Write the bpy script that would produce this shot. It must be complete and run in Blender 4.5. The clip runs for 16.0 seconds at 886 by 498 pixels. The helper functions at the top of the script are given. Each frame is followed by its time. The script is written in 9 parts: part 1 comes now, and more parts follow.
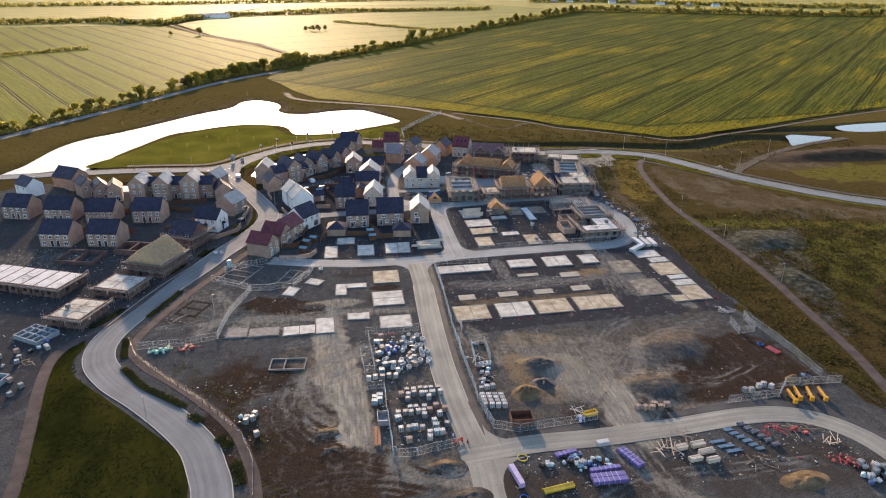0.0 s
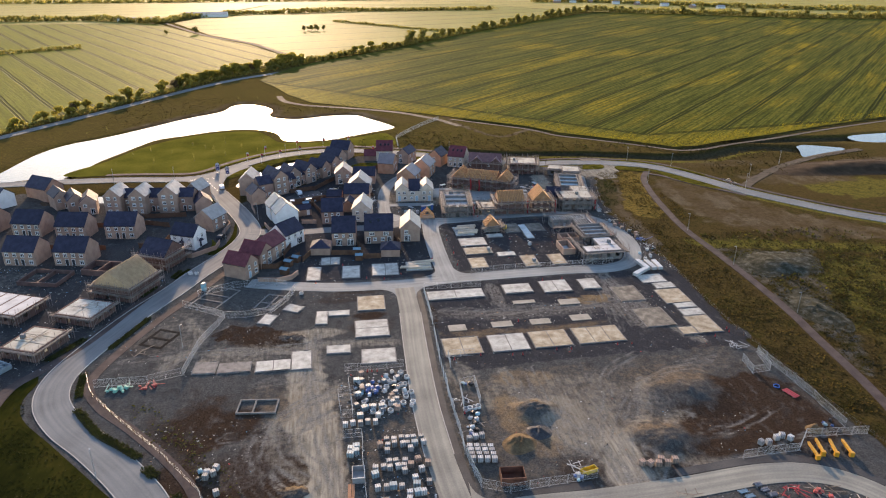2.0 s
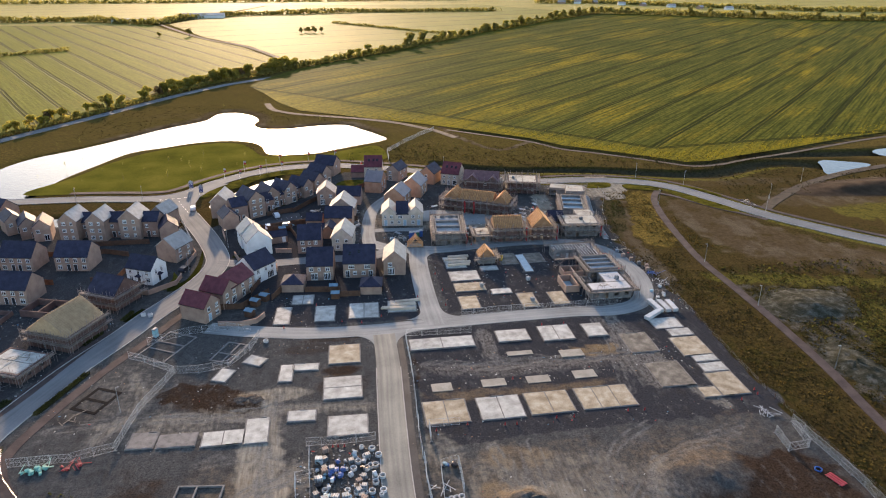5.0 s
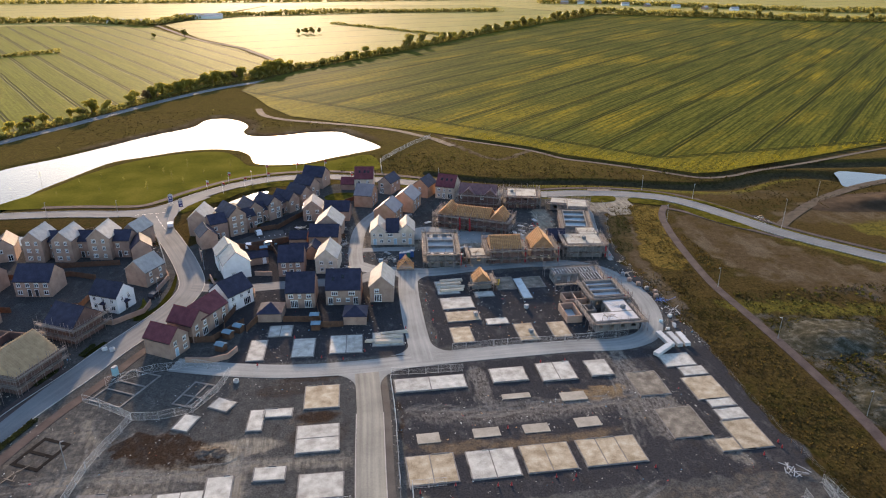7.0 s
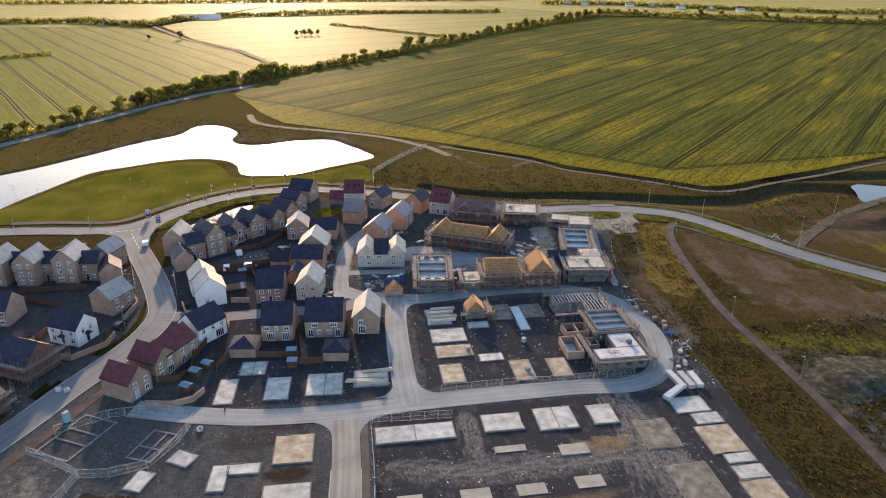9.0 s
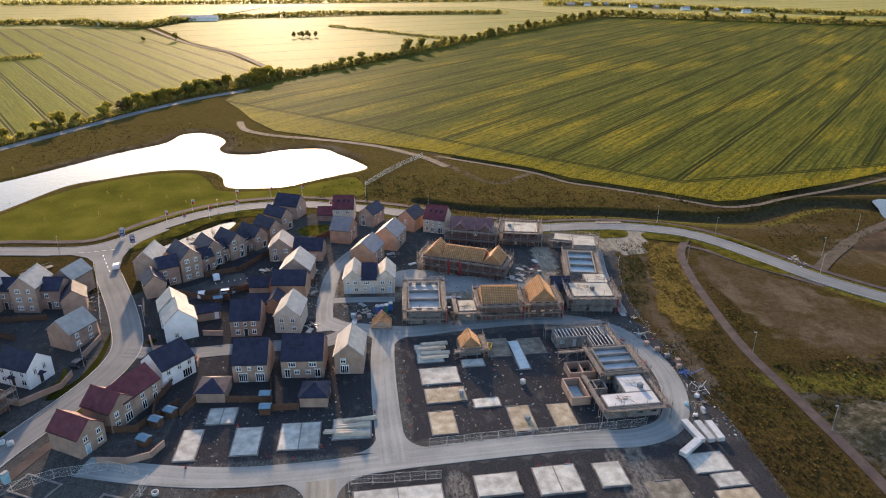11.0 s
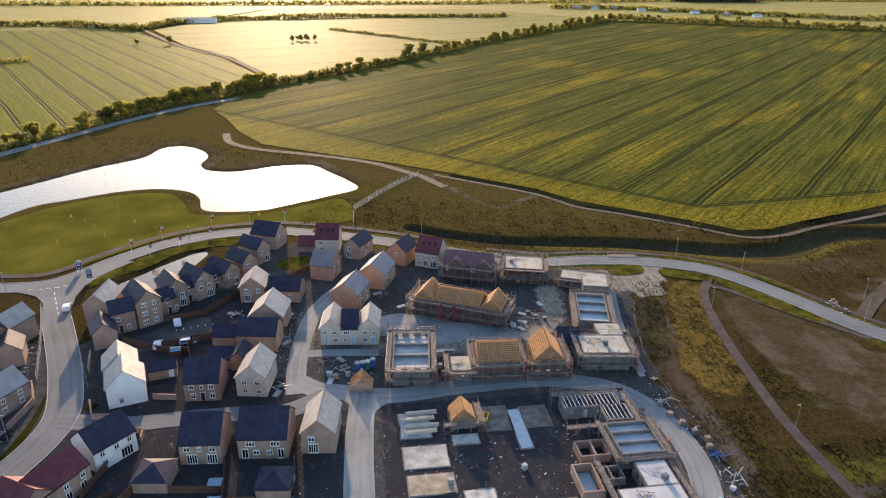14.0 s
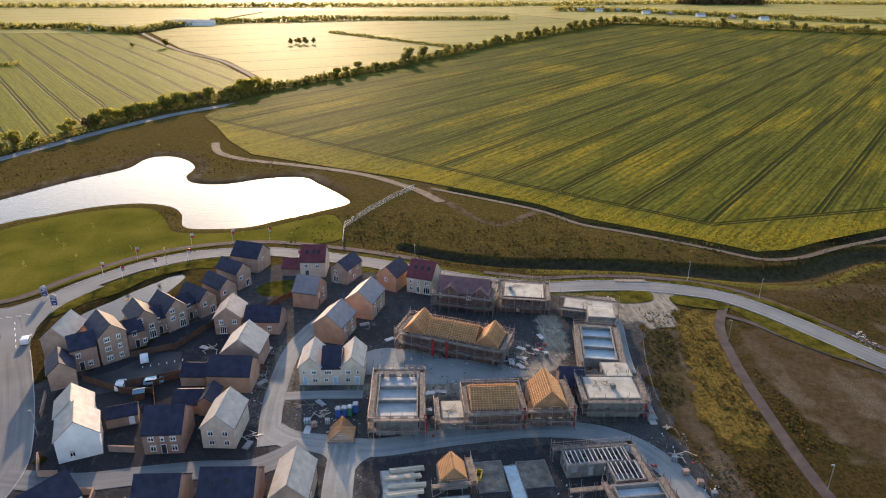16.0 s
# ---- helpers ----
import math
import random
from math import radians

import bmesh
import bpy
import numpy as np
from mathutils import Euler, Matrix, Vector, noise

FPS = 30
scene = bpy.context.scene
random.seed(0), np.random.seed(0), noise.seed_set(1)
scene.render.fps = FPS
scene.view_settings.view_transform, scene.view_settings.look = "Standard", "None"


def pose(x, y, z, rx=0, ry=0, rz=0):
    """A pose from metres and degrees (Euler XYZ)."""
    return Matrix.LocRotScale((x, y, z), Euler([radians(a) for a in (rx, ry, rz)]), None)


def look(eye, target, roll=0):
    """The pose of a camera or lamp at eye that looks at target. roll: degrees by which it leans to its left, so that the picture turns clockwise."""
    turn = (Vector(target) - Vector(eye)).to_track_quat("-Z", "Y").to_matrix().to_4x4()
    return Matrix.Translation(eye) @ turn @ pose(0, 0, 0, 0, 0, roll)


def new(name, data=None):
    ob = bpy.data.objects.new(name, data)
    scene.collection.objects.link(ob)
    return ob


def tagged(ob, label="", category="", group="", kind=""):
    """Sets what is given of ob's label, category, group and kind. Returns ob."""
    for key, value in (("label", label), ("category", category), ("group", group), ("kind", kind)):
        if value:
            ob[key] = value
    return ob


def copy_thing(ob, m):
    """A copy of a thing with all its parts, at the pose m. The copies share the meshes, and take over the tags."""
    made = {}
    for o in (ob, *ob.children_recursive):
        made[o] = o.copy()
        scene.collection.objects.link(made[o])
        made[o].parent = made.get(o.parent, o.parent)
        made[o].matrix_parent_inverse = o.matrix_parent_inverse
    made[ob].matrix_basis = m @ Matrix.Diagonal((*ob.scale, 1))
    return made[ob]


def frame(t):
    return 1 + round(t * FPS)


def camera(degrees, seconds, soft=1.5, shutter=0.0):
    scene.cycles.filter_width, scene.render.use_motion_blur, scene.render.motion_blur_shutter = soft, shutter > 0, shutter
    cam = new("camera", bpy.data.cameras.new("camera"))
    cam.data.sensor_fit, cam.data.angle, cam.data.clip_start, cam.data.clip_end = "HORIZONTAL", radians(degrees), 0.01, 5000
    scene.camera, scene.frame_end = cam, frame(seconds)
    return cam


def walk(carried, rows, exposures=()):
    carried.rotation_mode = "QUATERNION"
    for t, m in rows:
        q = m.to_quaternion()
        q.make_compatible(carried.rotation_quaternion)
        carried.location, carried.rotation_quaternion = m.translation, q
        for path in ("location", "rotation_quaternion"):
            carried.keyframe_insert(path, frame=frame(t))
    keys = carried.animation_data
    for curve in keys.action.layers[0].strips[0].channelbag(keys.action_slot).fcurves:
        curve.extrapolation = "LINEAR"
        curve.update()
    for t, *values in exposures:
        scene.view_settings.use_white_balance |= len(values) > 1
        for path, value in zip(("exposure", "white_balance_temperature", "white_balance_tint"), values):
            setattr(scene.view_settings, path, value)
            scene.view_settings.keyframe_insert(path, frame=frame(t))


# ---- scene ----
EXPOSURE, KELVIN, TINT = 1.38, 6800, 16
cam = camera(65.5, 16.0, soft=1.1)
# seconds, place in metres, turn in degrees
ROWS = [
    (0.0, -1.64, -10.09, 86.20, 67.00, 0.08, -9.78),
    (0.5, -0.08, -6.39, 86.53, 66.99, -0.01, -9.68),
    (1.0, 1.44, -2.55, 86.76, 66.96, -0.12, -9.61),
    (1.5, 2.92, 1.37, 86.97, 66.92, -0.19, -9.53),
    (2.0, 4.24, 5.09, 87.02, 66.90, -0.24, -9.50),
    (2.5, 5.74, 9.08, 87.09, 66.89, -0.29, -9.39),
    (3.0, 7.23, 13.13, 87.10, 66.91, -0.32, -9.33),
    (3.5, 8.73, 17.32, 87.02, 66.94, -0.30, -9.27),
    (4.0, 10.23, 21.51, 87.06, 66.93, -0.29, -9.22),
    (6.5, 17.43, 42.61, 87.22, 66.85, -0.30, -8.95),
    (7.0, 18.87, 46.61, 87.27, 66.86, -0.31, -8.89),
    (7.5, 20.32, 50.61, 87.36, 66.86, -0.33, -8.81),
    (8.0, 21.80, 54.59, 87.40, 66.86, -0.33, -8.74),
    (8.5, 23.24, 58.56, 87.46, 66.87, -0.34, -8.67),
    (9.0, 24.59, 62.65, 87.61, 66.86, -0.37, -8.61),
    (11.5, 30.92, 84.20, 87.77, 66.89, -0.40, -8.33),
    (12.0, 32.04, 88.59, 87.87, 66.91, -0.44, -8.25),
    (12.5, 33.21, 92.93, 87.95, 66.94, -0.47, -8.16),
    (13.0, 34.39, 97.18, 88.12, 66.94, -0.52, -8.07),
    (13.5, 35.49, 101.53, 88.07, 66.98, -0.56, -8.00),
    (14.0, 36.66, 105.71, 88.15, 66.98, -0.61, -7.92),
    (14.5, 37.99, 109.80, 88.22, 67.00, -0.59, -7.83),
    (15.0, 39.09, 113.89, 88.18, 67.02, -0.61, -7.77),
    (15.5, 40.30, 117.93, 88.31, 67.04, -0.66, -7.68),
    (16.0, 41.58, 121.89, 88.35, 67.09, -0.65, -7.62),
]
walk(cam, [(t, pose(x, y, z, rx, ry, rz)) for t, x, y, z, rx, ry, rz in ROWS], exposures=[(0.0, EXPOSURE, KELVIN, TINT)])

from mathutils.geometry import delaunay_2d_cdt

# ---- light: a low sun ahead, a little to the left, and a clear sky ----
SUN_HEIGHT, SUN_TURN = 14.0, 4.5
world = bpy.data.worlds.new("sky")
scene.world = world
world.use_nodes = True
wn = world.node_tree.nodes
sky = wn.new("ShaderNodeTexSky")
sky.sky_type = "NISHITA"
sky.sun_disc = False
sky.sun_elevation = radians(SUN_HEIGHT)
sky.sun_rotation = radians(-SUN_TURN)
sky.air_density, sky.dust_density, sky.ozone_density = 1.0, 1.0, 2.0
world.node_tree.links.new(sky.outputs[0], wn["Background"].inputs[0])
wn["Background"].inputs[1].default_value = 0.15
sun_data = bpy.data.lights.new("sun", "SUN")
sun_data.energy, sun_data.angle, sun_data.color = 3.1, radians(1.5), (1.0, 0.725, 0.465)
sun = new("sun", sun_data)
sun.matrix_world = look((0, 0, 300), (300 * math.sin(radians(SUN_TURN)), -300 * math.cos(radians(SUN_TURN)), 300 - 300 * math.tan(radians(SUN_HEIGHT))))


# ---- materials ----
MATS = {}


def material(name, colors, scale=1.0, fine=8.0, rough=0.8, bump=0.2, bump_scale=None, metal=0.0, spec=0.4, vary=0.0, stretch=(1, 1, 1), sheen=0.0):
    """Two or three colours mixed by broad and fine noise, in world metres, with relief. vary: change of brightness from object to object."""
    if name in MATS:
        return MATS[name]
    m = bpy.data.materials.new(name)
    m.use_nodes = True
    n, l = m.node_tree.nodes, m.node_tree.links
    b = n["Principled BSDF"]
    geo = n.new("ShaderNodeNewGeometry")
    mp = n.new("ShaderNodeMapping")
    mp.inputs["Scale"].default_value = stretch
    l.new(geo.outputs["Position"], mp.inputs["Vector"])
    n1, n2 = n.new("ShaderNodeTexNoise"), n.new("ShaderNodeTexNoise")
    n1.inputs["Scale"].default_value, n1.inputs["Detail"].default_value = scale, 5
    n2.inputs["Scale"].default_value, n2.inputs["Detail"].default_value = fine, 4
    for t in (n1, n2):
        l.new(mp.outputs[0], t.inputs["Vector"])
    mixf = n.new("ShaderNodeMath")
    mixf.operation = "MULTIPLY_ADD"
    l.new(n2.outputs[0], mixf.inputs[0])
    mixf.inputs[1].default_value = 0.45
    half = n.new("ShaderNodeMath")
    half.operation = "MULTIPLY_ADD"
    l.new(n1.outputs[0], half.inputs[0])
    half.inputs[1].default_value, half.inputs[2].default_value = 1.1, -0.28
    l.new(half.outputs[0], mixf.inputs[2])
    ramp = n.new("ShaderNodeValToRGB")
    ramp.color_ramp.elements[0].position, ramp.color_ramp.elements[1].position = 0.28, 0.75
    ramp.color_ramp.elements[0].color = (*colors[0], 1)
    ramp.color_ramp.elements[1].color = (*colors[-1], 1)
    for i, c in enumerate(colors[1:-1]):
        e = ramp.color_ramp.elements.new(0.28 + 0.47 * (i + 1) / (len(colors) - 1))
        e.color = (*c, 1)
    l.new(mixf.outputs[0], ramp.inputs[0])
    col = ramp.outputs[0]
    if vary:
        info = n.new("ShaderNodeObjectInfo")
        hsv = n.new("ShaderNodeHueSaturation")
        mr = n.new("ShaderNodeMapRange")
        mr.inputs["To Min"].default_value, mr.inputs["To Max"].default_value = 1 - vary, 1 + vary
        l.new(info.outputs["Random"], mr.inputs["Value"])
        l.new(mr.outputs[0], hsv.inputs["Value"])
        l.new(col, hsv.inputs["Color"])
        col = hsv.outputs[0]
    l.new(col, b.inputs["Base Color"])
    b.inputs["Roughness"].default_value, b.inputs["Metallic"].default_value = rough, metal
    b.inputs["Specular IOR Level"].default_value = spec
    if sheen:
        b.inputs["Sheen Weight"].default_value = sheen
        b.inputs["Sheen Tint"].default_value = (*colors[-1], 1)
    if bump:
        bp = n.new("ShaderNodeBump")
        bp.inputs["Strength"].default_value, bp.inputs["Distance"].default_value = bump, 0.1
        src = n2
        if bump_scale:
            src = n.new("ShaderNodeTexNoise")
            src.inputs["Scale"].default_value, src.inputs["Detail"].default_value = bump_scale, 5
            l.new(mp.outputs[0], src.inputs["Vector"])
        l.new(src.outputs[0], bp.inputs["Height"])
        l.new(bp.outputs[0], b.inputs["Normal"])
    MATS[name] = m
    return m


def road_material(name, colors, lanes=0.45, spec=0.25):
    """A driven surface: worn lanes drawn out along the road, dusty patches, fine grit."""
    m = material(name, colors, 0.1, 3.0, 0.88, 0.1, spec=spec)
    n, l = m.node_tree.nodes, m.node_tree.links
    ramp = [q for q in n if q.type == "VALTORGB"][0]
    ground_fac = ramp.inputs[0].links[0].from_socket
    at = [n.new("ShaderNodeAttribute") for i in range(2)]
    at[0].attribute_name, at[1].attribute_name = "across", "along"
    xyz = n.new("ShaderNodeCombineXYZ")
    for i, k in ((0, 1.25), (1, 0.03)):
        mu = n.new("ShaderNodeMath")
        mu.operation = "MULTIPLY"
        mu.inputs[1].default_value = k
        l.new(at[i].outputs["Fac"], mu.inputs[0])
        l.new(mu.outputs[0], xyz.inputs[i])
    t = n.new("ShaderNodeTexNoise")
    t.inputs["Scale"].default_value, t.inputs["Detail"].default_value = 1.0, 6
    l.new(xyz.outputs[0], t.inputs["Vector"])
    wide = n.new("ShaderNodeMapRange")
    wide.inputs["From Min"].default_value, wide.inputs["From Max"].default_value = 0.3, 0.7
    wide.inputs["To Min"].default_value, wide.inputs["To Max"].default_value = 0.25, 0.8
    l.new(t.outputs[0], wide.inputs["Value"])
    mx = n.new("ShaderNodeMix")
    mx.inputs[0].default_value = lanes
    l.new(ground_fac, mx.inputs[2])
    l.new(wide.outputs[0], mx.inputs[3])
    l.new(mx.outputs[0], ramp.inputs[0])
    return m


def roof_material(name, c0, c1, rough=0.55, gloss=0.2):
    """Tiles in courses: the slope's height in the world gives the bands, noise the single tiles."""
    m = material(name, (c0, c1), scale=0.7, fine=5.0, rough=rough, bump=0.0, spec=gloss, vary=0.1)
    n, l = m.node_tree.nodes, m.node_tree.links
    b = n["Principled BSDF"]
    geo = n.new("ShaderNodeNewGeometry")
    sep = n.new("ShaderNodeSeparateXYZ")
    l.new(geo.outputs["Position"], sep.inputs[0])
    mul = n.new("ShaderNodeMath")
    mul.operation = "MULTIPLY"
    mul.inputs[1].default_value = 5.0
    l.new(sep.outputs["Z"], mul.inputs[0])
    fr = n.new("ShaderNodeMath")
    fr.operation = "FRACT"
    l.new(mul.outputs[0], fr.inputs[0])
    bp = n.new("ShaderNodeBump")
    bp.inputs["Strength"].default_value, bp.inputs["Distance"].default_value = 0.5, 0.03
    l.new(fr.outputs[0], bp.inputs["Height"])
    l.new(bp.outputs[0], b.inputs["Normal"])
    return m


def plain(name, color, rough=0.5, metal=0.0, spec=0.5, vary=0.0):
    c2 = tuple(min(1, v * 1.18) for v in color)
    c1 = tuple(v * 0.85 for v in color)
    return material(name, (c1, c2), scale=0.8, fine=14, rough=rough, bump=0.05, metal=metal, spec=spec, vary=vary)


ROOF_NAVY = roof_material("blue_black_slate", (0.019, 0.020, 0.038), (0.040, 0.040, 0.068))
ROOF_RED = roof_material("dark_red_tile", (0.105, 0.026, 0.034), (0.17, 0.048, 0.058))
ROOF_GREY = roof_material("grey_brown_tile", (0.25, 0.225, 0.205), (0.39, 0.35, 0.315), 0.52, 1.0)
ROOF_BROWN = roof_material("purple_brown_tile", (0.150, 0.122, 0.132), (0.23, 0.19, 0.20), 0.52, 0.9)
ROOF_PLUM = roof_material("plum_red_tile", (0.13, 0.065, 0.068), (0.20, 0.105, 0.105), 0.5, 0.3)
BRICK_BUFF = material("buff_brick", ((0.275, 0.182, 0.138), (0.42, 0.285, 0.215)), 0.5, 9, 0.9, 0.15, vary=0.12)
BRICK_ORANGE = material("orange_red_brick", ((0.35, 0.20, 0.125), (0.48, 0.295, 0.20)), 0.5, 9, 0.9, 0.15, vary=0.1)
BRICK_BROWN = material("brown_brick", ((0.25, 0.15, 0.115), (0.36, 0.23, 0.175)), 0.5, 9, 0.9, 0.15, vary=0.1)
STONE = material("buff_walling_stone", ((0.44, 0.36, 0.285), (0.60, 0.50, 0.40)), 0.6, 7, 0.9, 0.2, vary=0.08)
RENDER = material("white_render", ((0.66, 0.66, 0.64), (0.8, 0.8, 0.78)), 0.5, 6, 0.85, 0.08)
BLOCK = material("grey_blockwork", ((0.12, 0.115, 0.11), (0.23, 0.22, 0.21)), 0.7, 6, 0.9, 0.25)
WHITE = plain("white_upvc", (0.78, 0.78, 0.78), 0.35)
STONE_TRIM = plain("cast_stone", (0.5, 0.46, 0.38), 0.8)
GLASS = plain("dark_window_glass", (0.012, 0.015, 0.02), 0.06, spec=0.6)
DOOR = plain("dark_painted_door", (0.02, 0.022, 0.028), 0.4)
DOOR_BLUE = plain("pale_blue_door", (0.33, 0.47, 0.56), 0.4)
CONCRETE = material("pale_concrete", ((0.26, 0.258, 0.232), (0.40, 0.40, 0.365), (0.54, 0.54, 0.50)), 0.5, 4.5, 0.85, 0.15, vary=0.1)
SCREED = material("sandy_screed", ((0.21, 0.165, 0.105), (0.34, 0.285, 0.20), (0.46, 0.415, 0.325)), 0.45, 4.0, 0.9, 0.15, vary=0.1)
TIMBER = material("new_softwood", ((0.50, 0.25, 0.095), (0.67, 0.385, 0.175)), 1.2, 12, 0.75, 0.1, vary=0.15)
PLANK = material("weathered_scaffold_board", ((0.13, 0.105, 0.085), (0.29, 0.24, 0.195)), 1.2, 12, 0.85, 0.1, vary=0.2)
STEEL = plain("galvanised_steel", (0.42, 0.43, 0.44), 0.45, metal=0.6, vary=0.1)
# one dusty surface twice: sunlit warmth and shaded blue put into the colours
ROAD = road_material("sunlit_dusty_tarmac", ((0.128, 0.125, 0.114), (0.222, 0.217, 0.188), (0.340, 0.330, 0.272)), 0.45)
ROAD_SHADED = road_material("shaded_dust_road", ((0.125, 0.138, 0.140), (0.222, 0.240, 0.240), (0.325, 0.335, 0.322)), 0.4)
ROAD_OLD = road_material("grey_estate_tarmac", ((0.098, 0.108, 0.114), (0.150, 0.163, 0.170), (0.205, 0.217, 0.221)), 0.45, 0.2)
PATH = material("footpath_tarmac", ((0.052, 0.041, 0.040), (0.096, 0.075, 0.070)), 0.3, 3.0, 0.9, 0.1, spec=0.1)
FENCE_WOOD = material("brown_stained_fence", ((0.085, 0.042, 0.025), (0.14, 0.075, 0.045)), 0.8, 7, 0.85, 0.15)
VERGE = material("grass_verge", ((0.030, 0.030, 0.007), (0.080, 0.072, 0.013), (0.135, 0.108, 0.020)), 0.3, 2.2, 0.95, 0.7, spec=0.0)
ROUGH_LAWN = material("long_dark_grass", ((0.012, 0.014, 0.004), (0.026, 0.027, 0.006), (0.046, 0.039, 0.009)), 0.11, 0.9, 0.95, 0.9, spec=0.0, stretch=(1.0, 0.45, 1))
ASPHALT = material("dark_new_asphalt", ((0.030, 0.031, 0.034), (0.048, 0.049, 0.052), (0.072, 0.07, 0.068)), 0.2, 3.0, 0.85, 0.15, spec=0.3)
KERB = plain("kerb_concrete", (0.33, 0.325, 0.31), 0.8)
# lakeside lawn brightened and yellowed to stand in for low-sun flare
LAWN = material("mown_grass", ((0.062, 0.062, 0.011), (0.105, 0.100, 0.016), (0.155, 0.130, 0.024)), 0.06, 1.2, 0.95, 0.6, spec=0.0, sheen=0.12)


def water_material():
    m = bpy.data.materials.new("still_water")
    m.use_nodes = True
    n, l = m.node_tree.nodes, m.node_tree.links
    b = n["Principled BSDF"]
    b.inputs["Base Color"].default_value = (0.02, 0.025, 0.022, 1)
    b.inputs["Roughness"].default_value = 0.14
    b.inputs["Specular IOR Level"].default_value = 0.32
    no, bp = n.new("ShaderNodeTexNoise"), n.new("ShaderNodeBump")
    geo = n.new("ShaderNodeNewGeometry")
    l.new(geo.outputs["Position"], no.inputs["Vector"])
    no.inputs["Scale"].default_value, no.inputs["Detail"].default_value = 0.5, 4
    bp.inputs["Strength"].default_value, bp.inputs["Distance"].default_value = 0.35, 0.1
    l.new(no.outputs[0], bp.inputs["Height"])
    l.new(bp.outputs[0], b.inputs["Normal"])
    return m


WATER = water_material()


# ---- building blocks ----
def box(bm, x0, y0, z0, x1, y1, z1):
    v = [bm.verts.new(p) for p in ((x0, y0, z0), (x1, y0, z0), (x1, y1, z0), (x0, y1, z0), (x0, y0, z1), (x1, y0, z1), (x1, y1, z1), (x0, y1, z1))]
    for f in ((3, 2, 1, 0), (4, 5, 6, 7), (0, 1, 5, 4), (1, 2, 6, 5), (2, 3, 7, 6), (3, 0, 4, 7)):
        bm.faces.new([v[i] for i in f])
    return v


def prism(bm, poly, a, b, axis):
    """A solid from a 2D outline, drawn out from a to b along axis 0, 1 or 2."""
    def at(p, s):
        return [(s, p[0], p[1]), (p[0], s, p[1]), (p[0], p[1], s)][axis]
    lo, hi = [bm.verts.new(at(p, a)) for p in poly], [bm.verts.new(at(p, b)) for p in poly]
    bm.faces.new(lo)
    bm.faces.new(hi[::-1])
    k = len(poly)
    for i in range(k):
        bm.faces.new((lo[i], hi[i], hi[(i + 1) % k], lo[(i + 1) % k]))


def beam(bm, p, q, r=0.05, sides=4):
    """A straight bar from p to q."""
    p, q = Vector(p), Vector(q)
    d = (q - p).normalized()
    u = d.orthogonal().normalized() if abs(d.z) > 0.99 else d.cross(Vector((0, 0, 1))).normalized()
    w = d.cross(u)
    rings = []
    for c in (p, q):
        rings.append([bm.verts.new(c + r * (math.cos(t) * u + math.sin(t) * w)) for t in [2 * math.pi * (i + 0.5) / sides for i in range(sides)]])
    for i in range(sides):
        bm.faces.new((rings[0][i], rings[0][(i + 1) % sides], rings[1][(i + 1) % sides], rings[1][i]))
    bm.faces.new(rings[0][::-1])
    bm.faces.new(rings[1])


def mesh_of(name, bm, mat):
    bmesh.ops.recalc_face_normals(bm, faces=bm.faces)
    me = bpy.data.meshes.new(name)
    bm.to_mesh(me)
    bm.free()
    me.materials.append(mat)
    return me


def part(name, bm, mat, parent=None, label="", at=None):
    me = bm if isinstance(bm, bpy.types.Mesh) else mesh_of(name, bm, mat)
    ob = new(name, me)
    if parent:
        ob.parent = parent
    if at is not None:
        ob.matrix_basis = at
    return tagged(ob, label)


def thing(name, m, label, category, group="", kind=""):
    ob = new(name)
    ob.empty_display_size = 0.5
    ob.matrix_basis = m
    return tagged(ob, label, category, group, kind)


def smooth_line(pts, step=1.5, closed=False):
    """A soft curve through the points, at even steps."""
    P = [Vector((p[0], p[1], 0)) for p in pts]
    out = []
    k = len(P)
    for i in range(k if closed else k - 1):
        if closed:
            a, b, c, d = P[i - 1], P[i], P[(i + 1) % k], P[(i + 2) % k]
        else:
            a, b, c, d = P[max(i - 1, 0)], P[i], P[i + 1], P[min(i + 2, k - 1)]
        cnt = max(1, int((c - b).length / step))
        for j in range(cnt):
            t = j / cnt
            out.append(0.5 * ((2 * b) + (c - a) * t + (2 * a - 5 * b + 4 * c - d) * t * t + (3 * b - a - 3 * c + d) * t ** 3))
    if not closed:
        out.append(P[-1])
    return out


def offsets(line):
    nor = []
    for i in range(len(line)):
        d = (line[min(i + 1, len(line) - 1)] - line[max(i - 1, 0)]).normalized()
        nor.append(Vector((-d.y, d.x, 0)))
    return nor


def strip(name, pts, half, z, mat, label="", category="road", thick=0.0, side=0.0, step=1.5):
    """A ribbon along a curve; side shifts it to the left of its line; thick gives it raised edges."""
    line = smooth_line(pts, step)
    nor = offsets(line)
    bm = bmesh.new()
    rows = []
    for p, q in zip(line, nor):
        L, Rr = p + q * (side + half), p + q * (side - half)
        r = [bm.verts.new((L.x, L.y, z)), bm.verts.new((Rr.x, Rr.y, z))]
        if thick:
            r += [bm.verts.new((Rr.x, Rr.y, z - thick)), bm.verts.new((L.x, L.y, z - thick))]
        rows.append(r)
    for a, b in zip(rows, rows[1:]):
        for i in range(len(a) if thick else 1):
            j = (i + 1) % len(a)
            bm.faces.new((a[i], a[j], b[j], b[i]))
    ob = part(name, bm, mat)
    ends = (half, -half, -half, half) if thick else (half, -half)
    run = np.cumsum([0.0] + [(b - a).length for a, b in zip(line, line[1:])])
    for key, v in (("across", np.tile(ends, len(line))), ("along", np.repeat(run, len(ends)))):
        ob.data.attributes.new(key, "FLOAT", "POINT").data.foreach_set("value", v.astype(np.float32))
    return tagged(ob, label, category, kind="structure")


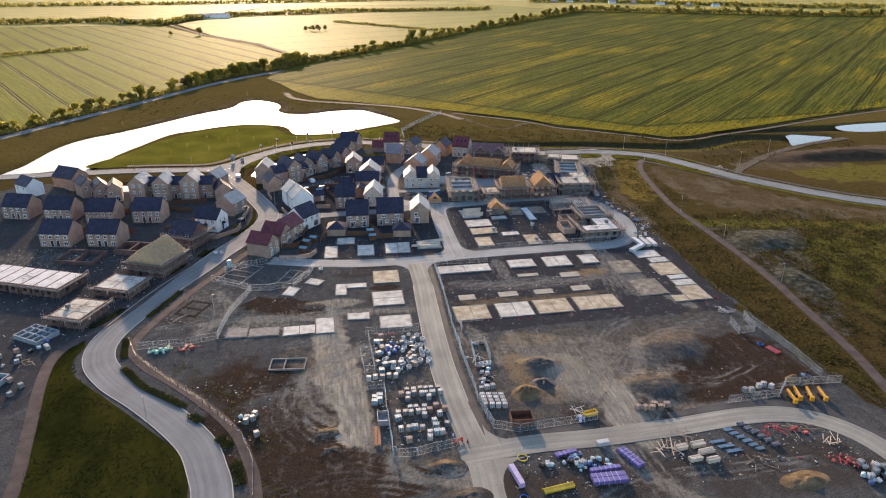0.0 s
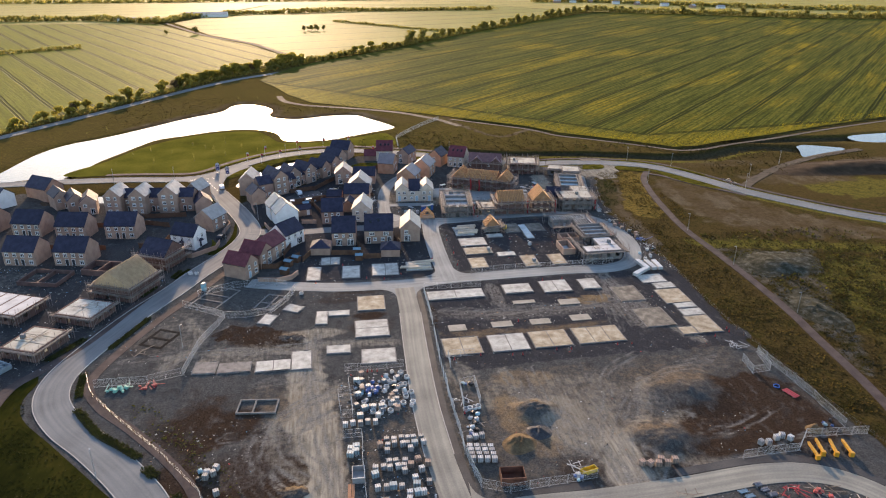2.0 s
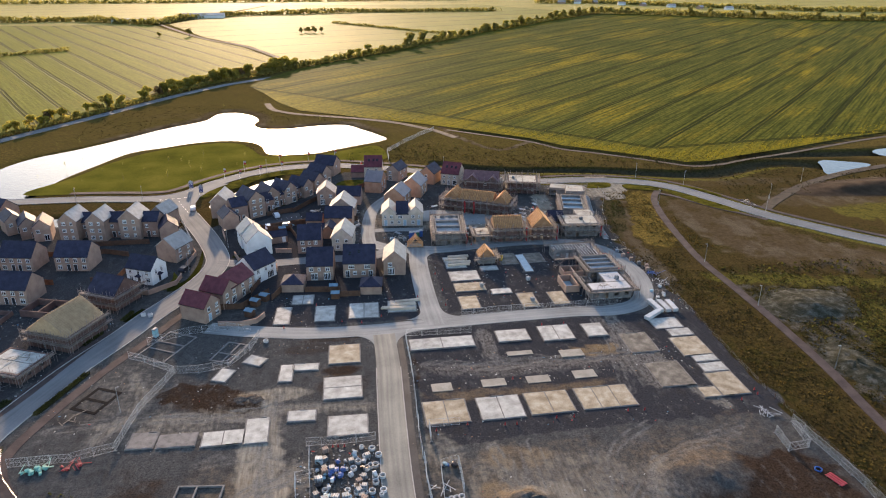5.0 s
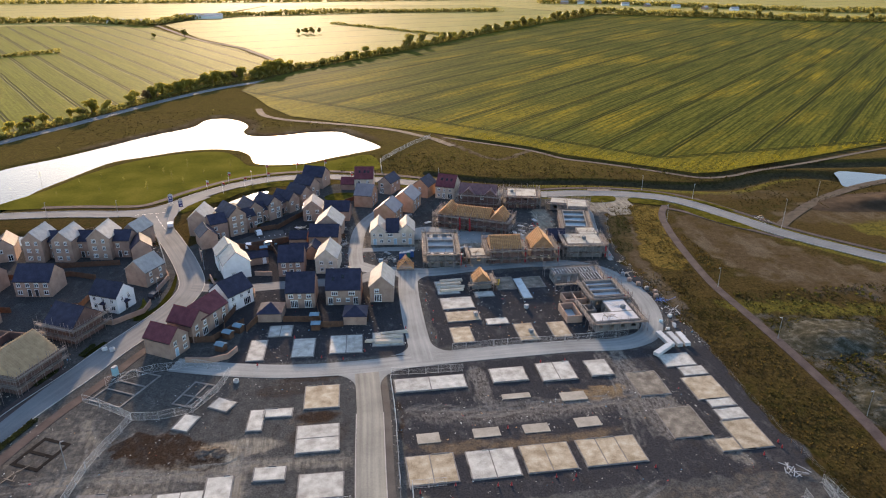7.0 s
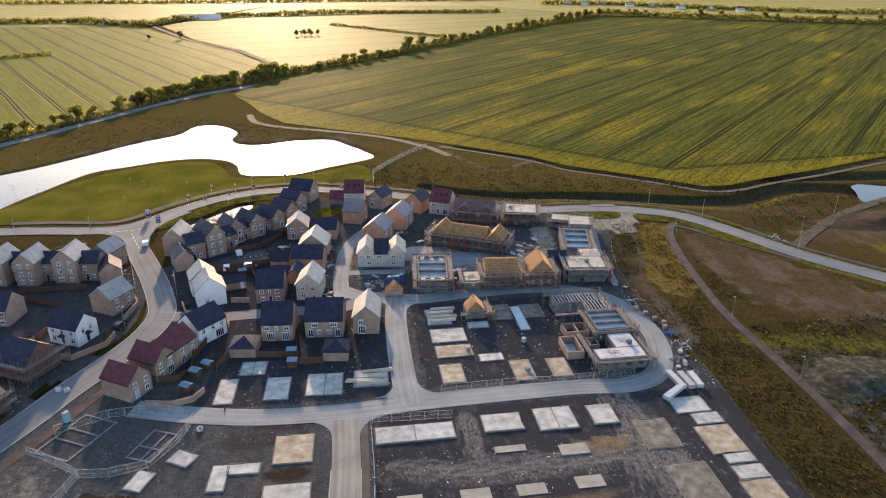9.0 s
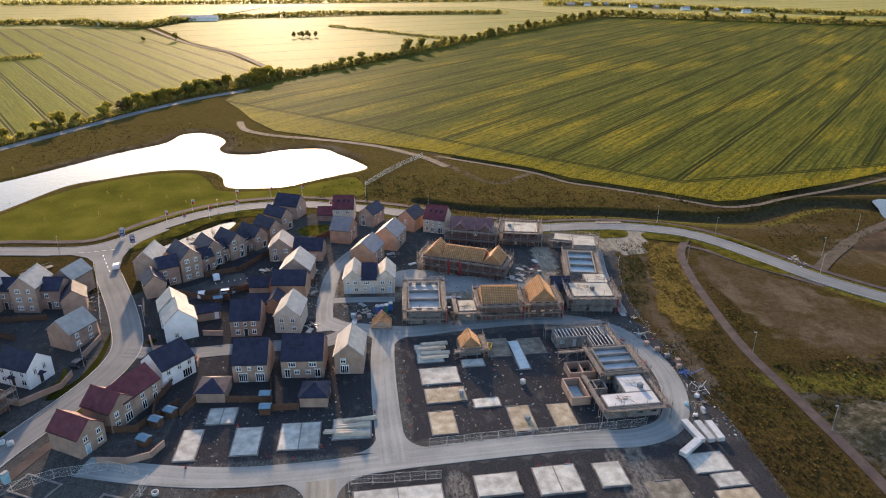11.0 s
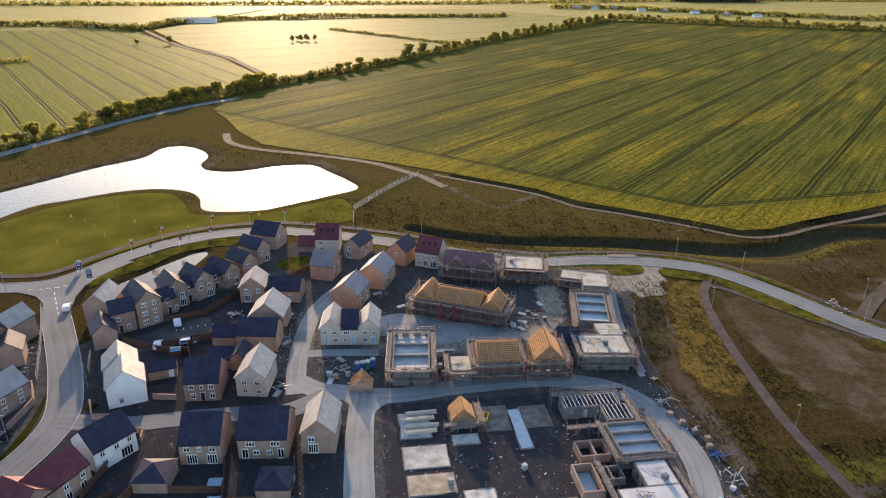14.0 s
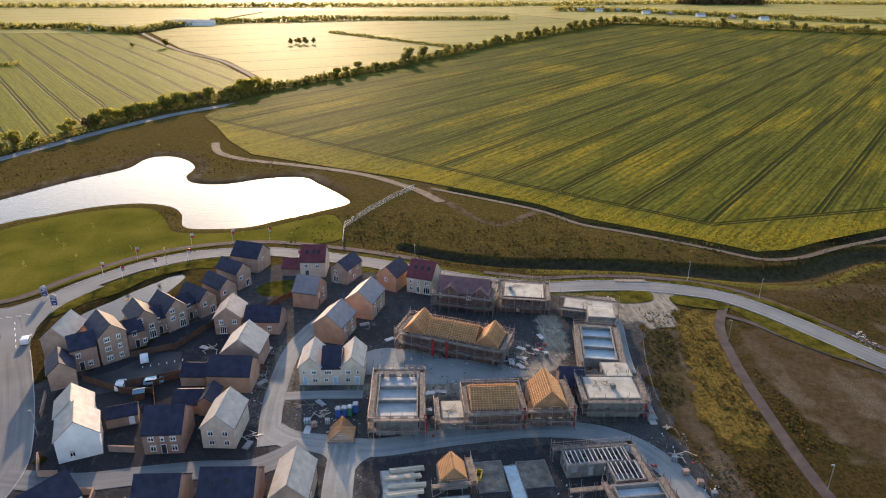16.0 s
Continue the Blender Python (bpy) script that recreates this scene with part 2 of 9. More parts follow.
def sheet(name, pts, z, mat, label="", category="ground", closed_curve=False, step=2.0):
    """A flat patch with the given outline."""
    line = smooth_line(pts, step, True) if closed_curve else [Vector((p[0], p[1], 0)) for p in pts]
    k = len(line)
    co, _, tris, _, _, _ = delaunay_2d_cdt([Vector((p.x, p.y)) for p in line], [(i, (i + 1) % k) for i in range(k)], [list(range(k))], 1, 1e-4)
    bm = bmesh.new()
    vs = [bm.verts.new((c.x, c.y, z)) for c in co]
    for t in tris:
        bm.faces.new([vs[i] for i in t])
    ob = part(name, bm, mat)
    for pl in ob.data.polygons:
        if pl.normal.z < 0:
            pl.flip()
    return tagged(ob, label, category, kind="structure")


# ---- ground ----
LAKE = [(-141, 303), (-120, 308), (-105, 306), (-101, 329), (-93, 349), (-83, 370), (-70, 378), (-55, 386), (-40, 388), (-28, 383), (-22, 374), (-18, 360), (-7, 357), (5, 358), (15, 364), (27, 371), (40, 380), (36, 392), (28, 405), (20, 416), (4, 416), (-12, 410), (-25, 413), (-30, 423), (-29, 436), (-34, 448), (-44, 457), (-54, 454), (-59, 437), (-76, 421), (-92, 401), (-109, 381), (-125, 366), (-133, 348), (-137, 320)]
POND = [(-34.5, 285), (-33.5, 291), (-31, 297), (-25.7, 303.5), (-22, 308.5), (-15.3, 316), (-11.7, 321), (-9.2, 317), (-13.9, 303), (-19, 294), (-23.2, 287.5), (-28, 281.5)]
POND_WEST = [(-104, 280), (-84, 280), (-64, 278), (-50, 274), (-50, 268), (-64, 270), (-84, 272), (-104, 272)]
POND_EAST = [(227, 291), (239, 293), (257, 302), (250, 308), (238, 312), (232, 302)]
POND_FAR = [(275, 314), (296, 311), (330, 322), (318, 329), (279, 326)]
DITCH = [(58, 332), (71.5, 323), (89, 316), (107.5, 313), (126, 310), (142.5, 305), (159, 299.8), (177, 298.4), (191, 303.6), (205, 309), (220, 308.5), (232, 303)]
EDGE_DRAIN = [(81.9, 391.5), (111.9, 367), (124, 350), (137.3, 340.6), (155, 327.4), (164.2, 319.8), (172.8, 312.6), (185.6, 313.2), (202, 319.4), (235, 329), (279, 344), (340, 362)]
PERIM_LINE = [(44, 321.5), (60, 313), (78, 303.5), (95.6, 297.5), (110, 297), (124, 295), (137, 290.5), (146, 285), (153, 276), (160.5, 261.5), (168, 246.5), (178, 232.5), (191, 217), (206, 204)]
DITCH_FAR = [(205, 325), (240, 322), (275, 320)]


def pip(px, py, poly):
    inside = np.zeros(px.shape, bool)
    for (x0, y0), (x1, y1) in zip(poly, poly[1:] + poly[:1]):
        c = ((y0 > py) != (y1 > py)) & (px < (x1 - x0) * (py - y0) / (y1 - y0 + 1e-12) + x0)
        inside ^= c
    return inside


def line_dist(px, py, pts):
    d = np.full(px.shape, 1e9)
    for (x0, y0), (x1, y1) in zip(pts, pts[1:]):
        dx, dy = x1 - x0, y1 - y0
        t = np.clip(((px - x0) * dx + (py - y0) * dy) / (dx * dx + dy * dy + 1e-9), 0, 1)
        d = np.minimum(d, np.hypot(px - x0 - t * dx, py - y0 - t * dy))
    return d


def poly_dist(px, py, poly):
    """Distance to an outline, negative inside."""
    d = line_dist(px, py, poly + poly[:1])
    return np.where(pip(px, py, poly), -d, d)


def ramp01(v, a, b):
    t = np.clip((v - a) / (b - a), 0, 1)
    return t * t * (3 - 2 * t)


def curve2(pts, closed=True, step=3.0):
    return [(p.x, p.y) for p in smooth_line(pts, step, closed)]


def wave_noise(px, py, size, seed):
    """Smooth random relief from a few waves."""
    rng = np.random.RandomState(seed)
    out = np.zeros(px.shape)
    for i in range(14):
        a, f, ph = rng.uniform(0, math.pi * 2), (2 * math.pi / size) * rng.uniform(0.5, 1.8), rng.uniform(0, 7)
        out += np.sin((px * math.cos(a) + py * math.sin(a)) * f + ph)
    return out / 5.0


def spread(lo, a, b, hi, step, outer):
    mid = list(np.arange(a, b + 1e-6, step))
    left, s, x = [], outer, a
    while x > lo:
        x -= s
        s *= 1.12
        left.append(x)
    right, s, x = [], outer, b
    while x < hi:
        x += s
        s *= 1.12
        right.append(x)
    return np.array(left[::-1] + mid + right)


# the building site's outline, inside which the ground is bare
SITE = [(-150, 60), (-146, 180), (-136, 268), (-118, 286), (-100, 284), (-60, 268), (-30, 262), (-20, 268), (-4, 284), (6, 300), (8, 312), (24, 322), (60, 305), (95, 293), (115, 288), (116.6, 276), (111, 262.5), (106.6, 247), (104.3, 234), (103.8, 222), (104.8, 208), (105.3, 200), (104.4, 176), (103.4, 155), (103.0, 143), (104.2, 122), (104.8, 112), (106, 98), (108, 84), (104, 60)]
def denser(v, lo, hi, step):
    """The same grid lines, but closer set between lo and hi."""
    return np.concatenate([v[v < lo - 0.3], np.arange(lo, hi, step), v[v > hi + 0.2]])


xs = denser(spread(-4600, -115, 196, 4600, 1.0, 1.6), -50, 106, 0.5)
ys = denser(spread(-900, 72, 410, 4700, 1.0, 1.6), 74, 186, 0.5)
GX, GY = np.meshgrid(xs, ys)
lake_d = poly_dist(GX, GY, curve2(LAKE))
wet = lake_d
for pd in (POND, POND_WEST, POND_EAST, POND_FAR):
    wet = np.minimum(wet, poly_dist(GX, GY, curve2(pd)))
ditch_d = np.minimum(line_dist(GX, GY, curve2(DITCH, False)), line_dist(GX, GY, curve2(DITCH_FAR, False)))
site_d = poly_dist(GX, GY, curve2(SITE, True))
apron = 1 - ramp01(poly_dist(GX, GY, [(125.9, 293), (133, 292), (124.5, 272), (117, 271), (111, 282)]) + 1.2 * wave_noise(GX, GY, 8, 16), -1, 1.5)
grassy = (1 - apron) * ramp01(site_d + 1.5 * wave_noise(GX, GY, 9, 3), -1.0, 2.0)
GZ = -0.02 + 0.05 * wave_noise(GX, GY, 7, 1) * grassy - 0.08 * grassy
GZ = GZ - 1.3 * (1 - ramp01(wet, -3.5, 3.5)) - 2.1 * (1 - ramp01(ditch_d, 1.0, np.interp(GX, (60, 110, 180), (3.6, 4.8, 7.4))))
drain_d = line_dist(GX, GY, curve2(EDGE_DRAIN, False))
GZ = GZ - 0.9 * (1 - ramp01(drain_d, 0.3, 2.2))


def blobs(spec, seed):
    out = np.zeros(GX.shape)
    nz = wave_noise(GX, GY, 14, seed) * 0.16 + wave_noise(GX, GY, 5, seed + 1) * 0.10
    for x, y, rx, ry, s in spec:
        r = np.hypot((GX - x) / rx, (GY - y) / ry)
        out = np.maximum(out, s * (1 - ramp01(r + nz, 0.6, 1.15)))
    return out


def zone(poly, soft=1.0, seed=5, size=6):
    """1 inside an outline, 0 outside, with an uneven edge."""
    return 1 - ramp01(poly_dist(GX, GY, poly) + soft * wave_noise(GX, GY, size, seed), -soft, soft)


W_MUD = blobs([(-23, 123, 12, 9, 0.95), (-12, 108, 14, 9, 1.0), (-6, 96, 12, 6, 0.9), (92, 113, 13, 15, 1.3), (-14, 104, 22, 16, 0.9), (2, 86, 13, 6, 1.2), (-6, 84, 12, 7, 1.1), (-26, 124, 12, 12, 0.6), (86, 110, 22, 10, 0.9), (84, 102, 18, 4, 1.1), (60, 100, 22, 8, 0.6), (-12, 156, 13, 5, 0.95), (66, 164, 26, 5, 0.8), (60, 157, 36, 4.5, 0.9), (40, 80, 30, 8, 0.55), (78, 78, 26, 9, 0.5), (12, 160, 7, 5, 0.5), (-44, 160, 8, 8, 0.4), (20, 262, 9, 10, 0.3), (58, 276, 20, 9, 0.4), (4, 176, 9, 3, 0.5)], 11)
W_DUST = blobs([(-4, 134, 4.5, 22, 1.0), (0, 113, 4, 24, 1.0), (56, 102, 3.6, 10, 1.3), (49, 118, 5, 8, 0.7), (52, 113, 12, 14, 0.55), (-20, 150, 12, 9, 0.35), (55, 98, 5, 10, 0.8), (48, 125, 20, 9, 0.4), (82, 160, 8, 16, 0.38), (30, 134, 5, 8, 0.4), (70, 236, 24, 4, 0.5), (60, 252, 24, 7, 0.6), (-95, 200, 20, 14, 0.3), (26, 262, 8, 18, 0.35), (112, 284, 9, 12, 0.6), (-2, 158, 9, 3, 0.6), (-42, 165, 20, 14, 0.25)], 21)
W_OCHRE = blobs([(38, 118, 4, 9, 0.62), (43, 108, 5, 5, 0.5), (-1, 109, 8, 3, 0.6), (44, 131, 9, 4, 0.5), (53, 153, 24, 4, 0.5), (73.5, 164.8, 5, 2.6, 0.8), (68, 163, 12, 3, 0.6), (74, 128, 14, 4, 0.35), (-8, 128, 7, 6, 0.4), (10, 165, 5, 3, 0.3)], 31)
W_OCHRE = np.maximum(W_OCHRE, 0.26 * zone([(-20, 136), (20, 138), (26, 134), (96, 137), (103, 104), (60, 96), (26, 96), (20, 84), (-12, 84)], 3.0, 37, 12))
W_ASPH = np.maximum(0, 1 - ramp01(poly_dist(GX, GY, [(41, 189), (88, 187), (96, 196), (96, 215), (88, 228), (41, 228)]) + 0.5 * wave_noise(GX, GY, 4, 8), -0.4, 0.8)) * 0.95
W_ASPH = np.maximum(W_ASPH, 0.8 * (1 - ramp01(poly_dist(GX, GY, [(-9, 187), (33, 187), (34, 206), (-6, 208)]) + 0.5 * wave_noise(GX, GY, 4, 9), -0.4, 0.8)))
W_ASPH = np.maximum(W_ASPH, 0.75 * (1 - ramp01(poly_dist(GX, GY, [(28, 137), (104, 137), (106, 180), (86, 181), (30, 181)]) + 0.7 * wave_noise(GX, GY, 5, 10), -0.4, 0.8)))
W_ASPH = np.maximum(W_ASPH, 0.7 * (1 - ramp01(poly_dist(GX, GY, [(-24, 228), (24, 228), (20, 300), (-6, 284), (-24, 262)]) + 0.7 * wave_noise(GX, GY, 5, 12), -0.4, 0.8)))
for area, amount in (([(-30, 196), (-8, 206), (34, 206), (34, 227), (-24, 227), (-30, 212)], 0.75), ([(98, 150), (105, 150), (108, 200), (109, 222), (111, 262), (105, 262), (101, 222), (103, 205)], 0.5), ([(-120, 205), (-48, 205), (-34, 222), (-34, 246), (-50, 268), (-120, 268)], 0.5), ([(-100, 120), (-68, 120), (-66, 140), (-58, 165), (-46, 190), (-60, 205), (-110, 205)], 0.55), ([(40, 232), (104, 232), (110, 282), (60, 300), (30, 280)], 0.35)):
    W_ASPH = np.maximum(W_ASPH, amount * (1 - ramp01(poly_dist(GX, GY, area) + 0.8 * wave_noise(GX, GY, 5, 14), -0.4, 0.8)))
W_ASPH = np.maximum(W_ASPH, 1.15 * zone([(28, 142.4), (64, 141.2), (85, 141.4), (103, 142.4), (103, 139.6), (83, 137.6), (56, 137.4), (28, 135.4)], 0.35, 33, 3))
for dug in ([(57.4, 180.3), (61.2, 179.8), (61.2, 170), (58.3, 170.6)], [(69.9, 178.8), (72.7, 178.4), (72.7, 170.3), (69.6, 170)]):
    W_MUD = np.maximum(W_MUD, 1.4 * zone(dug, 0.3, 34, 3))
W_CHURN = blobs([(55, 161.5, 27, 4.6, 0.6), (47.4, 172, 2.2, 9, 1.2), (84, 168, 4, 12, 0.4), (10, 185.5, 22, 2.6, 0.5), (-14, 113, 12, 9, 0.35), (22, 98, 4, 3, 0.7), (60, 249, 26, 5, 0.35), (80, 262, 7, 7, 0.7), (20, 252, 5, 12, 0.5), (54, 118, 22, 12, 0.4)], 71)
W_DARKSTRIP = blobs([(59.8, 174.6, 1.6, 4.6, 1.0), (71.2, 174.6, 1.7, 4.6, 1.0), (11, 180, 9, 2, 0.6), (36, 167.6, 9, 2.4, 0.6), (12.5, 165.4, 5, 2.4, 0.8)], 81)
W_MUD = np.maximum(W_MUD, W_DARKSTRIP)
W_MUD = np.maximum(W_MUD, 0.95 * zone([(-22, 232), (-8, 226), (20, 227), (20, 250), (14, 276), (3, 284), (-6, 279), (-14, 268), (-24, 258)], 1.2, 35, 5))
W_MUD = np.maximum(W_MUD, 0.85 * zone([(-16, 199), (-8, 206), (33, 202), (33, 213), (-8, 216)], 0.8, 36, 5))
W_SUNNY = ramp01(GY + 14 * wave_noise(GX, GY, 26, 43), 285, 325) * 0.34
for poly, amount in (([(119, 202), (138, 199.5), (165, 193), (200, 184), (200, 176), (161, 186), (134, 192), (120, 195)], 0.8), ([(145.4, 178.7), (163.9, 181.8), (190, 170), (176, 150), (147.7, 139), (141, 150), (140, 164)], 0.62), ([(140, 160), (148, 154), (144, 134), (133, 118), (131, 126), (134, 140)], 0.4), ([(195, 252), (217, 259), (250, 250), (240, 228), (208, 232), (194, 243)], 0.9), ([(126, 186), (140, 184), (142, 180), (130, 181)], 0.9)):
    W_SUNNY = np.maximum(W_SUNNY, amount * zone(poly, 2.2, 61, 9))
# sunlit crest of the ditch bank, painted in as a strip of brighter grass
sunlit_crest_d = line_dist(GX, GY, curve2([(95, 308.6), (114.6, 306.0), (128, 304), (140.8, 300.6), (155.6, 292.6), (172, 288.6), (184, 291.4), (199, 299), (214, 303)], False))
W_SUNNY = np.maximum(W_SUNNY, 1.0 - ramp01(sunlit_crest_d, 0.9, 2.6))
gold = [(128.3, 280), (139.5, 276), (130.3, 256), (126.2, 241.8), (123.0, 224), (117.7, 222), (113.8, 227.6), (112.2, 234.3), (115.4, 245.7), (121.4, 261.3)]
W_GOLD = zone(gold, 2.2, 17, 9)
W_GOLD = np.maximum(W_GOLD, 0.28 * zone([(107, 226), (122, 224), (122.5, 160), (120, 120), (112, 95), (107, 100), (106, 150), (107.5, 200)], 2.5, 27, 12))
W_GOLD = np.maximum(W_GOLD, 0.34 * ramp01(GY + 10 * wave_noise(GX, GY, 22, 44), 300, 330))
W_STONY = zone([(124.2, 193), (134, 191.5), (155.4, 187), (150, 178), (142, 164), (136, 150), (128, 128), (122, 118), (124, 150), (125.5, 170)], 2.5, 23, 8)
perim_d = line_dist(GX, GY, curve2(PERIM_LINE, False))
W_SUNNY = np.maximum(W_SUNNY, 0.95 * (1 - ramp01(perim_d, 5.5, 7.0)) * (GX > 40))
W_OCHRE = W_OCHRE * (1 - 0.85 * np.clip(W_MUD, 0, 1))
W_BARE_SHORE = 0.9 * np.exp(-((lake_d - 3) / 4.5) ** 2) * ramp01(GY, 385, 400)
W_DITCH = np.maximum(1 - ramp01(ditch_d, 2.4, np.interp(GX, (60, 110, 180), (3.6, 4.6, 6.8))), 0.95 * (1 - ramp01(drain_d, 0.7, 1.8)))
swale = [(114.5, 270.4), (122.0, 269), (118.2, 255.7), (112.6, 241), (106.5, 232.5), (105.4, 235.1), (107.2, 246.6), (110.2, 259.6)]
W_DITCH = np.maximum(W_DITCH, 0.95 * (1 - ramp01(poly_dist(GX, GY, swale) + 0.9 * wave_noise(GX, GY, 6, 19), -0.8, 1.2)))
W_GOLD = W_GOLD * (1 - zone(swale, 1.0, 19))
TRACKS = ([(-3, 156), (-3.4, 140), (-2, 124), (0.5, 110), (4, 97), (10, 88), (19, 84.5)], [(-4.6, 150), (-3.8, 134), (-1.2, 117), (1.4, 104), (5, 93)], [(56.5, 95), (54.5, 106), (48, 117), (42, 127), (40, 134)], [(57.5, 95), (60, 106), (66, 115), (70, 126)], [(47.5, 90), (51, 82), (57, 73), (66, 62)], [(-22, 152), (-8, 153), (4, 152), (17, 151)], [(82, 180), (83, 168), (86, 152), (92, 140)], [(62, 104), (70, 98), (84, 97)], [(59, 95), (62, 99.6), (70, 111.6), (74, 113)], [(56, 95), (52, 103), (47, 108), (46, 114), (40, 124)],
          [(-2, 104), (-9, 112), (-10, 122), (-4, 130), (4, 130)], [(-1, 108), (-6, 116), (-3, 126), (3, 134)], [(-36, 152), (-20, 153), (-6, 150)], [(0, 92), (12, 86.5), (19, 86)], [(-16, 87), (-4, 90), (8, 88)], [(86, 262), (88, 254), (86, 246)], [(-34, 170), (-30, 158), (-36, 148)])
RUTS = []
rut_rng = random.Random(41)
for pts_, k_, wide_ in (([(52, 95), (49, 104), (46, 112), (45, 122), (46, 133)], 5, 3.2), ([(54, 95), (56, 104), (60, 112), (66, 120), (76, 128), (90, 132)], 5, 3.0), ([(53, 96), (50, 102), (52, 110), (58, 118), (62, 130), (72, 136)], 4, 3.0), ([(-3, 157), (-3.5, 140), (-1, 122), (2, 105), (6, 93), (12, 88), (19, 86.5)], 5, 1.8), ([(2, 93), (-5, 99), (-12, 108), (-13, 118), (-7, 126), (2, 131)], 5, 3.4), ([(4, 118), (6, 126.5), (3.8, 134.3), (-6.8, 139), (-14, 138)], 4, 2.0), ([(-20, 119.8), (-7, 119.6), (6, 127)], 3, 2.2), ([(-46, 152), (-30, 153), (-14, 151), (-2, 152)], 4, 2.6), ([(-36, 146), (-32, 158), (-25, 166)], 3, 2.0), ([(53, 91), (54.5, 81), (56, 70)], 2, 0.7), ([(50.3, 91), (50.9, 81), (52, 70)], 2, 0.6), ([(80, 181), (79.4, 170), (77, 160), (75.5, 149)], 6, 3.0), ([(30, 164), (45, 161.5), (60, 160.8), (77, 161.5)], 8, 3.6), ([(47, 178), (46.6, 170), (47.4, 162)], 3, 1.0), ([(92, 112), (84, 108), (74, 106)], 3, 2.5), ([(66, 96), (80, 98), (98, 103)], 3, 1.5), ([(-8, 88), (2, 86.5), (12, 83)], 4, 2.2), ([(40, 76), (52, 80), (66, 79), (84, 79)], 3, 2.0)):
    for j_ in range(k_):
        o_ = rut_rng.uniform(-wide_, wide_)
        RUTS.append([(x + o_ * 0.8 + rut_rng.uniform(-0.7, 0.7), y + o_ * 0.5 + rut_rng.uniform(-0.7, 0.7)) for x, y in pts_])
W_TRACK = np.zeros(GX.shape)
for k_, pts_ in enumerate(RUTS):
    d_ = line_dist(GX, GY, curve2(pts_, False, 2.5))
    worn = ramp01(wave_noise(GX, GY, 7, 190 + k_), -0.9, 0.7)
    W_TRACK = np.maximum(W_TRACK, (0.45 + 0.1 * (k_ % 4)) * worn * np.exp(-((d_ - 0.9) / 0.34) ** 2))
    GZ -= 0.05 * worn * np.exp(-((d_ - 0.9) / 0.4) ** 2)
for k_, pts_ in enumerate(TRACKS):
    d_ = line_dist(GX, GY, curve2(pts_, False, 2.0))
    worn = ramp01(wave_noise(GX, GY, 6, 90 + k_), -1.3, 0.4)
    W_TRACK = np.maximum(W_TRACK, 0.75 * worn * np.exp(-((d_ - 0.95) / 0.42) ** 2))
    W_DUST = np.maximum(W_DUST, 0.45 * np.exp(-(d_ / 2.4) ** 2))
W_MUD = np.maximum(W_MUD, 1.2 * zone([(-27.4, 163.1), (-22.9, 165.5), (-13.9, 163.4), (-8.9, 158.8), (-12.6, 156.5), (-20.7, 156.3), (-26.4, 159.2)], 0.9, 49, 4))
W_MUD = np.maximum(W_MUD, 0.9 * zone([(28.4, 166.5), (44, 166), (60.2, 164.6), (64.5, 161.3), (61.2, 157.8), (42.3, 157.3), (28.4, 158.3)], 1.0, 50, 4))
W_OCHRE = np.maximum(W_OCHRE, 0.75 * zone([(66.8, 167.4), (79.6, 167.5), (77.3, 162.6), (65.8, 163.0)], 0.8, 51, 4))
W_CHURN = np.maximum(W_CHURN, 1.1 * zone([(80, 180), (84, 178), (84, 167), (86, 159), (83, 148), (79.8, 149), (79.2, 160), (77.7, 166)], 1.2, 52, 4))
near_mud = zone([(-17, 101), (-7, 100), (5, 95.5), (3.5, 80), (-18, 80)], 1.6, 47, 7)
W_MUD = np.maximum(W_MUD, 1.25 * near_mud)
W_DUST = W_DUST * (1 - 0.75 * near_mud)
W_TRACK = W_TRACK * (1 - 0.5 * near_mud)
W_OCHRE = W_OCHRE * (1 - 0.8 * near_mud)
COURT = [(43.6, 258.7), (45.7, 265.8), (55.2, 267.4), (65.5, 259.9), (76, 256.4), (83, 257), (87.8, 255), (80, 252.6), (64.0, 251.5), (58, 250.6), (55.5, 256)]
W_DUST = np.maximum(W_DUST, 0.75 * apron)
W_DUST = np.maximum(W_DUST, 1.1 * (1 - ramp01(line_dist(GX, GY, [(84, 256), (90, 264), (91.5, 278)]) + 0.8 * wave_noise(GX, GY, 5, 18), 1.5, 4.5)))
W_DUST = np.maximum(W_DUST, 1.7 * (1 - ramp01(poly_dist(GX, GY, COURT) + 0.8 * wave_noise(GX, GY, 5, 15), -0.6, 1.2)))
W_ROUGH = ramp01(wave_noise(GX, GY, 40, 41) + 0.6 * wave_noise(GX, GY, 15, 42), -0.9, 1.3)
W_BARE = blobs([(205, 262, 30, 14, 0.85), (250, 275, 36, 10, 0.95), (108, 215, 4, 26, 0.55), (-15, 425, 60, 9, 0.35), (60, 400, 24, 10, 0.3), (-60, 450, 40, 12, 0.25), (180, 285, 30, 6, 0.5)], 51)

W_BARE = np.maximum(W_BARE, zone([(140.9, 270), (147.3, 267), (155.7, 249), (163, 233), (178, 215), (205, 190), (200, 184), (165, 197), (149.7, 205), (139.3, 214), (134.6, 228.5), (132.8, 245.8), (134.8, 257.6)], 3.0, 29, 11))
W_BARE = np.maximum(W_BARE, 1 - ramp01(line_dist(GX, GY, curve2([(72, 400), (77, 380), (86, 357), (95, 350), (110, 362)], False)) + 0.8 * wave_noise(GX, GY, 6, 24), 0.8, 2.4))
verge_d = line_dist(GX, GY, [(121.6, 267.4), (116.2, 250.6), (110.0, 234.4), (109.4, 220.4), (108.9, 208.5), (108.5, 200)])
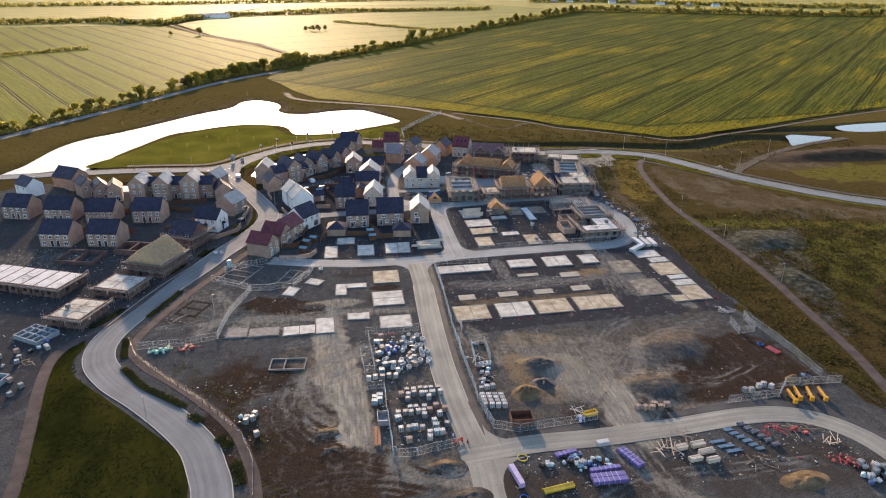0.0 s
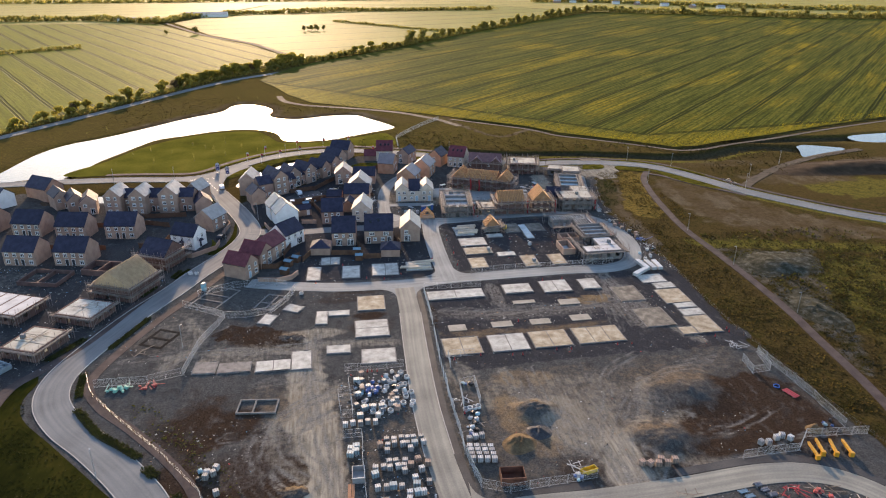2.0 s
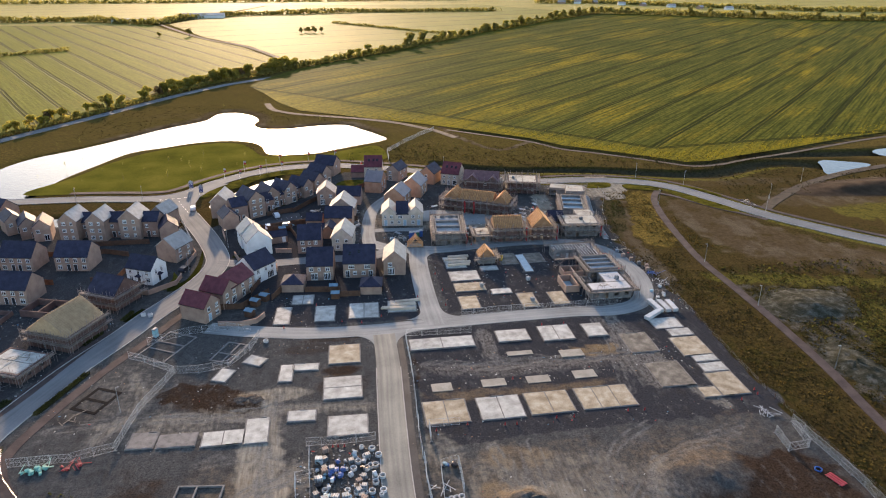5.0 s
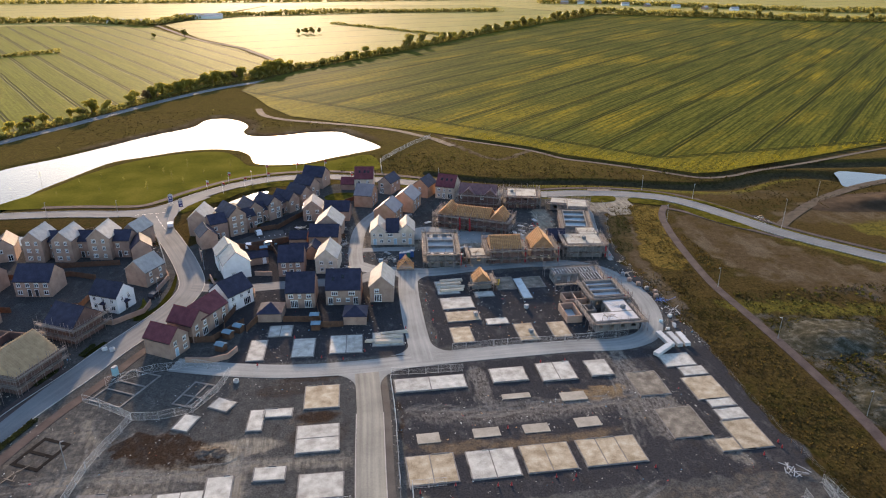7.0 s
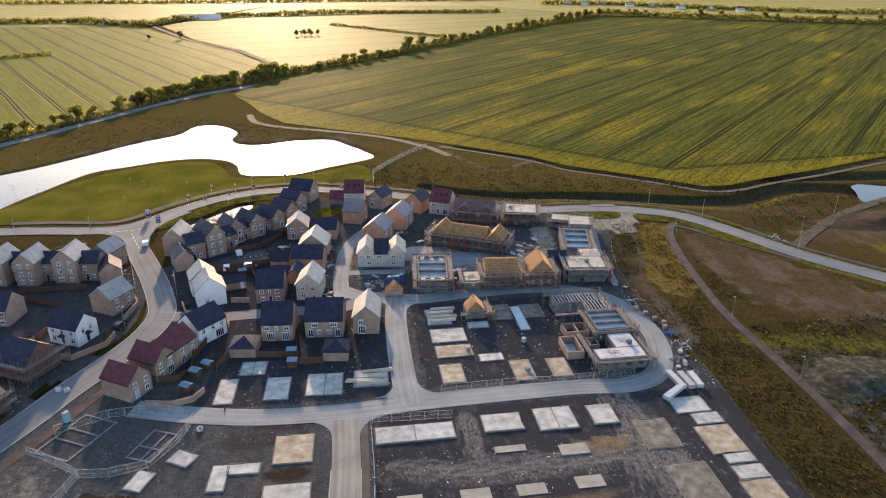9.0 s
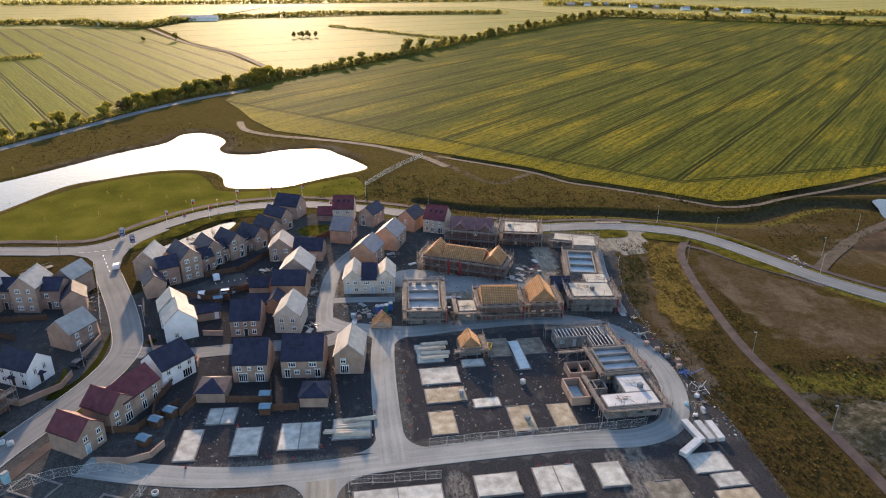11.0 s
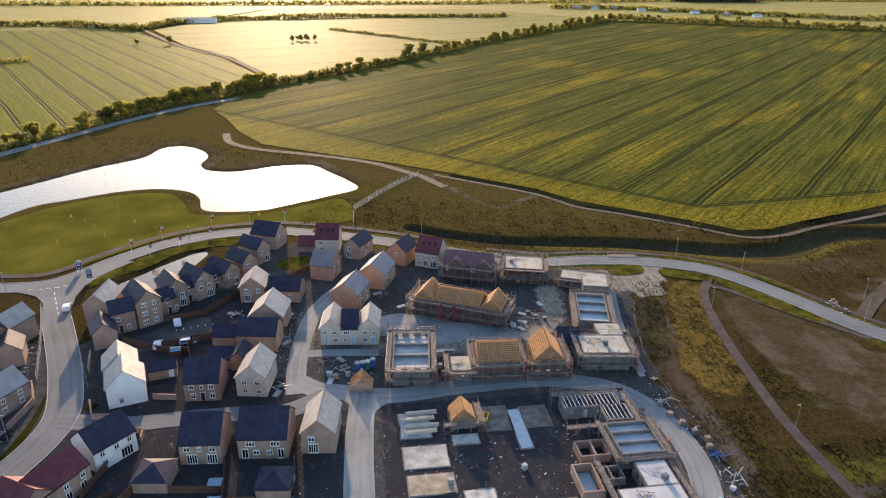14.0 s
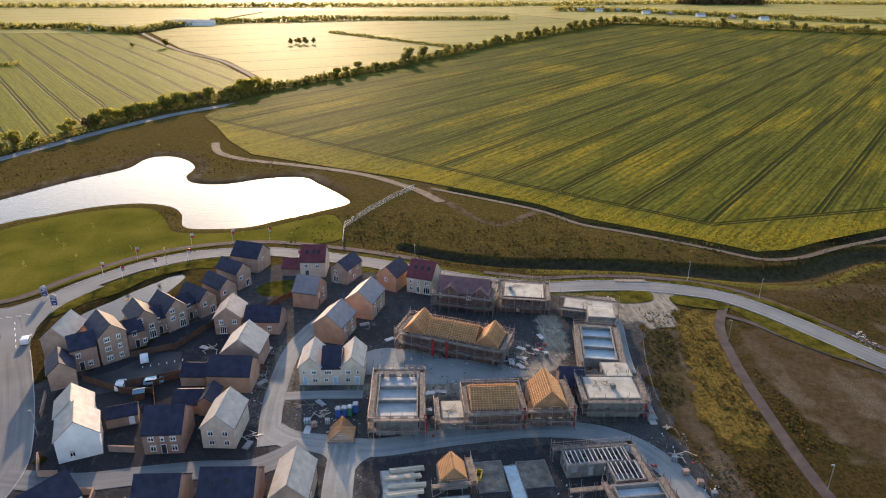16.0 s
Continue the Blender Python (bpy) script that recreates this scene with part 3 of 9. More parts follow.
W_BARE = np.maximum(W_BARE, 1.0 * (1 - ramp01(verge_d + 1.1 * wave_noise(GX, GY, 7, 20), 0.8, 2.6)))


def ground_mesh():
    nx, ny = len(xs), len(ys)
    me = bpy.data.meshes.new("ground")
    verts = np.stack([GX.ravel(), GY.ravel(), GZ.ravel()], 1)
    idx = np.arange(nx * ny).reshape(ny, nx)
    quads = np.stack([idx[:-1, :-1], idx[:-1, 1:], idx[1:, 1:], idx[1:, :-1]], -1).reshape(-1, 4)
    me.vertices.add(len(verts))
    me.vertices.foreach_set("co", verts.astype(np.float32).ravel())
    me.loops.add(quads.size)
    me.loops.foreach_set("vertex_index", quads.astype(np.int32).ravel())
    me.polygons.add(len(quads))
    me.polygons.foreach_set("loop_start", np.arange(0, quads.size, 4, dtype=np.int32))
    me.polygons.foreach_set("use_smooth", np.ones(len(quads), bool))
    me.update()
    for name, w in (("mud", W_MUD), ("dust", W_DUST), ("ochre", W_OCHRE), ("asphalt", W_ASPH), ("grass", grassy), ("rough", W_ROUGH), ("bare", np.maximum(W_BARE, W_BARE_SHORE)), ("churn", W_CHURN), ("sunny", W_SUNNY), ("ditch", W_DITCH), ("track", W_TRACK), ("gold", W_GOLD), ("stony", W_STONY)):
        a = me.attributes.new(name, "FLOAT", "POINT")
        a.data.foreach_set("value", w.astype(np.float32).ravel())
    return me


def ground_material():
    m = bpy.data.materials.new("site_soil_and_grass")
    m.use_nodes = True
    n, l = m.node_tree.nodes, m.node_tree.links
    b = n["Principled BSDF"]
    geo = n.new("ShaderNodeNewGeometry")

    def noise_of(scale, detail=5, stretch=None, rough=0.5):
        t = n.new("ShaderNodeTexNoise")
        t.inputs["Scale"].default_value, t.inputs["Detail"].default_value, t.inputs["Roughness"].default_value = scale, detail, rough
        src = geo.outputs["Position"]
        if stretch:
            mp = n.new("ShaderNodeMapping")
            mp.inputs["Rotation"].default_value = (0, 0, stretch[2])
            mp.inputs["Scale"].default_value = (stretch[0], stretch[1], 1)
            l.new(src, mp.inputs["Vector"])
            src = mp.outputs[0]
        l.new(src, t.inputs["Vector"])
        return t.outputs[0]

    def two(fac, c0, c1, lo=0.35, hi=0.65):
        r = n.new("ShaderNodeValToRGB")
        r.color_ramp.elements[0].position, r.color_ramp.elements[1].position = lo, hi
        r.color_ramp.elements[0].color, r.color_ramp.elements[1].color = (*c0, 1), (*c1, 1)
        l.new(fac, r.inputs[0])
        return r.outputs[0]

    def over(base, top, fac):
        mx = n.new("ShaderNodeMix")
        mx.data_type = "RGBA"
        l.new(fac, mx.inputs[0])
        l.new(base, mx.inputs[6])
        l.new(top, mx.inputs[7])
        return mx.outputs[2]

    fine, mid, broad = noise_of(2.6, 9, None, 0.68), noise_of(0.7, 8, None, 0.62), noise_of(0.06, 5)
    streak = noise_of(1.6, 8, (1.0, 0.10, 0.25), 0.6)

    def weight(name, edge=0.5, sharp=0.22):
        """The weight of a kind of ground, with a ragged edge."""
        a = n.new("ShaderNodeAttribute")
        a.attribute_name = name
        add = n.new("ShaderNodeMath")
        add.operation = "MULTIPLY_ADD"
        l.new(mid, add.inputs[0])
        add.inputs[1].default_value = edge
        l.new(a.outputs["Fac"], add.inputs[2])
        mr = n.new("ShaderNodeMapRange")
        mr.interpolation_type = "SMOOTHSTEP"
        c = 0.5 + edge * 0.5
        mr.inputs["From Min"].default_value, mr.inputs["From Max"].default_value = c - sharp, c + sharp
        l.new(add.outputs[0], mr.inputs["Value"])
        return mr.outputs[0]

    col = over(two(mid, (0.034, 0.035, 0.035), (0.086, 0.086, 0.083), 0.30, 0.70), two(fine, (0.025, 0.025, 0.025), (0.132, 0.131, 0.124), 0.34, 0.68), two(broad, (0.35, 0.35, 0.35), (0.75, 0.75, 0.75)))
    col = over(col, two(streak, (0.072, 0.065, 0.056), (0.22, 0.200, 0.168), 0.34, 0.68), weight("dust", 0.9, 0.6))
    col = over(col, over(two(mid, (0.020, 0.0125, 0.009), (0.060, 0.039, 0.026), 0.28, 0.72), two(fine, (0.014, 0.010, 0.008), (0.088, 0.062, 0.044), 0.36, 0.72), broad), weight("mud", 0.7, 0.4))
    col = over(col, two(fine, (0.025, 0.025, 0.029), (0.064, 0.063, 0.065), 0.32, 0.75), weight("asphalt", 0.35, 0.25))
    col = over(col, two(streak, (0.19, 0.170, 0.134), (0.37, 0.332, 0.262), 0.36, 0.66), weight("dust", 1.0, 0.35))
    clods = noise_of(1.9, 12, (1.0, 0.5, 0.1), 0.70)
    col = over(col, two(clods, (0.024, 0.021, 0.020), (0.235, 0.22, 0.20), 0.36, 0.68), weight("churn", 0.8, 0.4))
    col = over(col, two(fine, (0.13, 0.088, 0.048), (0.29, 0.21, 0.125), 0.34, 0.68), weight("ochre", 0.8, 0.4))
    blot = noise_of(0.30, 12, (1.0, 0.55, -0.4), 0.66)
    col = over(col, two(fine, (0.024, 0.022, 0.021), (0.062, 0.056, 0.050)), two(blot, (0, 0, 0), (0.55, 0.55, 0.55), 0.52, 0.64))
    col = over(col, two(fine, (0.13, 0.125, 0.118), (0.28, 0.268, 0.245)), two(noise_of(0.42, 12, (1.0, 0.6, 0.5), 0.66), (0, 0, 0), (0.3, 0.3, 0.3), 0.54, 0.70))
    col = over(col, two(fine, (0.10, 0.096, 0.088), (0.26, 0.246, 0.222), 0.34, 0.70), weight("track", 0.45, 0.42))
    tufts = noise_of(1.5, 9, (1.0, 0.7, 0.2), 0.66)
    clump = noise_of(0.33, 10, None, 0.62)
    green = two(tufts, (0.006, 0.008, 0.003), (0.035, 0.032, 0.009), 0.34, 0.68)
    dry = two(tufts, (0.013, 0.010, 0.005), (0.060, 0.042, 0.016), 0.34, 0.68)
    turf = over(over(green, dry, two(clump, (0, 0, 0), (1, 1, 1), 0.42, 0.60)), dry, weight("rough", 0.7, 0.5))
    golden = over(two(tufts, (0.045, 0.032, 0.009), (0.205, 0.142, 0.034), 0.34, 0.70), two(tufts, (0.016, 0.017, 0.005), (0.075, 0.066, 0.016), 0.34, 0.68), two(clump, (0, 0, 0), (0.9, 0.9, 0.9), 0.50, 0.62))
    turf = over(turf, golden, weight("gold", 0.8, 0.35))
    # yellow-green grass, which also paints the sunlit crest of the ditch bank
    sunny_meadow = over(two(tufts, (0.030, 0.032, 0.008), (0.140, 0.122, 0.022), 0.34, 0.70), two(tufts, (0.012, 0.016, 0.005), (0.066, 0.064, 0.014), 0.34, 0.70), two(clump, (0, 0, 0), (0.9, 0.9, 0.9), 0.50, 0.62))
    turf = over(turf, sunny_meadow, weight("sunny", 0.6, 0.4))
    stone = over(two(fine, (0.028, 0.027, 0.024), (0.13, 0.122, 0.108), 0.36, 0.72), green, two(clump, (0.1, 0.1, 0.1), (1, 1, 1), 0.42, 0.58))
    turf = over(turf, stone, weight("stony", 0.6, 0.35))
    earth = over(two(mid, (0.030, 0.022, 0.014), (0.074, 0.055, 0.037), 0.28, 0.72), two(fine, (0.052, 0.042, 0.031), (0.15, 0.127, 0.098), 0.34, 0.70), two(noise_of(0.09, 9, (1.0, 0.5, 0.9), 0.6), (0, 0, 0), (0.9, 0.9, 0.9), 0.46, 0.64))
    earth = over(earth, dry, two(noise_of(0.17, 10, None, 0.62), (0, 0, 0), (0.8, 0.8, 0.8), 0.52, 0.64))
    turf = over(turf, earth, weight("bare", 0.7, 0.4))
    turf = over(turf, two(mid, (0.020, 0.018, 0.011), (0.058, 0.048, 0.026)), weight("ditch", 0.4, 0.3))
    col = over(col, turf, weight("grass", 0.3, 0.15))
    l.new(col, b.inputs["Base Color"])
    b.inputs["Roughness"].default_value = 0.95
    b.inputs["Specular IOR Level"].default_value = 0.0
    sheen = n.new("ShaderNodeMath")
    sheen.operation = "MULTIPLY"
    l.new(weight("grass", 0.3, 0.15), sheen.inputs[0])
    sheen.inputs[1].default_value = 0.05
    l.new(sheen.outputs[0], b.inputs["Sheen Weight"])
    b.inputs["Sheen Tint"].default_value = (1.0, 0.78, 0.34, 1)
    bp = n.new("ShaderNodeBump")
    bp.inputs["Strength"].default_value, bp.inputs["Distance"].default_value = 0.6, 0.2
    hsum = n.new("ShaderNodeMath")
    hsum.operation = "ADD"
    l.new(fine, hsum.inputs[0])
    l.new(mid, hsum.inputs[1])
    l.new(hsum.outputs[0], bp.inputs["Height"])
    l.new(bp.outputs[0], b.inputs["Normal"])
    return m


gm = ground_mesh()
GROUND = ground_material()
gm.materials.append(GROUND)
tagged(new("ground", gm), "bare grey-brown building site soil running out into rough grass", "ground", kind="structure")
sheet("water", LAKE, -0.67, WATER, "long still lake mirroring the bright sky", "water", True)
for pd in (POND, POND_WEST, POND_EAST, POND_FAR):
    sheet("water", pd, -0.67, WATER, "small still pond mirroring the sky", "water", True)


# ---- fields ----
def field_material(name, base, light, yellow, angle, gap, yellow_amount=0.3, phase=0.0, gloss=0.02, edges=()):
    """A growing crop: drill streaks along the rows, pairs of wheel tracks every gap metres, flowering patches."""
    m = bpy.data.materials.new(name)
    m.use_nodes = True
    n, l = m.node_tree.nodes, m.node_tree.links
    b = n["Principled BSDF"]
    geo, mp = n.new("ShaderNodeNewGeometry"), n.new("ShaderNodeMapping")
    mp.inputs["Rotation"].default_value = (0, 0, -angle)
    l.new(geo.outputs["Position"], mp.inputs["Vector"])

    def nz(scale, sx, sy, detail=5):
        q = n.new("ShaderNodeMapping")
        q.inputs["Scale"].default_value = (sx, sy, 1)
        l.new(mp.outputs[0], q.inputs["Vector"])
        t = n.new("ShaderNodeTexNoise")
        t.inputs["Scale"].default_value, t.inputs["Detail"].default_value = scale, detail
        l.new(q.outputs[0], t.inputs["Vector"])
        return t.outputs[0]

    def calc(op, a, v1=None, v2=None):
        q = n.new("ShaderNodeMath")
        q.operation = op
        for i, s in enumerate((a, v1, v2)):
            if s is None:
                continue
            if isinstance(s, (int, float)):
                q.inputs[i].default_value = s
            else:
                l.new(s, q.inputs[i])
        return q.outputs[0]

    def mixc(fac, c0, c1):
        mx = n.new("ShaderNodeMix")
        mx.data_type = "RGBA"
        l.new(fac, mx.inputs[0])
        for i, c in ((6, c0), (7, c1)):
            if isinstance(c, tuple):
                mx.inputs[i].default_value = (*c, 1)
            else:
                l.new(c, mx.inputs[i])
        return mx.outputs[2]

    def soft(v, lo, hi):
        mr = n.new("ShaderNodeMapRange")
        mr.interpolation_type = "SMOOTHSTEP"
        mr.inputs["From Min"].default_value, mr.inputs["From Max"].default_value = lo, hi
        l.new(v, mr.inputs["Value"])
        return mr.outputs[0]

    rows = calc("ADD", calc("MULTIPLY", nz(0.22, 0.03, 1.0), 0.32), calc("MULTIPLY", nz(0.8, 0.02, 1.0), 0.68))
    patch, fine = nz(0.012, 0.7, 1.6), nz(0.5, 0.5, 1.0, 8)
    col = mixc(soft(rows, 0.36, 0.66), base, light)
    yel = calc("MULTIPLY", soft(calc("ADD", patch, calc("MULTIPLY", nz(0.09, 0.12, 1.0), 0.5)), 0.78 - 0.25 * yellow_amount, 1.05 - 0.25 * yellow_amount), soft(nz(0.5, 0.025, 1), 0.35, 0.65))
    col = mixc(yel, col, yellow)
    col = mixc(calc("MULTIPLY", soft(fine, 0.42, 0.66), 0.5), col, tuple(v * 0.6 for v in base))
    if edges:
        place = n.new("ShaderNodeSeparateXYZ")
        l.new(geo.outputs["Position"], place.inputs[0])
        near = None
        for x0, y0, nx_, ny_ in edges:
            d = calc("ADD", calc("MULTIPLY", calc("SUBTRACT", place.outputs["X"], x0), nx_), calc("MULTIPLY", calc("SUBTRACT", place.outputs["Y"], y0), ny_))
            near = d if near is None else calc("MINIMUM", near, d)
        ragged = calc("ADD", near, calc("ADD", calc("MULTIPLY", nz(0.25, 0.06, 1.0), -34.0), calc("MULTIPLY_ADD", nz(0.6, 0.3, 1.0), -14.0, 16.0)))
        bloom = calc("SUBTRACT", 1.0, soft(ragged, -24.0, -2.0))
        col = mixc(calc("MULTIPLY", bloom, calc("MULTIPLY_ADD", soft(nz(0.9, 0.4, 1.0), 0.38, 0.62), 0.42, 0.14)), col, yellow)
    sep = n.new("ShaderNodeSeparateXYZ")
    l.new(mp.outputs[0], sep.inputs[0])
    wob = calc("ADD", calc("MULTIPLY_ADD", nz(0.02, 1, 1, 2), 2.0, sep.outputs["Y"]), phase)
    u = calc("MULTIPLY", calc("FRACT", calc("DIVIDE", wob, gap)), gap)
    d = calc("ABSOLUTE", calc("SUBTRACT", calc("ABSOLUTE", calc("SUBTRACT", u, gap / 2)), 1.0))
    track = calc("SUBTRACT", 1.0, soft(d, 0.45, 0.95))
    if edges:
        end = calc("ABSOLUTE", calc("SUBTRACT", calc("ABSOLUTE", near), 1.0))
        track = calc("MAXIMUM", calc("MULTIPLY", track, soft(near, -0.6, 0.6)), calc("SUBTRACT", 1.0, soft(end, 0.45, 0.95)))
    col = mixc(calc("MULTIPLY", track, 0.85), col, (0.022, 0.027, 0.009))
    l.new(col, b.inputs["Base Color"])
    b.inputs["Roughness"].default_value, b.inputs["Specular IOR Level"].default_value = 0.7, gloss
    b.inputs["Specular Tint"].default_value = (1.0, 0.86, 0.42, 1)
    b.inputs["Sheen Weight"].default_value = gloss * 1.5
    b.inputs["Sheen Tint"].default_value = (1.0, 0.85, 0.35, 1)
    bp = n.new("ShaderNodeBump")
    bp.inputs["Strength"].default_value, bp.inputs["Distance"].default_value = 0.7, 0.35
    l.new(calc("SUBTRACT", calc("ADD", rows, fine), calc("MULTIPLY", track, 1.0)), bp.inputs["Height"])
    l.new(bp.outputs[0], b.inputs["Normal"])
    return m


CROP = field_material("wheat_with_flowering_weeds", (0.036, 0.046, 0.010), (0.140, 0.136, 0.023), (0.29, 0.215, 0.019), radians(45), 30.3, 0.25, 12.9, 0.002, ((101.7, 405.2, 0.682, 0.731), (170.6, 340.9, -0.121, 0.993)))
# far fields: low-sun warmth and haze mixed into the crop colours
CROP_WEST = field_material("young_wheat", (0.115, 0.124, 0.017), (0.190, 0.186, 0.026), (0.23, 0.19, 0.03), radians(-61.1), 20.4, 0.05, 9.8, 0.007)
CROP_FAR = field_material("hazy_pasture", (0.215, 0.200, 0.050), (0.285, 0.250, 0.064), (0.33, 0.27, 0.06), radians(20), 60.0, 0.2, 0.0, 0.022)
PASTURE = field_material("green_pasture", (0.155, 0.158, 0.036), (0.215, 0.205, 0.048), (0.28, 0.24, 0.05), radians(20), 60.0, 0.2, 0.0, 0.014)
sheet("field_1", [(-35, 577), (-43, 550), (-44, 543), (-32, 516), (-21, 484), (-6, 455), (25, 434), (60, 411.5), (83, 394), (113, 369.6), (125.6, 352.8), (138.6, 343.2), (156.2, 330), (165.2, 322.4), (173.2, 315.4), (185.4, 316), (201, 322), (234, 331.6), (278, 346.8), (348, 367), (700, 462), (1300, 800), (860, 985), (760, 1004), (597, 1098), (464, 1172), (330, 1045), (203, 898), (77, 732), (-3, 640)], 0.16, CROP, "broad green wheat field with wheel tracks and yellow flowering streaks", "field")
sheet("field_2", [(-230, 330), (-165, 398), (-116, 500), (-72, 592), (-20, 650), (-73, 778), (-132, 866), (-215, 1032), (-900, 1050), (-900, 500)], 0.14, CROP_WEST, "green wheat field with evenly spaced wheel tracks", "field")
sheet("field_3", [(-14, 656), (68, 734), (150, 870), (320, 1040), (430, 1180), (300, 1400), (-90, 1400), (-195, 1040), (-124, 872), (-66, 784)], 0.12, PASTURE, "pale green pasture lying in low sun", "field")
sheet("field_4", [(-4400, 1010), (-900, 1045), (-215, 1036), (-95, 1404), (300, 1404), (434, 1186), (770, 1010), (4400, 900), (4400, 4500), (-4400, 4500)], 0.08, CROP_FAR, "distant farmland paled for haze, reaching the horizon", "field")

# lawns by the lake and beside the spine road
sheet("lawn", [(-108, 309), (-80, 307), (-62, 304), (-50, 306), (-38, 319), (-25, 331), (-10, 338), (8, 341), (30, 338), (38, 345), (34, 365), (22, 361), (8, 353), (-8, 351), (-20, 354), (-26, 366), (-32, 377), (-42, 381), (-56, 378), (-72, 369), (-86, 352), (-96, 330)], 0.045, LAWN, "mown grass lawn between the lake and the estate road", "lawn", True)
sheet("lawn", [(-64.5, 150), (-62.2, 146), (-63.0, 139.5), (-60.6, 132.5), (-51.6, 122.4), (-40, 109.5), (-33.6, 102), (-30.6, 95), (-29.4, 86), (-28, 60), (-64, 60), (-60, 94), (-63, 107), (-66, 128), (-66.6, 140)], 0.045, ROUGH_LAWN, "dark rough grass inside the curve of the spine road", "lawn", True)

# ---- roads ----
MAIN = [(-22, 40), (-23.5, 70), (-25.3, 88), (-27, 95), (-30, 103), (-35.5, 111), (-43.5, 120.5), (-51.5, 129), (-57, 138), (-58, 147.5), (-54.5, 159.5), (-48.2, 175), (-41.2, 188.5), (-36.9, 198), (-31.6, 208), (-27.3, 217), (-24.8, 225), (-24.2, 232), (-25.8, 239.5), (-30.2, 252), (-35.6, 265), (-40.4, 276), (-46, 293)]
PERIM = [(-260, 292), (-180, 298), (-125, 300), (-91, 300), (-76, 299), (-62.6, 297), (-52, 297.5), (-44, 303), (-35, 314.6), (-22.3, 326), (-8, 332.4), (10, 333.5), (26, 329), (44, 321.5), (60, 313), (78, 303.5), (95.6, 297.5), (110, 297), (124, 295), (137, 290.5), (146, 285), (153, 276), (160.5, 261.5), (168, 246.5), (178, 232.5), (191, 217), (206, 204), (250, 172)]
CENTRE = [(21, 55), (22, 76), (22.6, 90), (21.2, 108), (20.9, 125), (21.6, 145), (22.6, 165), (22.8, 184)]
CROSS = [(-21, 190), (-8, 186), (6, 183.3), (22, 182.8), (42, 184), (71, 184.6), (86, 184), (95, 189), (100, 203), (98.5, 219), (91.5, 229), (78, 233.3), (60, 233), (44, 231.5), (33, 234.2), (27, 236.2), (23.4, 239.5)]
STREET = [(23.2, 234.5), (22.8, 242.8), (22.9, 249.4), (23.5, 256.5), (24.2, 263), (25.5, 269.8), (27.8, 276.6), (31.1, 282.8), (35.2, 288.6), (38.2, 292.4)]
MID = [(36.3, 183), (36, 201), (36.6, 220), (38, 233)]
CLOSE = [(30, 233.5), (21, 228.5), (11, 229), (0, 228.7), (-11, 228.3), (-24, 231)]
EAST = [(19, 91.5), (34, 92.6), (47, 92.3), (63.5, 92.8), (80, 93.7), (90, 91.6), (96.5, 85.5), (99.5, 76), (101, 55)]
FOOTPATH = [(112.5, 90), (117.7, 112), (120.8, 136), (122.5, 149), (123.8, 171), (124.1, 191), (124.2, 212), (127.5, 236), (131.2, 255), (136, 270), (145, 283.5)]
strip("road_1", MAIN, 3.4, 0.05, ROAD_OLD, "pale grey tarmac spine road with kerbs", thick=0.3)
strip("road_2", PERIM, 3.1, 0.056, ROAD_OLD, "grey tarmac estate road past the lake", thick=0.3)
strip("road_3", CENTRE, 2.7, 0.050, ROAD, "dust-covered site road", thick=0.3)
strip("road_4", CROSS, 2.7, 0.055, ROAD_SHADED, "dust-covered site road with a loop", thick=0.3)
strip("road_9", STREET, 2.25, 0.051, ROAD_SHADED, "narrow dust-covered street between new houses", thick=0.3)
strip("road_10", [(24.4, 251.0), (33, 250.6), (42.0, 249.6)], 1.5, 0.047, ROAD_SHADED, "dusty access strip before a stone terrace", thick=0.2)
strip("path_6", [(109.6, 276), (109.4, 272.7), (106.8, 263), (104.9, 254.7), (103.6, 247), (102.4, 238.8), (101.8, 233.4)], 0.8, 0.22, ROAD_SHADED, "pale kerbed footway bed behind unfinished houses", "path", thick=0.6)
for e in (0.86, -0.86):
    strip("kerb", [(109.6, 276), (109.4, 272.7), (106.8, 263), (104.9, 254.7), (103.6, 247), (102.4, 238.8), (101.8, 233.4)], 0.06, 0.28, KERB, "pale concrete edging stones", "kerb", thick=0.6, side=e)
sheet("road_11", [(-61, 295.5), (-55.3, 292.8), (-50.8, 290.4), (-47.6, 286.2), (-45.2, 280.6), (-43.6, 276.4), (-38.2, 277.6), (-38.9, 283), (-40.0, 289), (-39.6, 296), (-37.6, 302), (-34.5, 307), (-30.5, 312), (-36, 314), (-44, 304), (-52, 298.6)], 0.0605, ROAD_OLD, "flared mouth of the spine road at the lake road", "road")
sheet("gravel_court", [(41.5, 264.6), (44, 267.6), (48.9, 268.6), (53, 266.4), (58, 263.6), (66.7, 261.2), (73.5, 258.6), (77.5, 255.6), (80, 252.6), (69.2, 252.2), (61.0, 251.6), (55.4, 252.4), (54.6, 255.6), (46.6, 256.9), (42.0, 258.1)], 0.045, ROAD_SHADED, "smooth pale grey gravel court between unfinished houses", "yard", True, 1.5)
strip("road_5", MID, 2.8, 0.060, ROAD_SHADED, "dust-covered site road", thick=0.3)
strip("road_6", CLOSE, 2.5, 0.065, ROAD_OLD, "grey tarmac close between new houses", thick=0.3)
strip("road_7", EAST, 2.6, 0.056, ROAD, "dusty grey site haul road", thick=0.3)
strip("pavement_1", CENTRE[2:], 0.75, 0.046, ASPHALT, "dark new asphalt footway bed beside the site road", "pavement", thick=0.2, side=-3.6)
strip("pavement_2", EAST[1:3], 0.95, 0.046, ASPHALT, "dark new asphalt footway bed beside the haul road", "pavement", thick=0.2, side=3.7)
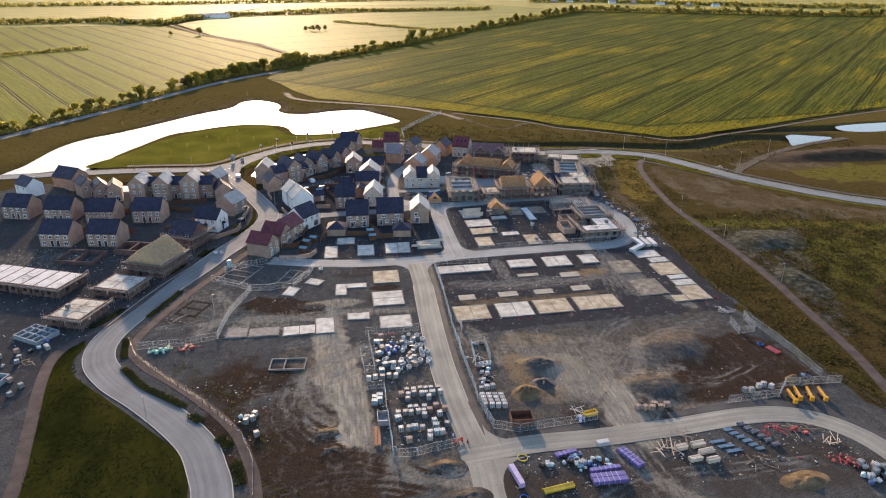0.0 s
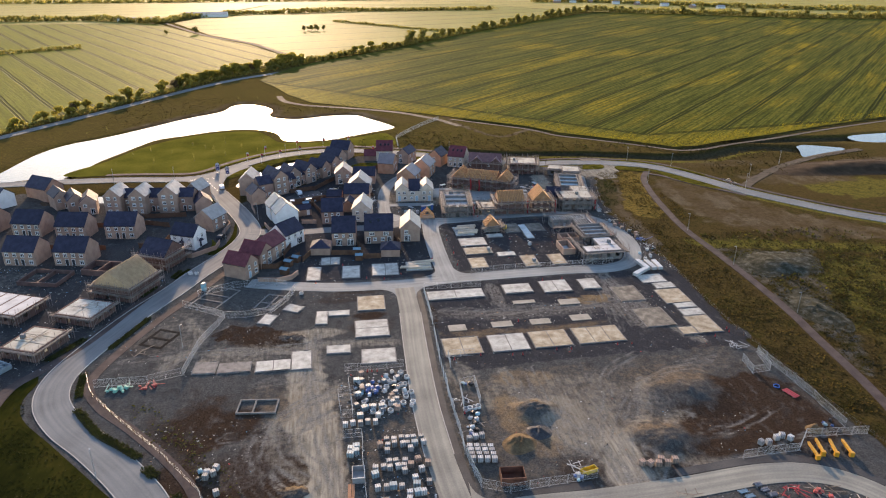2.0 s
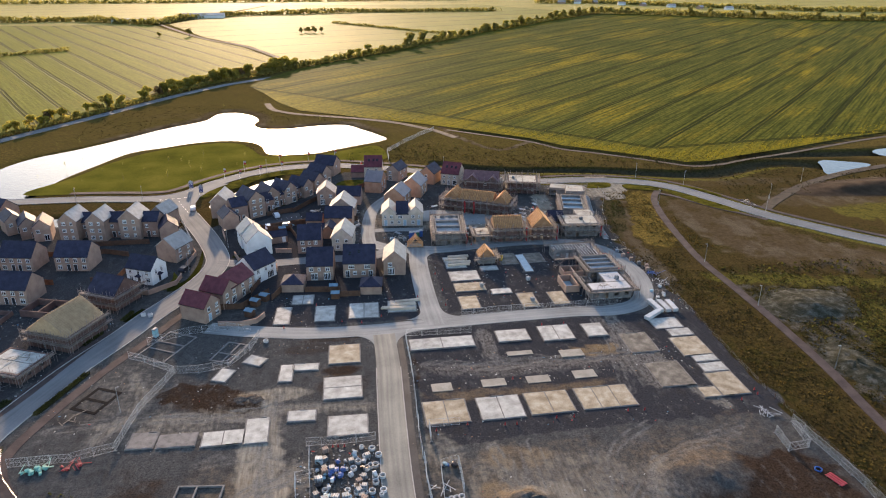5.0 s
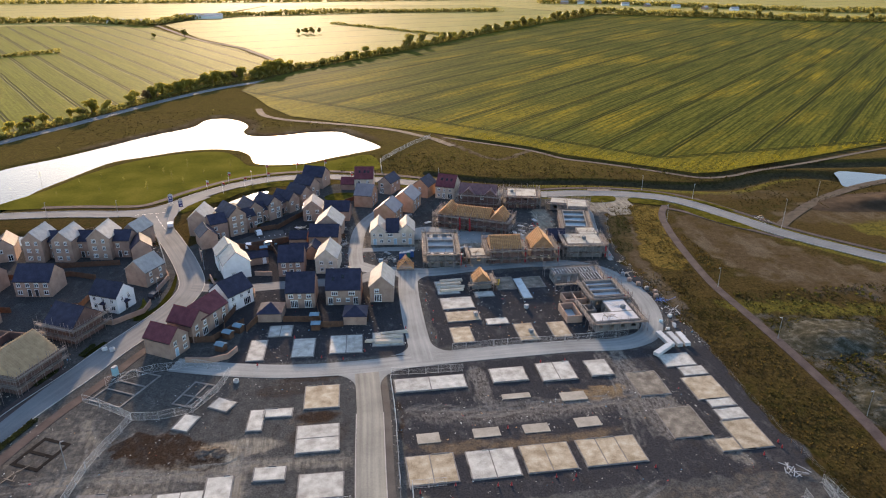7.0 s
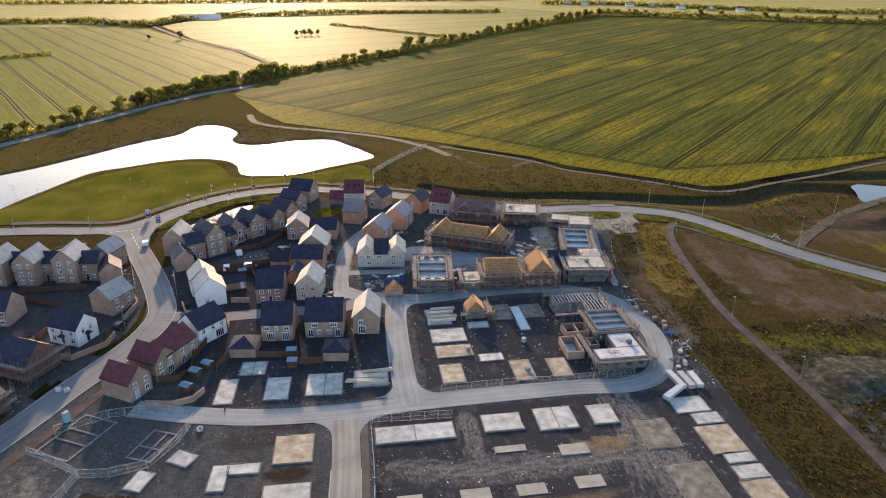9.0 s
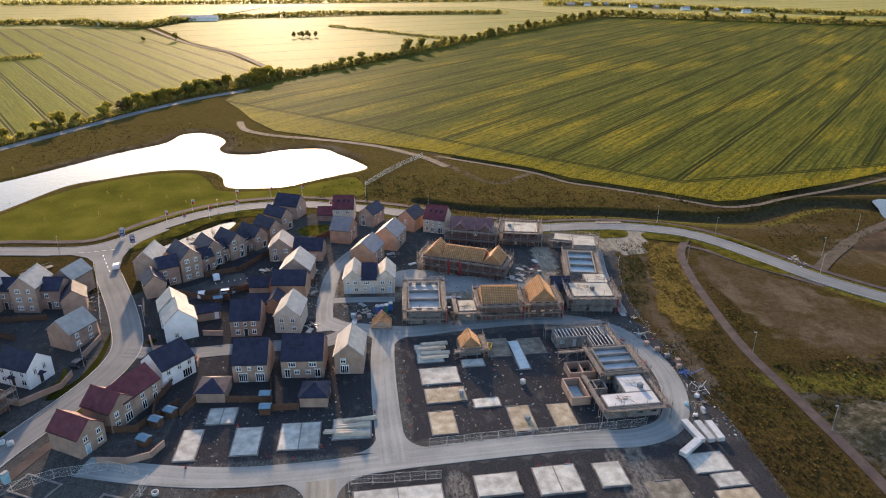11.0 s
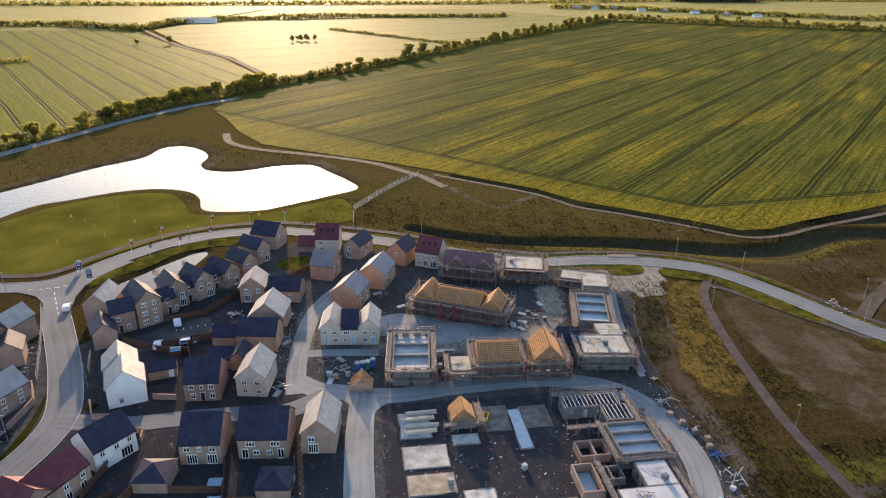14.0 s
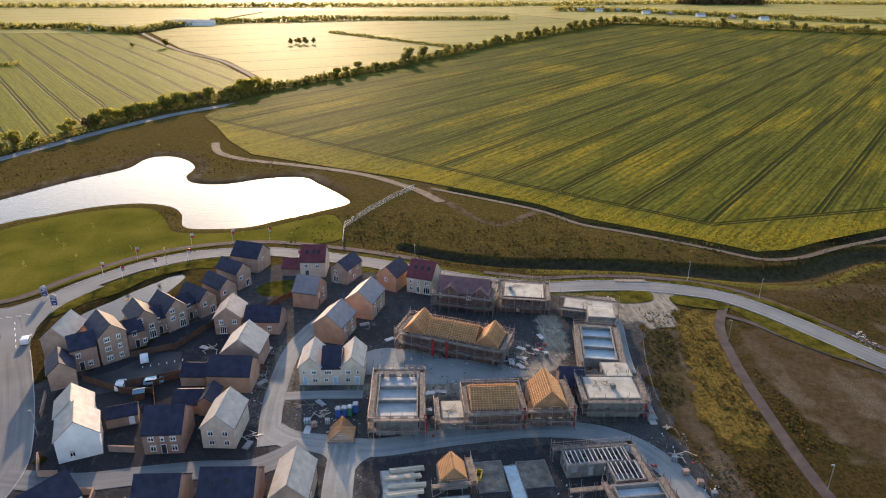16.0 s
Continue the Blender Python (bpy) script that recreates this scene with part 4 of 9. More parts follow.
strip("pavement_3", EAST[3:8], 0.95, 0.046, ASPHALT, "dark new asphalt footway bed beside the haul road", "pavement", thick=0.2, side=3.7)
strip("path_1", FOOTPATH, 1.25, 0.05, PATH, "red-brown tarmac footpath through rough grass", "path", thick=0.2)
strip("path_2", MAIN[1:15], 1.1, 0.052, PATH, "tarmac pavement beside the spine road", "pavement", thick=0.2, side=-7.3)
strip("path_3", PERIM[3:15], 1.3, 0.052, PATH, "red-brown footway by the lake road", "pavement", thick=0.2, side=8.0)
strip("path_4", PERIM[15:], 1.0, 0.052, PATH, "footway beside the estate road", "pavement", thick=0.2, side=6.5)
strip("path_5", [(-58, 60), (-59.6, 92), (-62.8, 110), (-67.5, 133), (-67.5, 144), (-62.5, 152), (-56.5, 163), (-50, 180), (-45, 192)], 1.3, 0.052, PATH, "tarmac pavement along the edge of the lawn", "pavement", thick=0.2)
strip("road_8", [(-240, 240), (-190, 335), (-152, 402), (-121, 455), (-92, 508), (-63, 551), (-30, 583)], 3.2, 0.10, ROAD_OLD, "country lane running along a hedge", thick=0.3)
strip("track_1", [(-27, 480), (-22, 460), (-8, 446), (10, 437), (30, 427), (48, 415), (60, 402), (68, 392), (72, 384), (76, 376)], 2.0, 0.06, material("worn_earth_track", ((0.048, 0.038, 0.026), (0.105, 0.082, 0.056)), 0.4, 3, 0.95, 0.2), "bare earth track round the lake", "track", step=3)
strip("track_2", [(-18, 655), (-70, 781), (-128, 869), (-205, 1036)], 2.4, 0.2, MATS["worn_earth_track"], "pale farm track between two fields", "track", step=8)
strip("track_3", [(74, 394), (81, 388), (110.5, 363.6), (122.6, 346.8), (136, 337.4), (153.4, 324.2), (162.6, 316.4), (172.4, 309.2), (186, 309.8), (203, 316), (236, 325.6), (280, 340.6), (340, 358)], 1.0, 0.06, MATS["worn_earth_track"], "trodden track along the edge of a field", "track", step=3)


def kerb(line, half, name="kerb"):
    for s in (1, -1):
        strip(name, line, 0.09, 0.14, KERB, "pale concrete kerb stones", "kerb", thick=0.3, side=s * (half + 0.09))


kerb(MAIN[:-1], 3.4)
for line, s_ in ((PERIM[1:], 1), (PERIM[1:6], -1), (PERIM[9:], -1)):
    strip("kerb", line, 0.09, 0.14, KERB, "pale concrete kerb stones", "kerb", thick=0.3, side=s_ * 3.19)
kerb(CENTRE[3:7], 2.7)


def fillet(x, y, sx, sy, r, mat):
    """The flared corner where two site roads meet."""
    pts = [(x - sx * 0.4, y - sy * 0.4)] + [(x + sx * r * (1 - math.sin(a)), y + sy * r * (1 - math.cos(a))) for a in [math.pi / 2 * i / 8 for i in range(9)]]
    return sheet("junction", pts, 0.047, mat, "dusty flared corner of a site road junction", "road")


for x, y, sx, sy, r in ((20.1, 180.4, -1, -1, 6), (25.5, 180.3, 1, -1, 6), (33.5, 186.6, -1, 1, 5), (39.0, 186.6, 1, 1, 5), (39.5, 229.4, 1, -1, 6), (35.0, 231.6, -1, -1, 4)):
    fillet(x, y, sx, sy, r, ROAD_SHADED)
for x, y, sx, sy, r in ((25.2, 94.4, 1, 1, 6), (25.2, 89.3, 1, -1, 7)):
    fillet(x, y, sx, sy, r, ROAD)

# ---- houses ----
WINDOWS = {}


def lattice(bm, us, vs, y0, y1):
    """One welded frame: solid in every even column or row of the grid, open elsewhere."""
    def solid(i, j):
        return 0 <= i < len(us) - 1 and 0 <= j < len(vs) - 1 and (i % 2 == 0 or j % 2 == 0)

    made = {}

    def at(i, j, y):
        if (i, j, y) not in made:
            made[i, j, y] = bm.verts.new((us[i], y, vs[j]))
        return made[i, j, y]

    for i in range(len(us) - 1):
        for j in range(len(vs) - 1):
            if not solid(i, j):
                continue
            for y in (y0, y1):
                bm.faces.new([at(a, b, y) for a, b in ((i, j), (i + 1, j), (i + 1, j + 1), (i, j + 1))])
            for di, dj, a, b in ((-1, 0, (i, j), (i, j + 1)), (1, 0, (i + 1, j), (i + 1, j + 1)), (0, -1, (i, j), (i + 1, j)), (0, 1, (i, j + 1), (i + 1, j + 1))):
                if not solid(i + di, j + dj):
                    bm.faces.new((at(*a, y0), at(*b, y0), at(*b, y1), at(*a, y1)))


def window_set(w, h, lights):
    """Meshes of a window: white frame with bars, dark pane, stone sill and head."""
    key = (w, h, lights)
    if key not in WINDOWS:
        f = bmesh.new()
        t = 0.11
        cols_ = [c for i in range(lights + 1) for c in (-w / 2 + i * (w - t) / lights, -w / 2 + i * (w - t) / lights + t)]
        rows_ = [0, t, h * 0.66, h * 0.66 + 0.06, h - t, h] if h < 1.6 else [0, t, h - t, h]
        lattice(f, cols_, rows_, -0.05, 0.02)
        p = bmesh.new()
        box(p, -w / 2 + 0.03, -0.02, 0.03, w / 2 - 0.03, 0.03, h - 0.03)
        s = bmesh.new()
        box(s, -w / 2 - 0.1, -0.1, -0.12, w / 2 + 0.1, 0.0, 0.0)
        hd = bmesh.new()
        box(hd, -w / 2 - 0.1, -0.035, h, w / 2 + 0.1, 0.0, h + 0.2)
        WINDOWS[key] = (mesh_of("window", f, WHITE), mesh_of("pane", p, GLASS), mesh_of("sill", s, STONE_TRIM), mesh_of("lintel", hd, STONE_TRIM))
    return WINDOWS[key]


def add_window(home, face, u, z, w, h, lights, W, D):
    """face f, r, b or l; u metres along the face seen from outside."""
    m = {"f": pose(u, 0, z), "r": pose(W, u, z, 0, 0, 90), "b": pose(W - u, D, z, 0, 0, 180), "l": pose(0, D - u, z, 0, 0, -90)}[face]
    fr, pa, si, he = window_set(w, h, lights)
    win = part("window", fr, None, home, at=m)
    part("pane", pa, None, win)
    part("sill", si, None, win)
    part("lintel", he, None, win)


DOORS = {}


def add_door(home, face, u, W, D, mat=None, hood=False):
    mat = mat or DOOR
    m = {"f": pose(u, 0, 0.12), "r": pose(W, u, 0.12, 0, 0, 90), "b": pose(W - u, D, 0.12, 0, 0, 180), "l": pose(0, D - u, 0.12, 0, 0, -90)}[face]
    if mat.name not in DOORS:
        b = bmesh.new()
        box(b, -0.46, -0.04, 0, 0.46, 0.02, 2.05)
        for x in (-0.34, 0.06):
            for z in (0.25, 1.1):
                box(b, x, -0.06, z, x + 0.28, -0.03, z + 0.65)
        f = bmesh.new()
        for x in (-0.54, 0.46):
            box(f, x, -0.06, 0, x + 0.08, 0.02, 2.13)
        box(f, -0.46, -0.06, 2.05, 0.46, 0.02, 2.13)
        DOORS[mat.name] = (mesh_of("door", b, mat), mesh_of("frame", f, WHITE))
    d = part("door", DOORS[mat.name][0], None, home, at=m)
    part("frame", DOORS[mat.name][1], None, d)
    if hood:
        b = bmesh.new()
        prism(b, [(-0.9, 2.3), (0.9, 2.3), (0, 3.0)], -1.0, 0.0, 1)
        part("porch_roof", b, ROOF_NAVY, home, at=m)


def house(x, y, ang, w, d, eave, ridge, wall, roof, label, pitch=40, openings=(), doors=(), over=0.25, name="house", category="house", base=0.0, rooflights=()):
    """Walls with gables and a tiled roof. Its front stands on the line from (x, y) along ang; ridge: 'x' along the front, 'y' away from it, 'h' hipped."""
    home = thing(name, pose(x, y, base, 0, 0, ang), label, category)
    tp = math.tan(radians(pitch))
    run = (d if ridge == "x" else w) / 2
    top = eave + run * tp
    b = bmesh.new()
    if ridge == "h":
        box(b, 0, 0, -0.7, w, d, eave)
    elif ridge == "x":
        prism(b, [(0, -0.7), (d, -0.7), (d, eave), (d / 2, top), (0, eave)], 0, w, 0)
    else:
        prism(b, [(0, -0.7), (w, -0.7), (w, eave), (w / 2, top), (0, eave)], 0, d, 1)
    part("wall", b, wall, home)
    th, o = 0.16, over
    cs = th / math.cos(radians(pitch))
    if ridge == "h":
        b = bmesh.new()
        r = min(w, d) / 2
        zt = eave + (r + o) * tp * 0.85
        e = eave + 0.02
        base_v = [bm_v for bm_v in (b.verts.new((-o, -o, e)), b.verts.new((w + o, -o, e)), b.verts.new((w + o, d + o, e)), b.verts.new((-o, d + o, e)))]
        low = [b.verts.new((v.co.x, v.co.y, e - 0.16)) for v in base_v]
        if w >= d:
            a, c = b.verts.new((r, d / 2, zt)), b.verts.new((w - r + 0.01, d / 2, zt))
            for f in ((base_v[0], base_v[1], c, a), (base_v[1], base_v[2], c), (base_v[2], base_v[3], a, c), (base_v[3], base_v[0], a)):
                b.faces.new(f)
        else:
            a, c = b.verts.new((w / 2, r, zt)), b.verts.new((w / 2, d - r + 0.01, zt))
            for f in ((base_v[0], base_v[1], a), (base_v[1], base_v[2], c, a), (base_v[2], base_v[3], c), (base_v[3], base_v[0], a, c)):
                b.faces.new(f)
        for i in range(4):
            b.faces.new((low[i], low[(i + 1) % 4], base_v[(i + 1) % 4], base_v[i]))
        b.faces.new(low[::-1])
        part("roof", b, roof, home)
        return home
    span = d if ridge == "x" else w
    along = (-0.12, w + 0.12) if ridge == "x" else (-0.12, d + 0.12)
    axis = 0 if ridge == "x" else 1
    low = eave - o * tp + 0.02
    for s in (0, 1):
        poly = [(-o, low), (span / 2, top + 0.02), (span / 2, top + 0.02 + cs), (-o, low + cs)]
        if s:
            poly = [(span - p, q) for p, q in poly]
        b = bmesh.new()
        prism(b, poly, along[0], along[1], axis)
        part("roof_slope", b, roof, home)
    b = bmesh.new()
    prism(b, [(span / 2 - 0.16, top + cs - 0.08), (span / 2, top + cs + 0.14), (span / 2 + 0.16, top + cs - 0.08)], along[0], along[1], axis)
    part("ridge_tile", b, roof, home)
    for s in (0, 1):
        b = bmesh.new()
        e = -o - 0.1 if s == 0 else span + o
        box(b, *((along[0], e, low - 0.02, along[1], e + 0.1, low + 0.1) if ridge == "x" else (e, along[0], low - 0.02, e + 0.1, along[1], low + 0.1)))
        part("gutter", b, DOOR, home)
    for face, u, z, ww, hh, li in openings:
        add_window(home, face, u, z, ww, hh, li, w, d)
    for dd in doors:
        add_door(home, dd[0], dd[1], w, d, *(dd[2:] or ()))
    for u, k in rooflights:
        b = bmesh.new()
        box(b, -0.4, -0.55, 0, 0.4, 0.55, 0.06)
        m = pose(u, d * k, eave + d * k * tp + cs + 0.02, pitch, 0, 0) if ridge == "x" else pose(w * k, u, eave + w * k * tp + cs, 0, -pitch, 0)
        part("rooflight", b, GLASS, home, at=m)
    return home


def facade(n, w, z=2.9, face="f", ww=1.15, hh=1.15, li=2, inset=1.3):
    """n windows spread along a face."""
    if n == 1:
        return [(face, w / 2, z, ww, hh, li)]
    return [(face, inset + i * (w - 2 * inset) / (n - 1), z, ww, hh, li) for i in range(n)]


B5 = "buff brick house, dark slate roof"
# the two closes in the middle
house(0.0, 234.7, -3, 7.4, 8.6, 4.6, "x", BRICK_BROWN, ROOF_NAVY, "two-storey brown brick house with a dark slate roof", 38,
      [("f", 1.6, 2.95, 1.1, 1.1, 2), ("f", 3.7, 3.0, 0.7, 0.9, 1), ("f", 5.7, 2.95, 1.1, 1.1, 2), ("f", 1.8, 0.7, 1.1, 1.2, 2), ("f", 5.8, 0.7, 1.1, 1.2, 2)], [("f", 3.8)])
house(3.2, 214.3, -5, 7.6, 9.0, 4.6, "x", BRICK_BUFF, ROOF_NAVY, B5 + " and garden doors", 40,
      [("f", 1.4, 2.9, 1.2, 1.1, 2), ("f", 3.7, 3.0, 0.8, 0.9, 2), ("f", 6.1, 2.9, 1.2, 1.1, 2), ("f", 2.2, 0.15, 1.9, 2.1, 4), ("f", 5.9, 0.15, 1.9, 2.1, 4)])
house(13.7, 214.6, -6, 9.3, 9.2, 4.6, "x", BRICK_BUFF, ROOF_NAVY, B5 + " and paired garden doors", 40,
      [("f", 2.4, 2.9, 1.7, 1.1, 3), ("f", 7.0, 2.9, 1.7, 1.1, 3), ("f", 1.3, 0.15, 1.2, 2.1, 2), ("f", 3.4, 1.0, 1.1, 1.0, 2), ("f", 5.9, 1.0, 1.1, 1.0, 2), ("f", 8.0, 0.15, 1.2, 2.1, 2)], rooflights=[(2.0, 0.25), (4.6, 0.3)])
house(25.5, 214.7, -7, 6.4, 9.8, 4.7, "y", BRICK_BUFF, ROOF_GREY, "gable-fronted buff brick house with a grey-brown tiled roof", 42,
      [("f", 1.9, 2.8, 1.2, 1.1, 2), ("f", 2.2, 0.15, 1.9, 2.1, 4), ("r", 3, 3, 1, 1, 2)])
house(10.7, 235.4, -9, 6.4, 9.4, 4.7, "y", STONE, ROOF_GREY, "gable-fronted cream stone house with a grey tiled roof", 42,
      [("f", 1.8, 2.9, 1.1, 1.1, 2), ("f", 4.6, 2.9, 1.1, 1.1, 2), ("f", 1.9, 0.8, 1.1, 1.1, 2), ("f", 4.8, 0.8, 1.1, 1.1, 2)])
house(8.4, 254.5, -9, 9.4, 7.0, 4.3, "x", BRICK_ORANGE, ROOF_NAVY, "two-storey orange brick house with a blue-black slate roof", 38)
house(10.2, 263.0, -9, 8.6, 9.0, 4.6, "y", BRICK_BUFF, ROOF_GREY, "two-storey buff brick house with a pale grey tiled roof", 40)
house(5.8, 280.1, -4, 6.6, 8.0, 4.6, "y", BRICK_BUFF, ROOF_BROWN, "two-storey buff brick house with a purple-brown roof", 40,
      [("f", 1.7, 2.9, 1.1, 1.1, 2), ("f", 5.0, 2.9, 1.1, 1.1, 2), ("f", 2.0, 0.2, 1.6, 2.0, 3)])
house(13.0, 279.6, -9, 9.0, 7.0, 3.6, "x", BRICK_BUFF, ROOF_NAVY, "buff brick house with a dark slate roof of solar panels", 36, [("f", 2, 1.2, 1.1, 1.1, 2), ("f", 6.5, 1.2, 1.1, 1.1, 2)])
house(30.5, 274.2, -24, 7.6, 9.0, 4.8, "y", BRICK_ORANGE, ROOF_BROWN, "orange brick house with a purple-brown tiled roof", 38,
      [("r", 2.2, 3, 1.0, 1.1, 2), ("r", 6.4, 3, 1.0, 1.1, 2), ("r", 6.4, 0.8, 1.0, 1.1, 2)], [("r", 3.6)])
house(38.4, 286.2, -24, 7.6, 9.4, 4.8, "y", BRICK_ORANGE, ROOF_BROWN, "orange brick house with a purple-brown tiled roof", 38,
      [("r", 2.2, 3, 1.0, 1.1, 2), ("r", 6.4, 3, 1.0, 1.1, 2), ("r", 6.4, 0.8, 1.0, 1.1, 2)], [("r", 3.6)])
house(24.2, 293.2, -21, 6.8, 7.6, 4.6, "x", BRICK_ORANGE, ROOF_BROWN, "orange brick house, purple-brown roof, windows in its gable", 40,
      [("r", 2, 3, 1, 1.1, 2), ("r", 5.2, 3, 1, 1.1, 2), ("r", 5.2, .8, 1, 1.1, 2)], [("r", 2.2)])
house(34.3, 307.9, -32, 5.4, 8.4, 4.6, "y", BRICK_BUFF, ROOF_NAVY, "narrow gable-fronted buff brick house with a slate roof", 40,
      [("f", 1.6, 2.9, 1.1, 1.1, 2), ("f", 1.6, 0.2, 1.6, 2.0, 3), ("r", 2, 2.9, 1.0, 1.0, 2), ("r", 6, 2.9, 1.0, 1.0, 2), ("r", 4, 0.8, 1.0, 1.0, 2)])
house(25.1, 312.4, -7, 7.5, 8.0, 4.9, "x", STONE, ROOF_RED, "cream house with a dark red tiled roof and rooflights", 42,
      [("f", 1.8, 3.0, 1.1, 1.1, 2), ("f", 5.2, 3.0, 1.1, 1.1, 2), ("f", 2.0, .2, 1.2, 2.0, 2)], rooflights=[(2, .28), (4, .28), (5.5, .28)])
house(19.6, 313.8, -8, 5.4, 5.6, 2.4, "x", BRICK_BROWN, ROOF_RED, "brick garage with a dark red tiled roof", 36, name="garage", category="garage")
house(47.4, 302.2, -33, 6.4, 8.0, 4.6, "y", BRICK_ORANGE, ROOF_NAVY, "gable-fronted orange brick house with a slate roof", 40, [("f", 3, 2.9, 1, 1, 2)])
house(55.8, 299.0, -27, 7.6, 8.0, 4.9, "x", STONE, ROOF_RED, "two-storey cream house with a dark red tiled roof", 42,
      [("f", 1.4, 3.0, 1.0, 1.1, 2), ("f", 3.6, 3.0, .6, 1.0, 1), ("f", 6, 3.0, 1.0, 1.1, 2), ("f", 1.4, .8, 1, 1.1, 2), ("f", 3.4, .2, 1, 2, 2), ("f", 6, .2, 1.8, 2, 3)], rooflights=[(2, .28), (4, .28), (5.8, .28)])
# terrace of three: gabled ends, lower slate middle
house(28.1, 254.8, -6, 5.0, 9.0, 4.6, "y", STONE, ROOF_GREY, "gabled end house of a buff stone terrace, grey tiled roof", 44,
      [("f", 1.2, 2.9, 0.8, 1, 2), ("f", 3.3, 2.9, 1.1, 1, 2), ("f", 3.5, 0.8, 1.1, 1.1, 2)], [("f", 1.4, DOOR_BLUE)], name="terraced_house")
house(33.08, 254.28, -6, 4.2, 8.0, 4.4, "x", STONE, ROOF_NAVY, "middle house of a buff stone terrace with a slate roof", 38,
      [("f", 1.4, 2.9, 1.6, 1, 3), ("f", 1.0, 0.9, .9, 1, 2)], [("f", 3.0, DOOR_BLUE)], name="terraced_house")
house(37.27, 253.84, -6, 5.0, 9.0, 4.6, "y", STONE, ROOF_GREY, "gabled end house of a buff stone terrace, grey tiled roof", 44,
      [("f", 1.6, 2.9, 1.1, 1, 2), ("f", 3.8, 2.9, 0.6, 1, 1), ("f", 1.6, 0.8, 1.1, 1.1, 2)], [("f", 3.6, DOOR_BLUE)], name="terraced_house")
# garages
house(-3.6, 207.6, -7, 6.0, 6.0, 2.5, "h", BRICK_BUFF, ROOF_NAVY, "square brick garage with a hipped slate roof", 34, name="garage", category="garage")
house(18.1, 203.0, -7, 5.8, 5.8, 2.5, "h", BRICK_BUFF, ROOF_NAVY, "square brick garage with a hipped slate roof", 34, name="garage", category="garage")
house(2.0, 257.6, -7, 5.6, 5.6, 2.5, "x", BRICK_ORANGE, ROOF_NAVY, "low orange brick garage with a slate roof", 30, name="garage", category="garage")
house(2.6, 247.0, -5, 5.6, 5.6, 2.5, "x", BRICK_ORANGE, ROOF_NAVY, "low orange brick garage with a slate roof", 30, name="garage", category="garage")
house(8.0, 246.0, -9, 3.2, 6.0, 3.2, "y", BRICK_ORANGE, ROOF_NAVY, "narrow orange brick garage, its slope in sun", 40, name="garage", category="garage")
house(-9.5, 243.6, 12, 6.0, 4.0, 2.4, "x", BRICK_BUFF, ROOF_NAVY, "low buff brick garage with a slate roof", 30, name="garage", category="garage", doors=[("f", 4.8, WHITE)])
# white houses round the bend
W_LABEL = "white rendered house, dark slate roof"
house(-15.2, 233.8, 17, 7.6, 7.4, 4.9, "y", RENDER, ROOF_GREY, "white rendered house end on, with a pale grey tiled roof", 42, [("f", 2.6, 0.9, 1.0, 1.1, 2)])
house(-17.9, 241.2, 17, 7.0, 6.6, 4.9, "y", RENDER, ROOF_GREY, "white rendered house stepped behind its neighbour", 42)
house(-11.4, 213.6, 48, 8.4, 7.4, 4.6, "x", RENDER, ROOF_NAVY, W_LABEL + " and windows to its garden", 40,
      [("f", 1.6, 2.9, 1.0, 1.1, 2), ("f", 4.4, 2.9, 1.0, 1.1, 2), ("f", 7.0, 2.9, 1.0, 1.1, 2), ("f", 1.8, .8, 1.2, 1.1, 2), ("f", 6.2, .15, 2.4, 2.1, 4)])
house(-47.8, 221.2, -26, 8.6, 6.6, 4.6, "x", RENDER, ROOF_NAVY, W_LABEL + " and dark porches", 40,
      [("f", 1.5, 2.9, 1.0, 1.1, 2), ("f", 4.2, 2.9, 1.0, 1.1, 2), ("f", 7.0, 2.9, 1.0, 1.1, 2), ("f", 7.2, .8, 1.4, 1.2, 2), ("f", 1.6, .8, 1.2, 1.2, 2), ("r", 2.0, 2.9, .9, 1.2, 2), ("r", 4.4, 2.9, .9, 1.2, 2)], [("f", 4.2, DOOR, True), ("r", 3.2, DOOR, True)])
house(-42.6, 236.2, -30, 7.2, 8.0, 4.6, "y", BRICK_BUFF, ROOF_GREY, "two-storey buff brick house, its grey tiled roof in sun", 38,
      [("r", 2.0, 2.9, 1.0, 1.1, 2), ("r", 5.8, 2.9, 1.0, 1.1, 2), ("r", 2.0, .8, 1.0, 1.1, 2), ("r", 5.8, .8, 1.0, 1.1, 2)])
# red-roofed houses by the spine road
R_LABEL = "buff brick house, dark red tiled roof"
house(-28.5, 196.2, -31, 7.9, 6.0, 4.4, "x", BRICK_BUFF, ROOF_RED, R_LABEL + ", windows in its gable", 40,
      [("r", 1.6, 2.9, 1.0, 1.1, 2), ("r", 4.6, 2.9, 1.0, 1.1, 2), ("r", 4.6, 0.8, 1.2, 1.1, 2)], [("r", 1.8, DOOR_BLUE)])
house(-24.6, 203.2, -31, 7.6, 6.4, 4.6, "x", BRICK_BUFF, ROOF_RED, R_LABEL + ", set back from its neighbour", 40,
      [("r", 1.6, 2.9, 1.0, 1.1, 2), ("r", 4.6, 2.9, 1.0, 1.1, 2), ("r", 1.6, 0.8, 1.2, 1.1, 2), ("r", 4.4, .2, 1.8, 2.0, 3)])
house(-22.4, 206.0, -31, 7.0, 10.0, 4.7, "y", BRICK_BUFF, ROOF_RED, R_LABEL + ", garden windows", 38,
      [("r", 1.4, 2.9, 1.0, 1.1, 2), ("r", 5.0, 2.9, 1.0, 1.1, 2), ("r", 8.4, 2.9, 1.0, 1.1, 2), ("r", 8.2, .2, 1.2, 2, 2), ("r", 2.0, .2, 1.2, 2, 2), ("r", 5.2, .2, 1.2, 2, 2)])


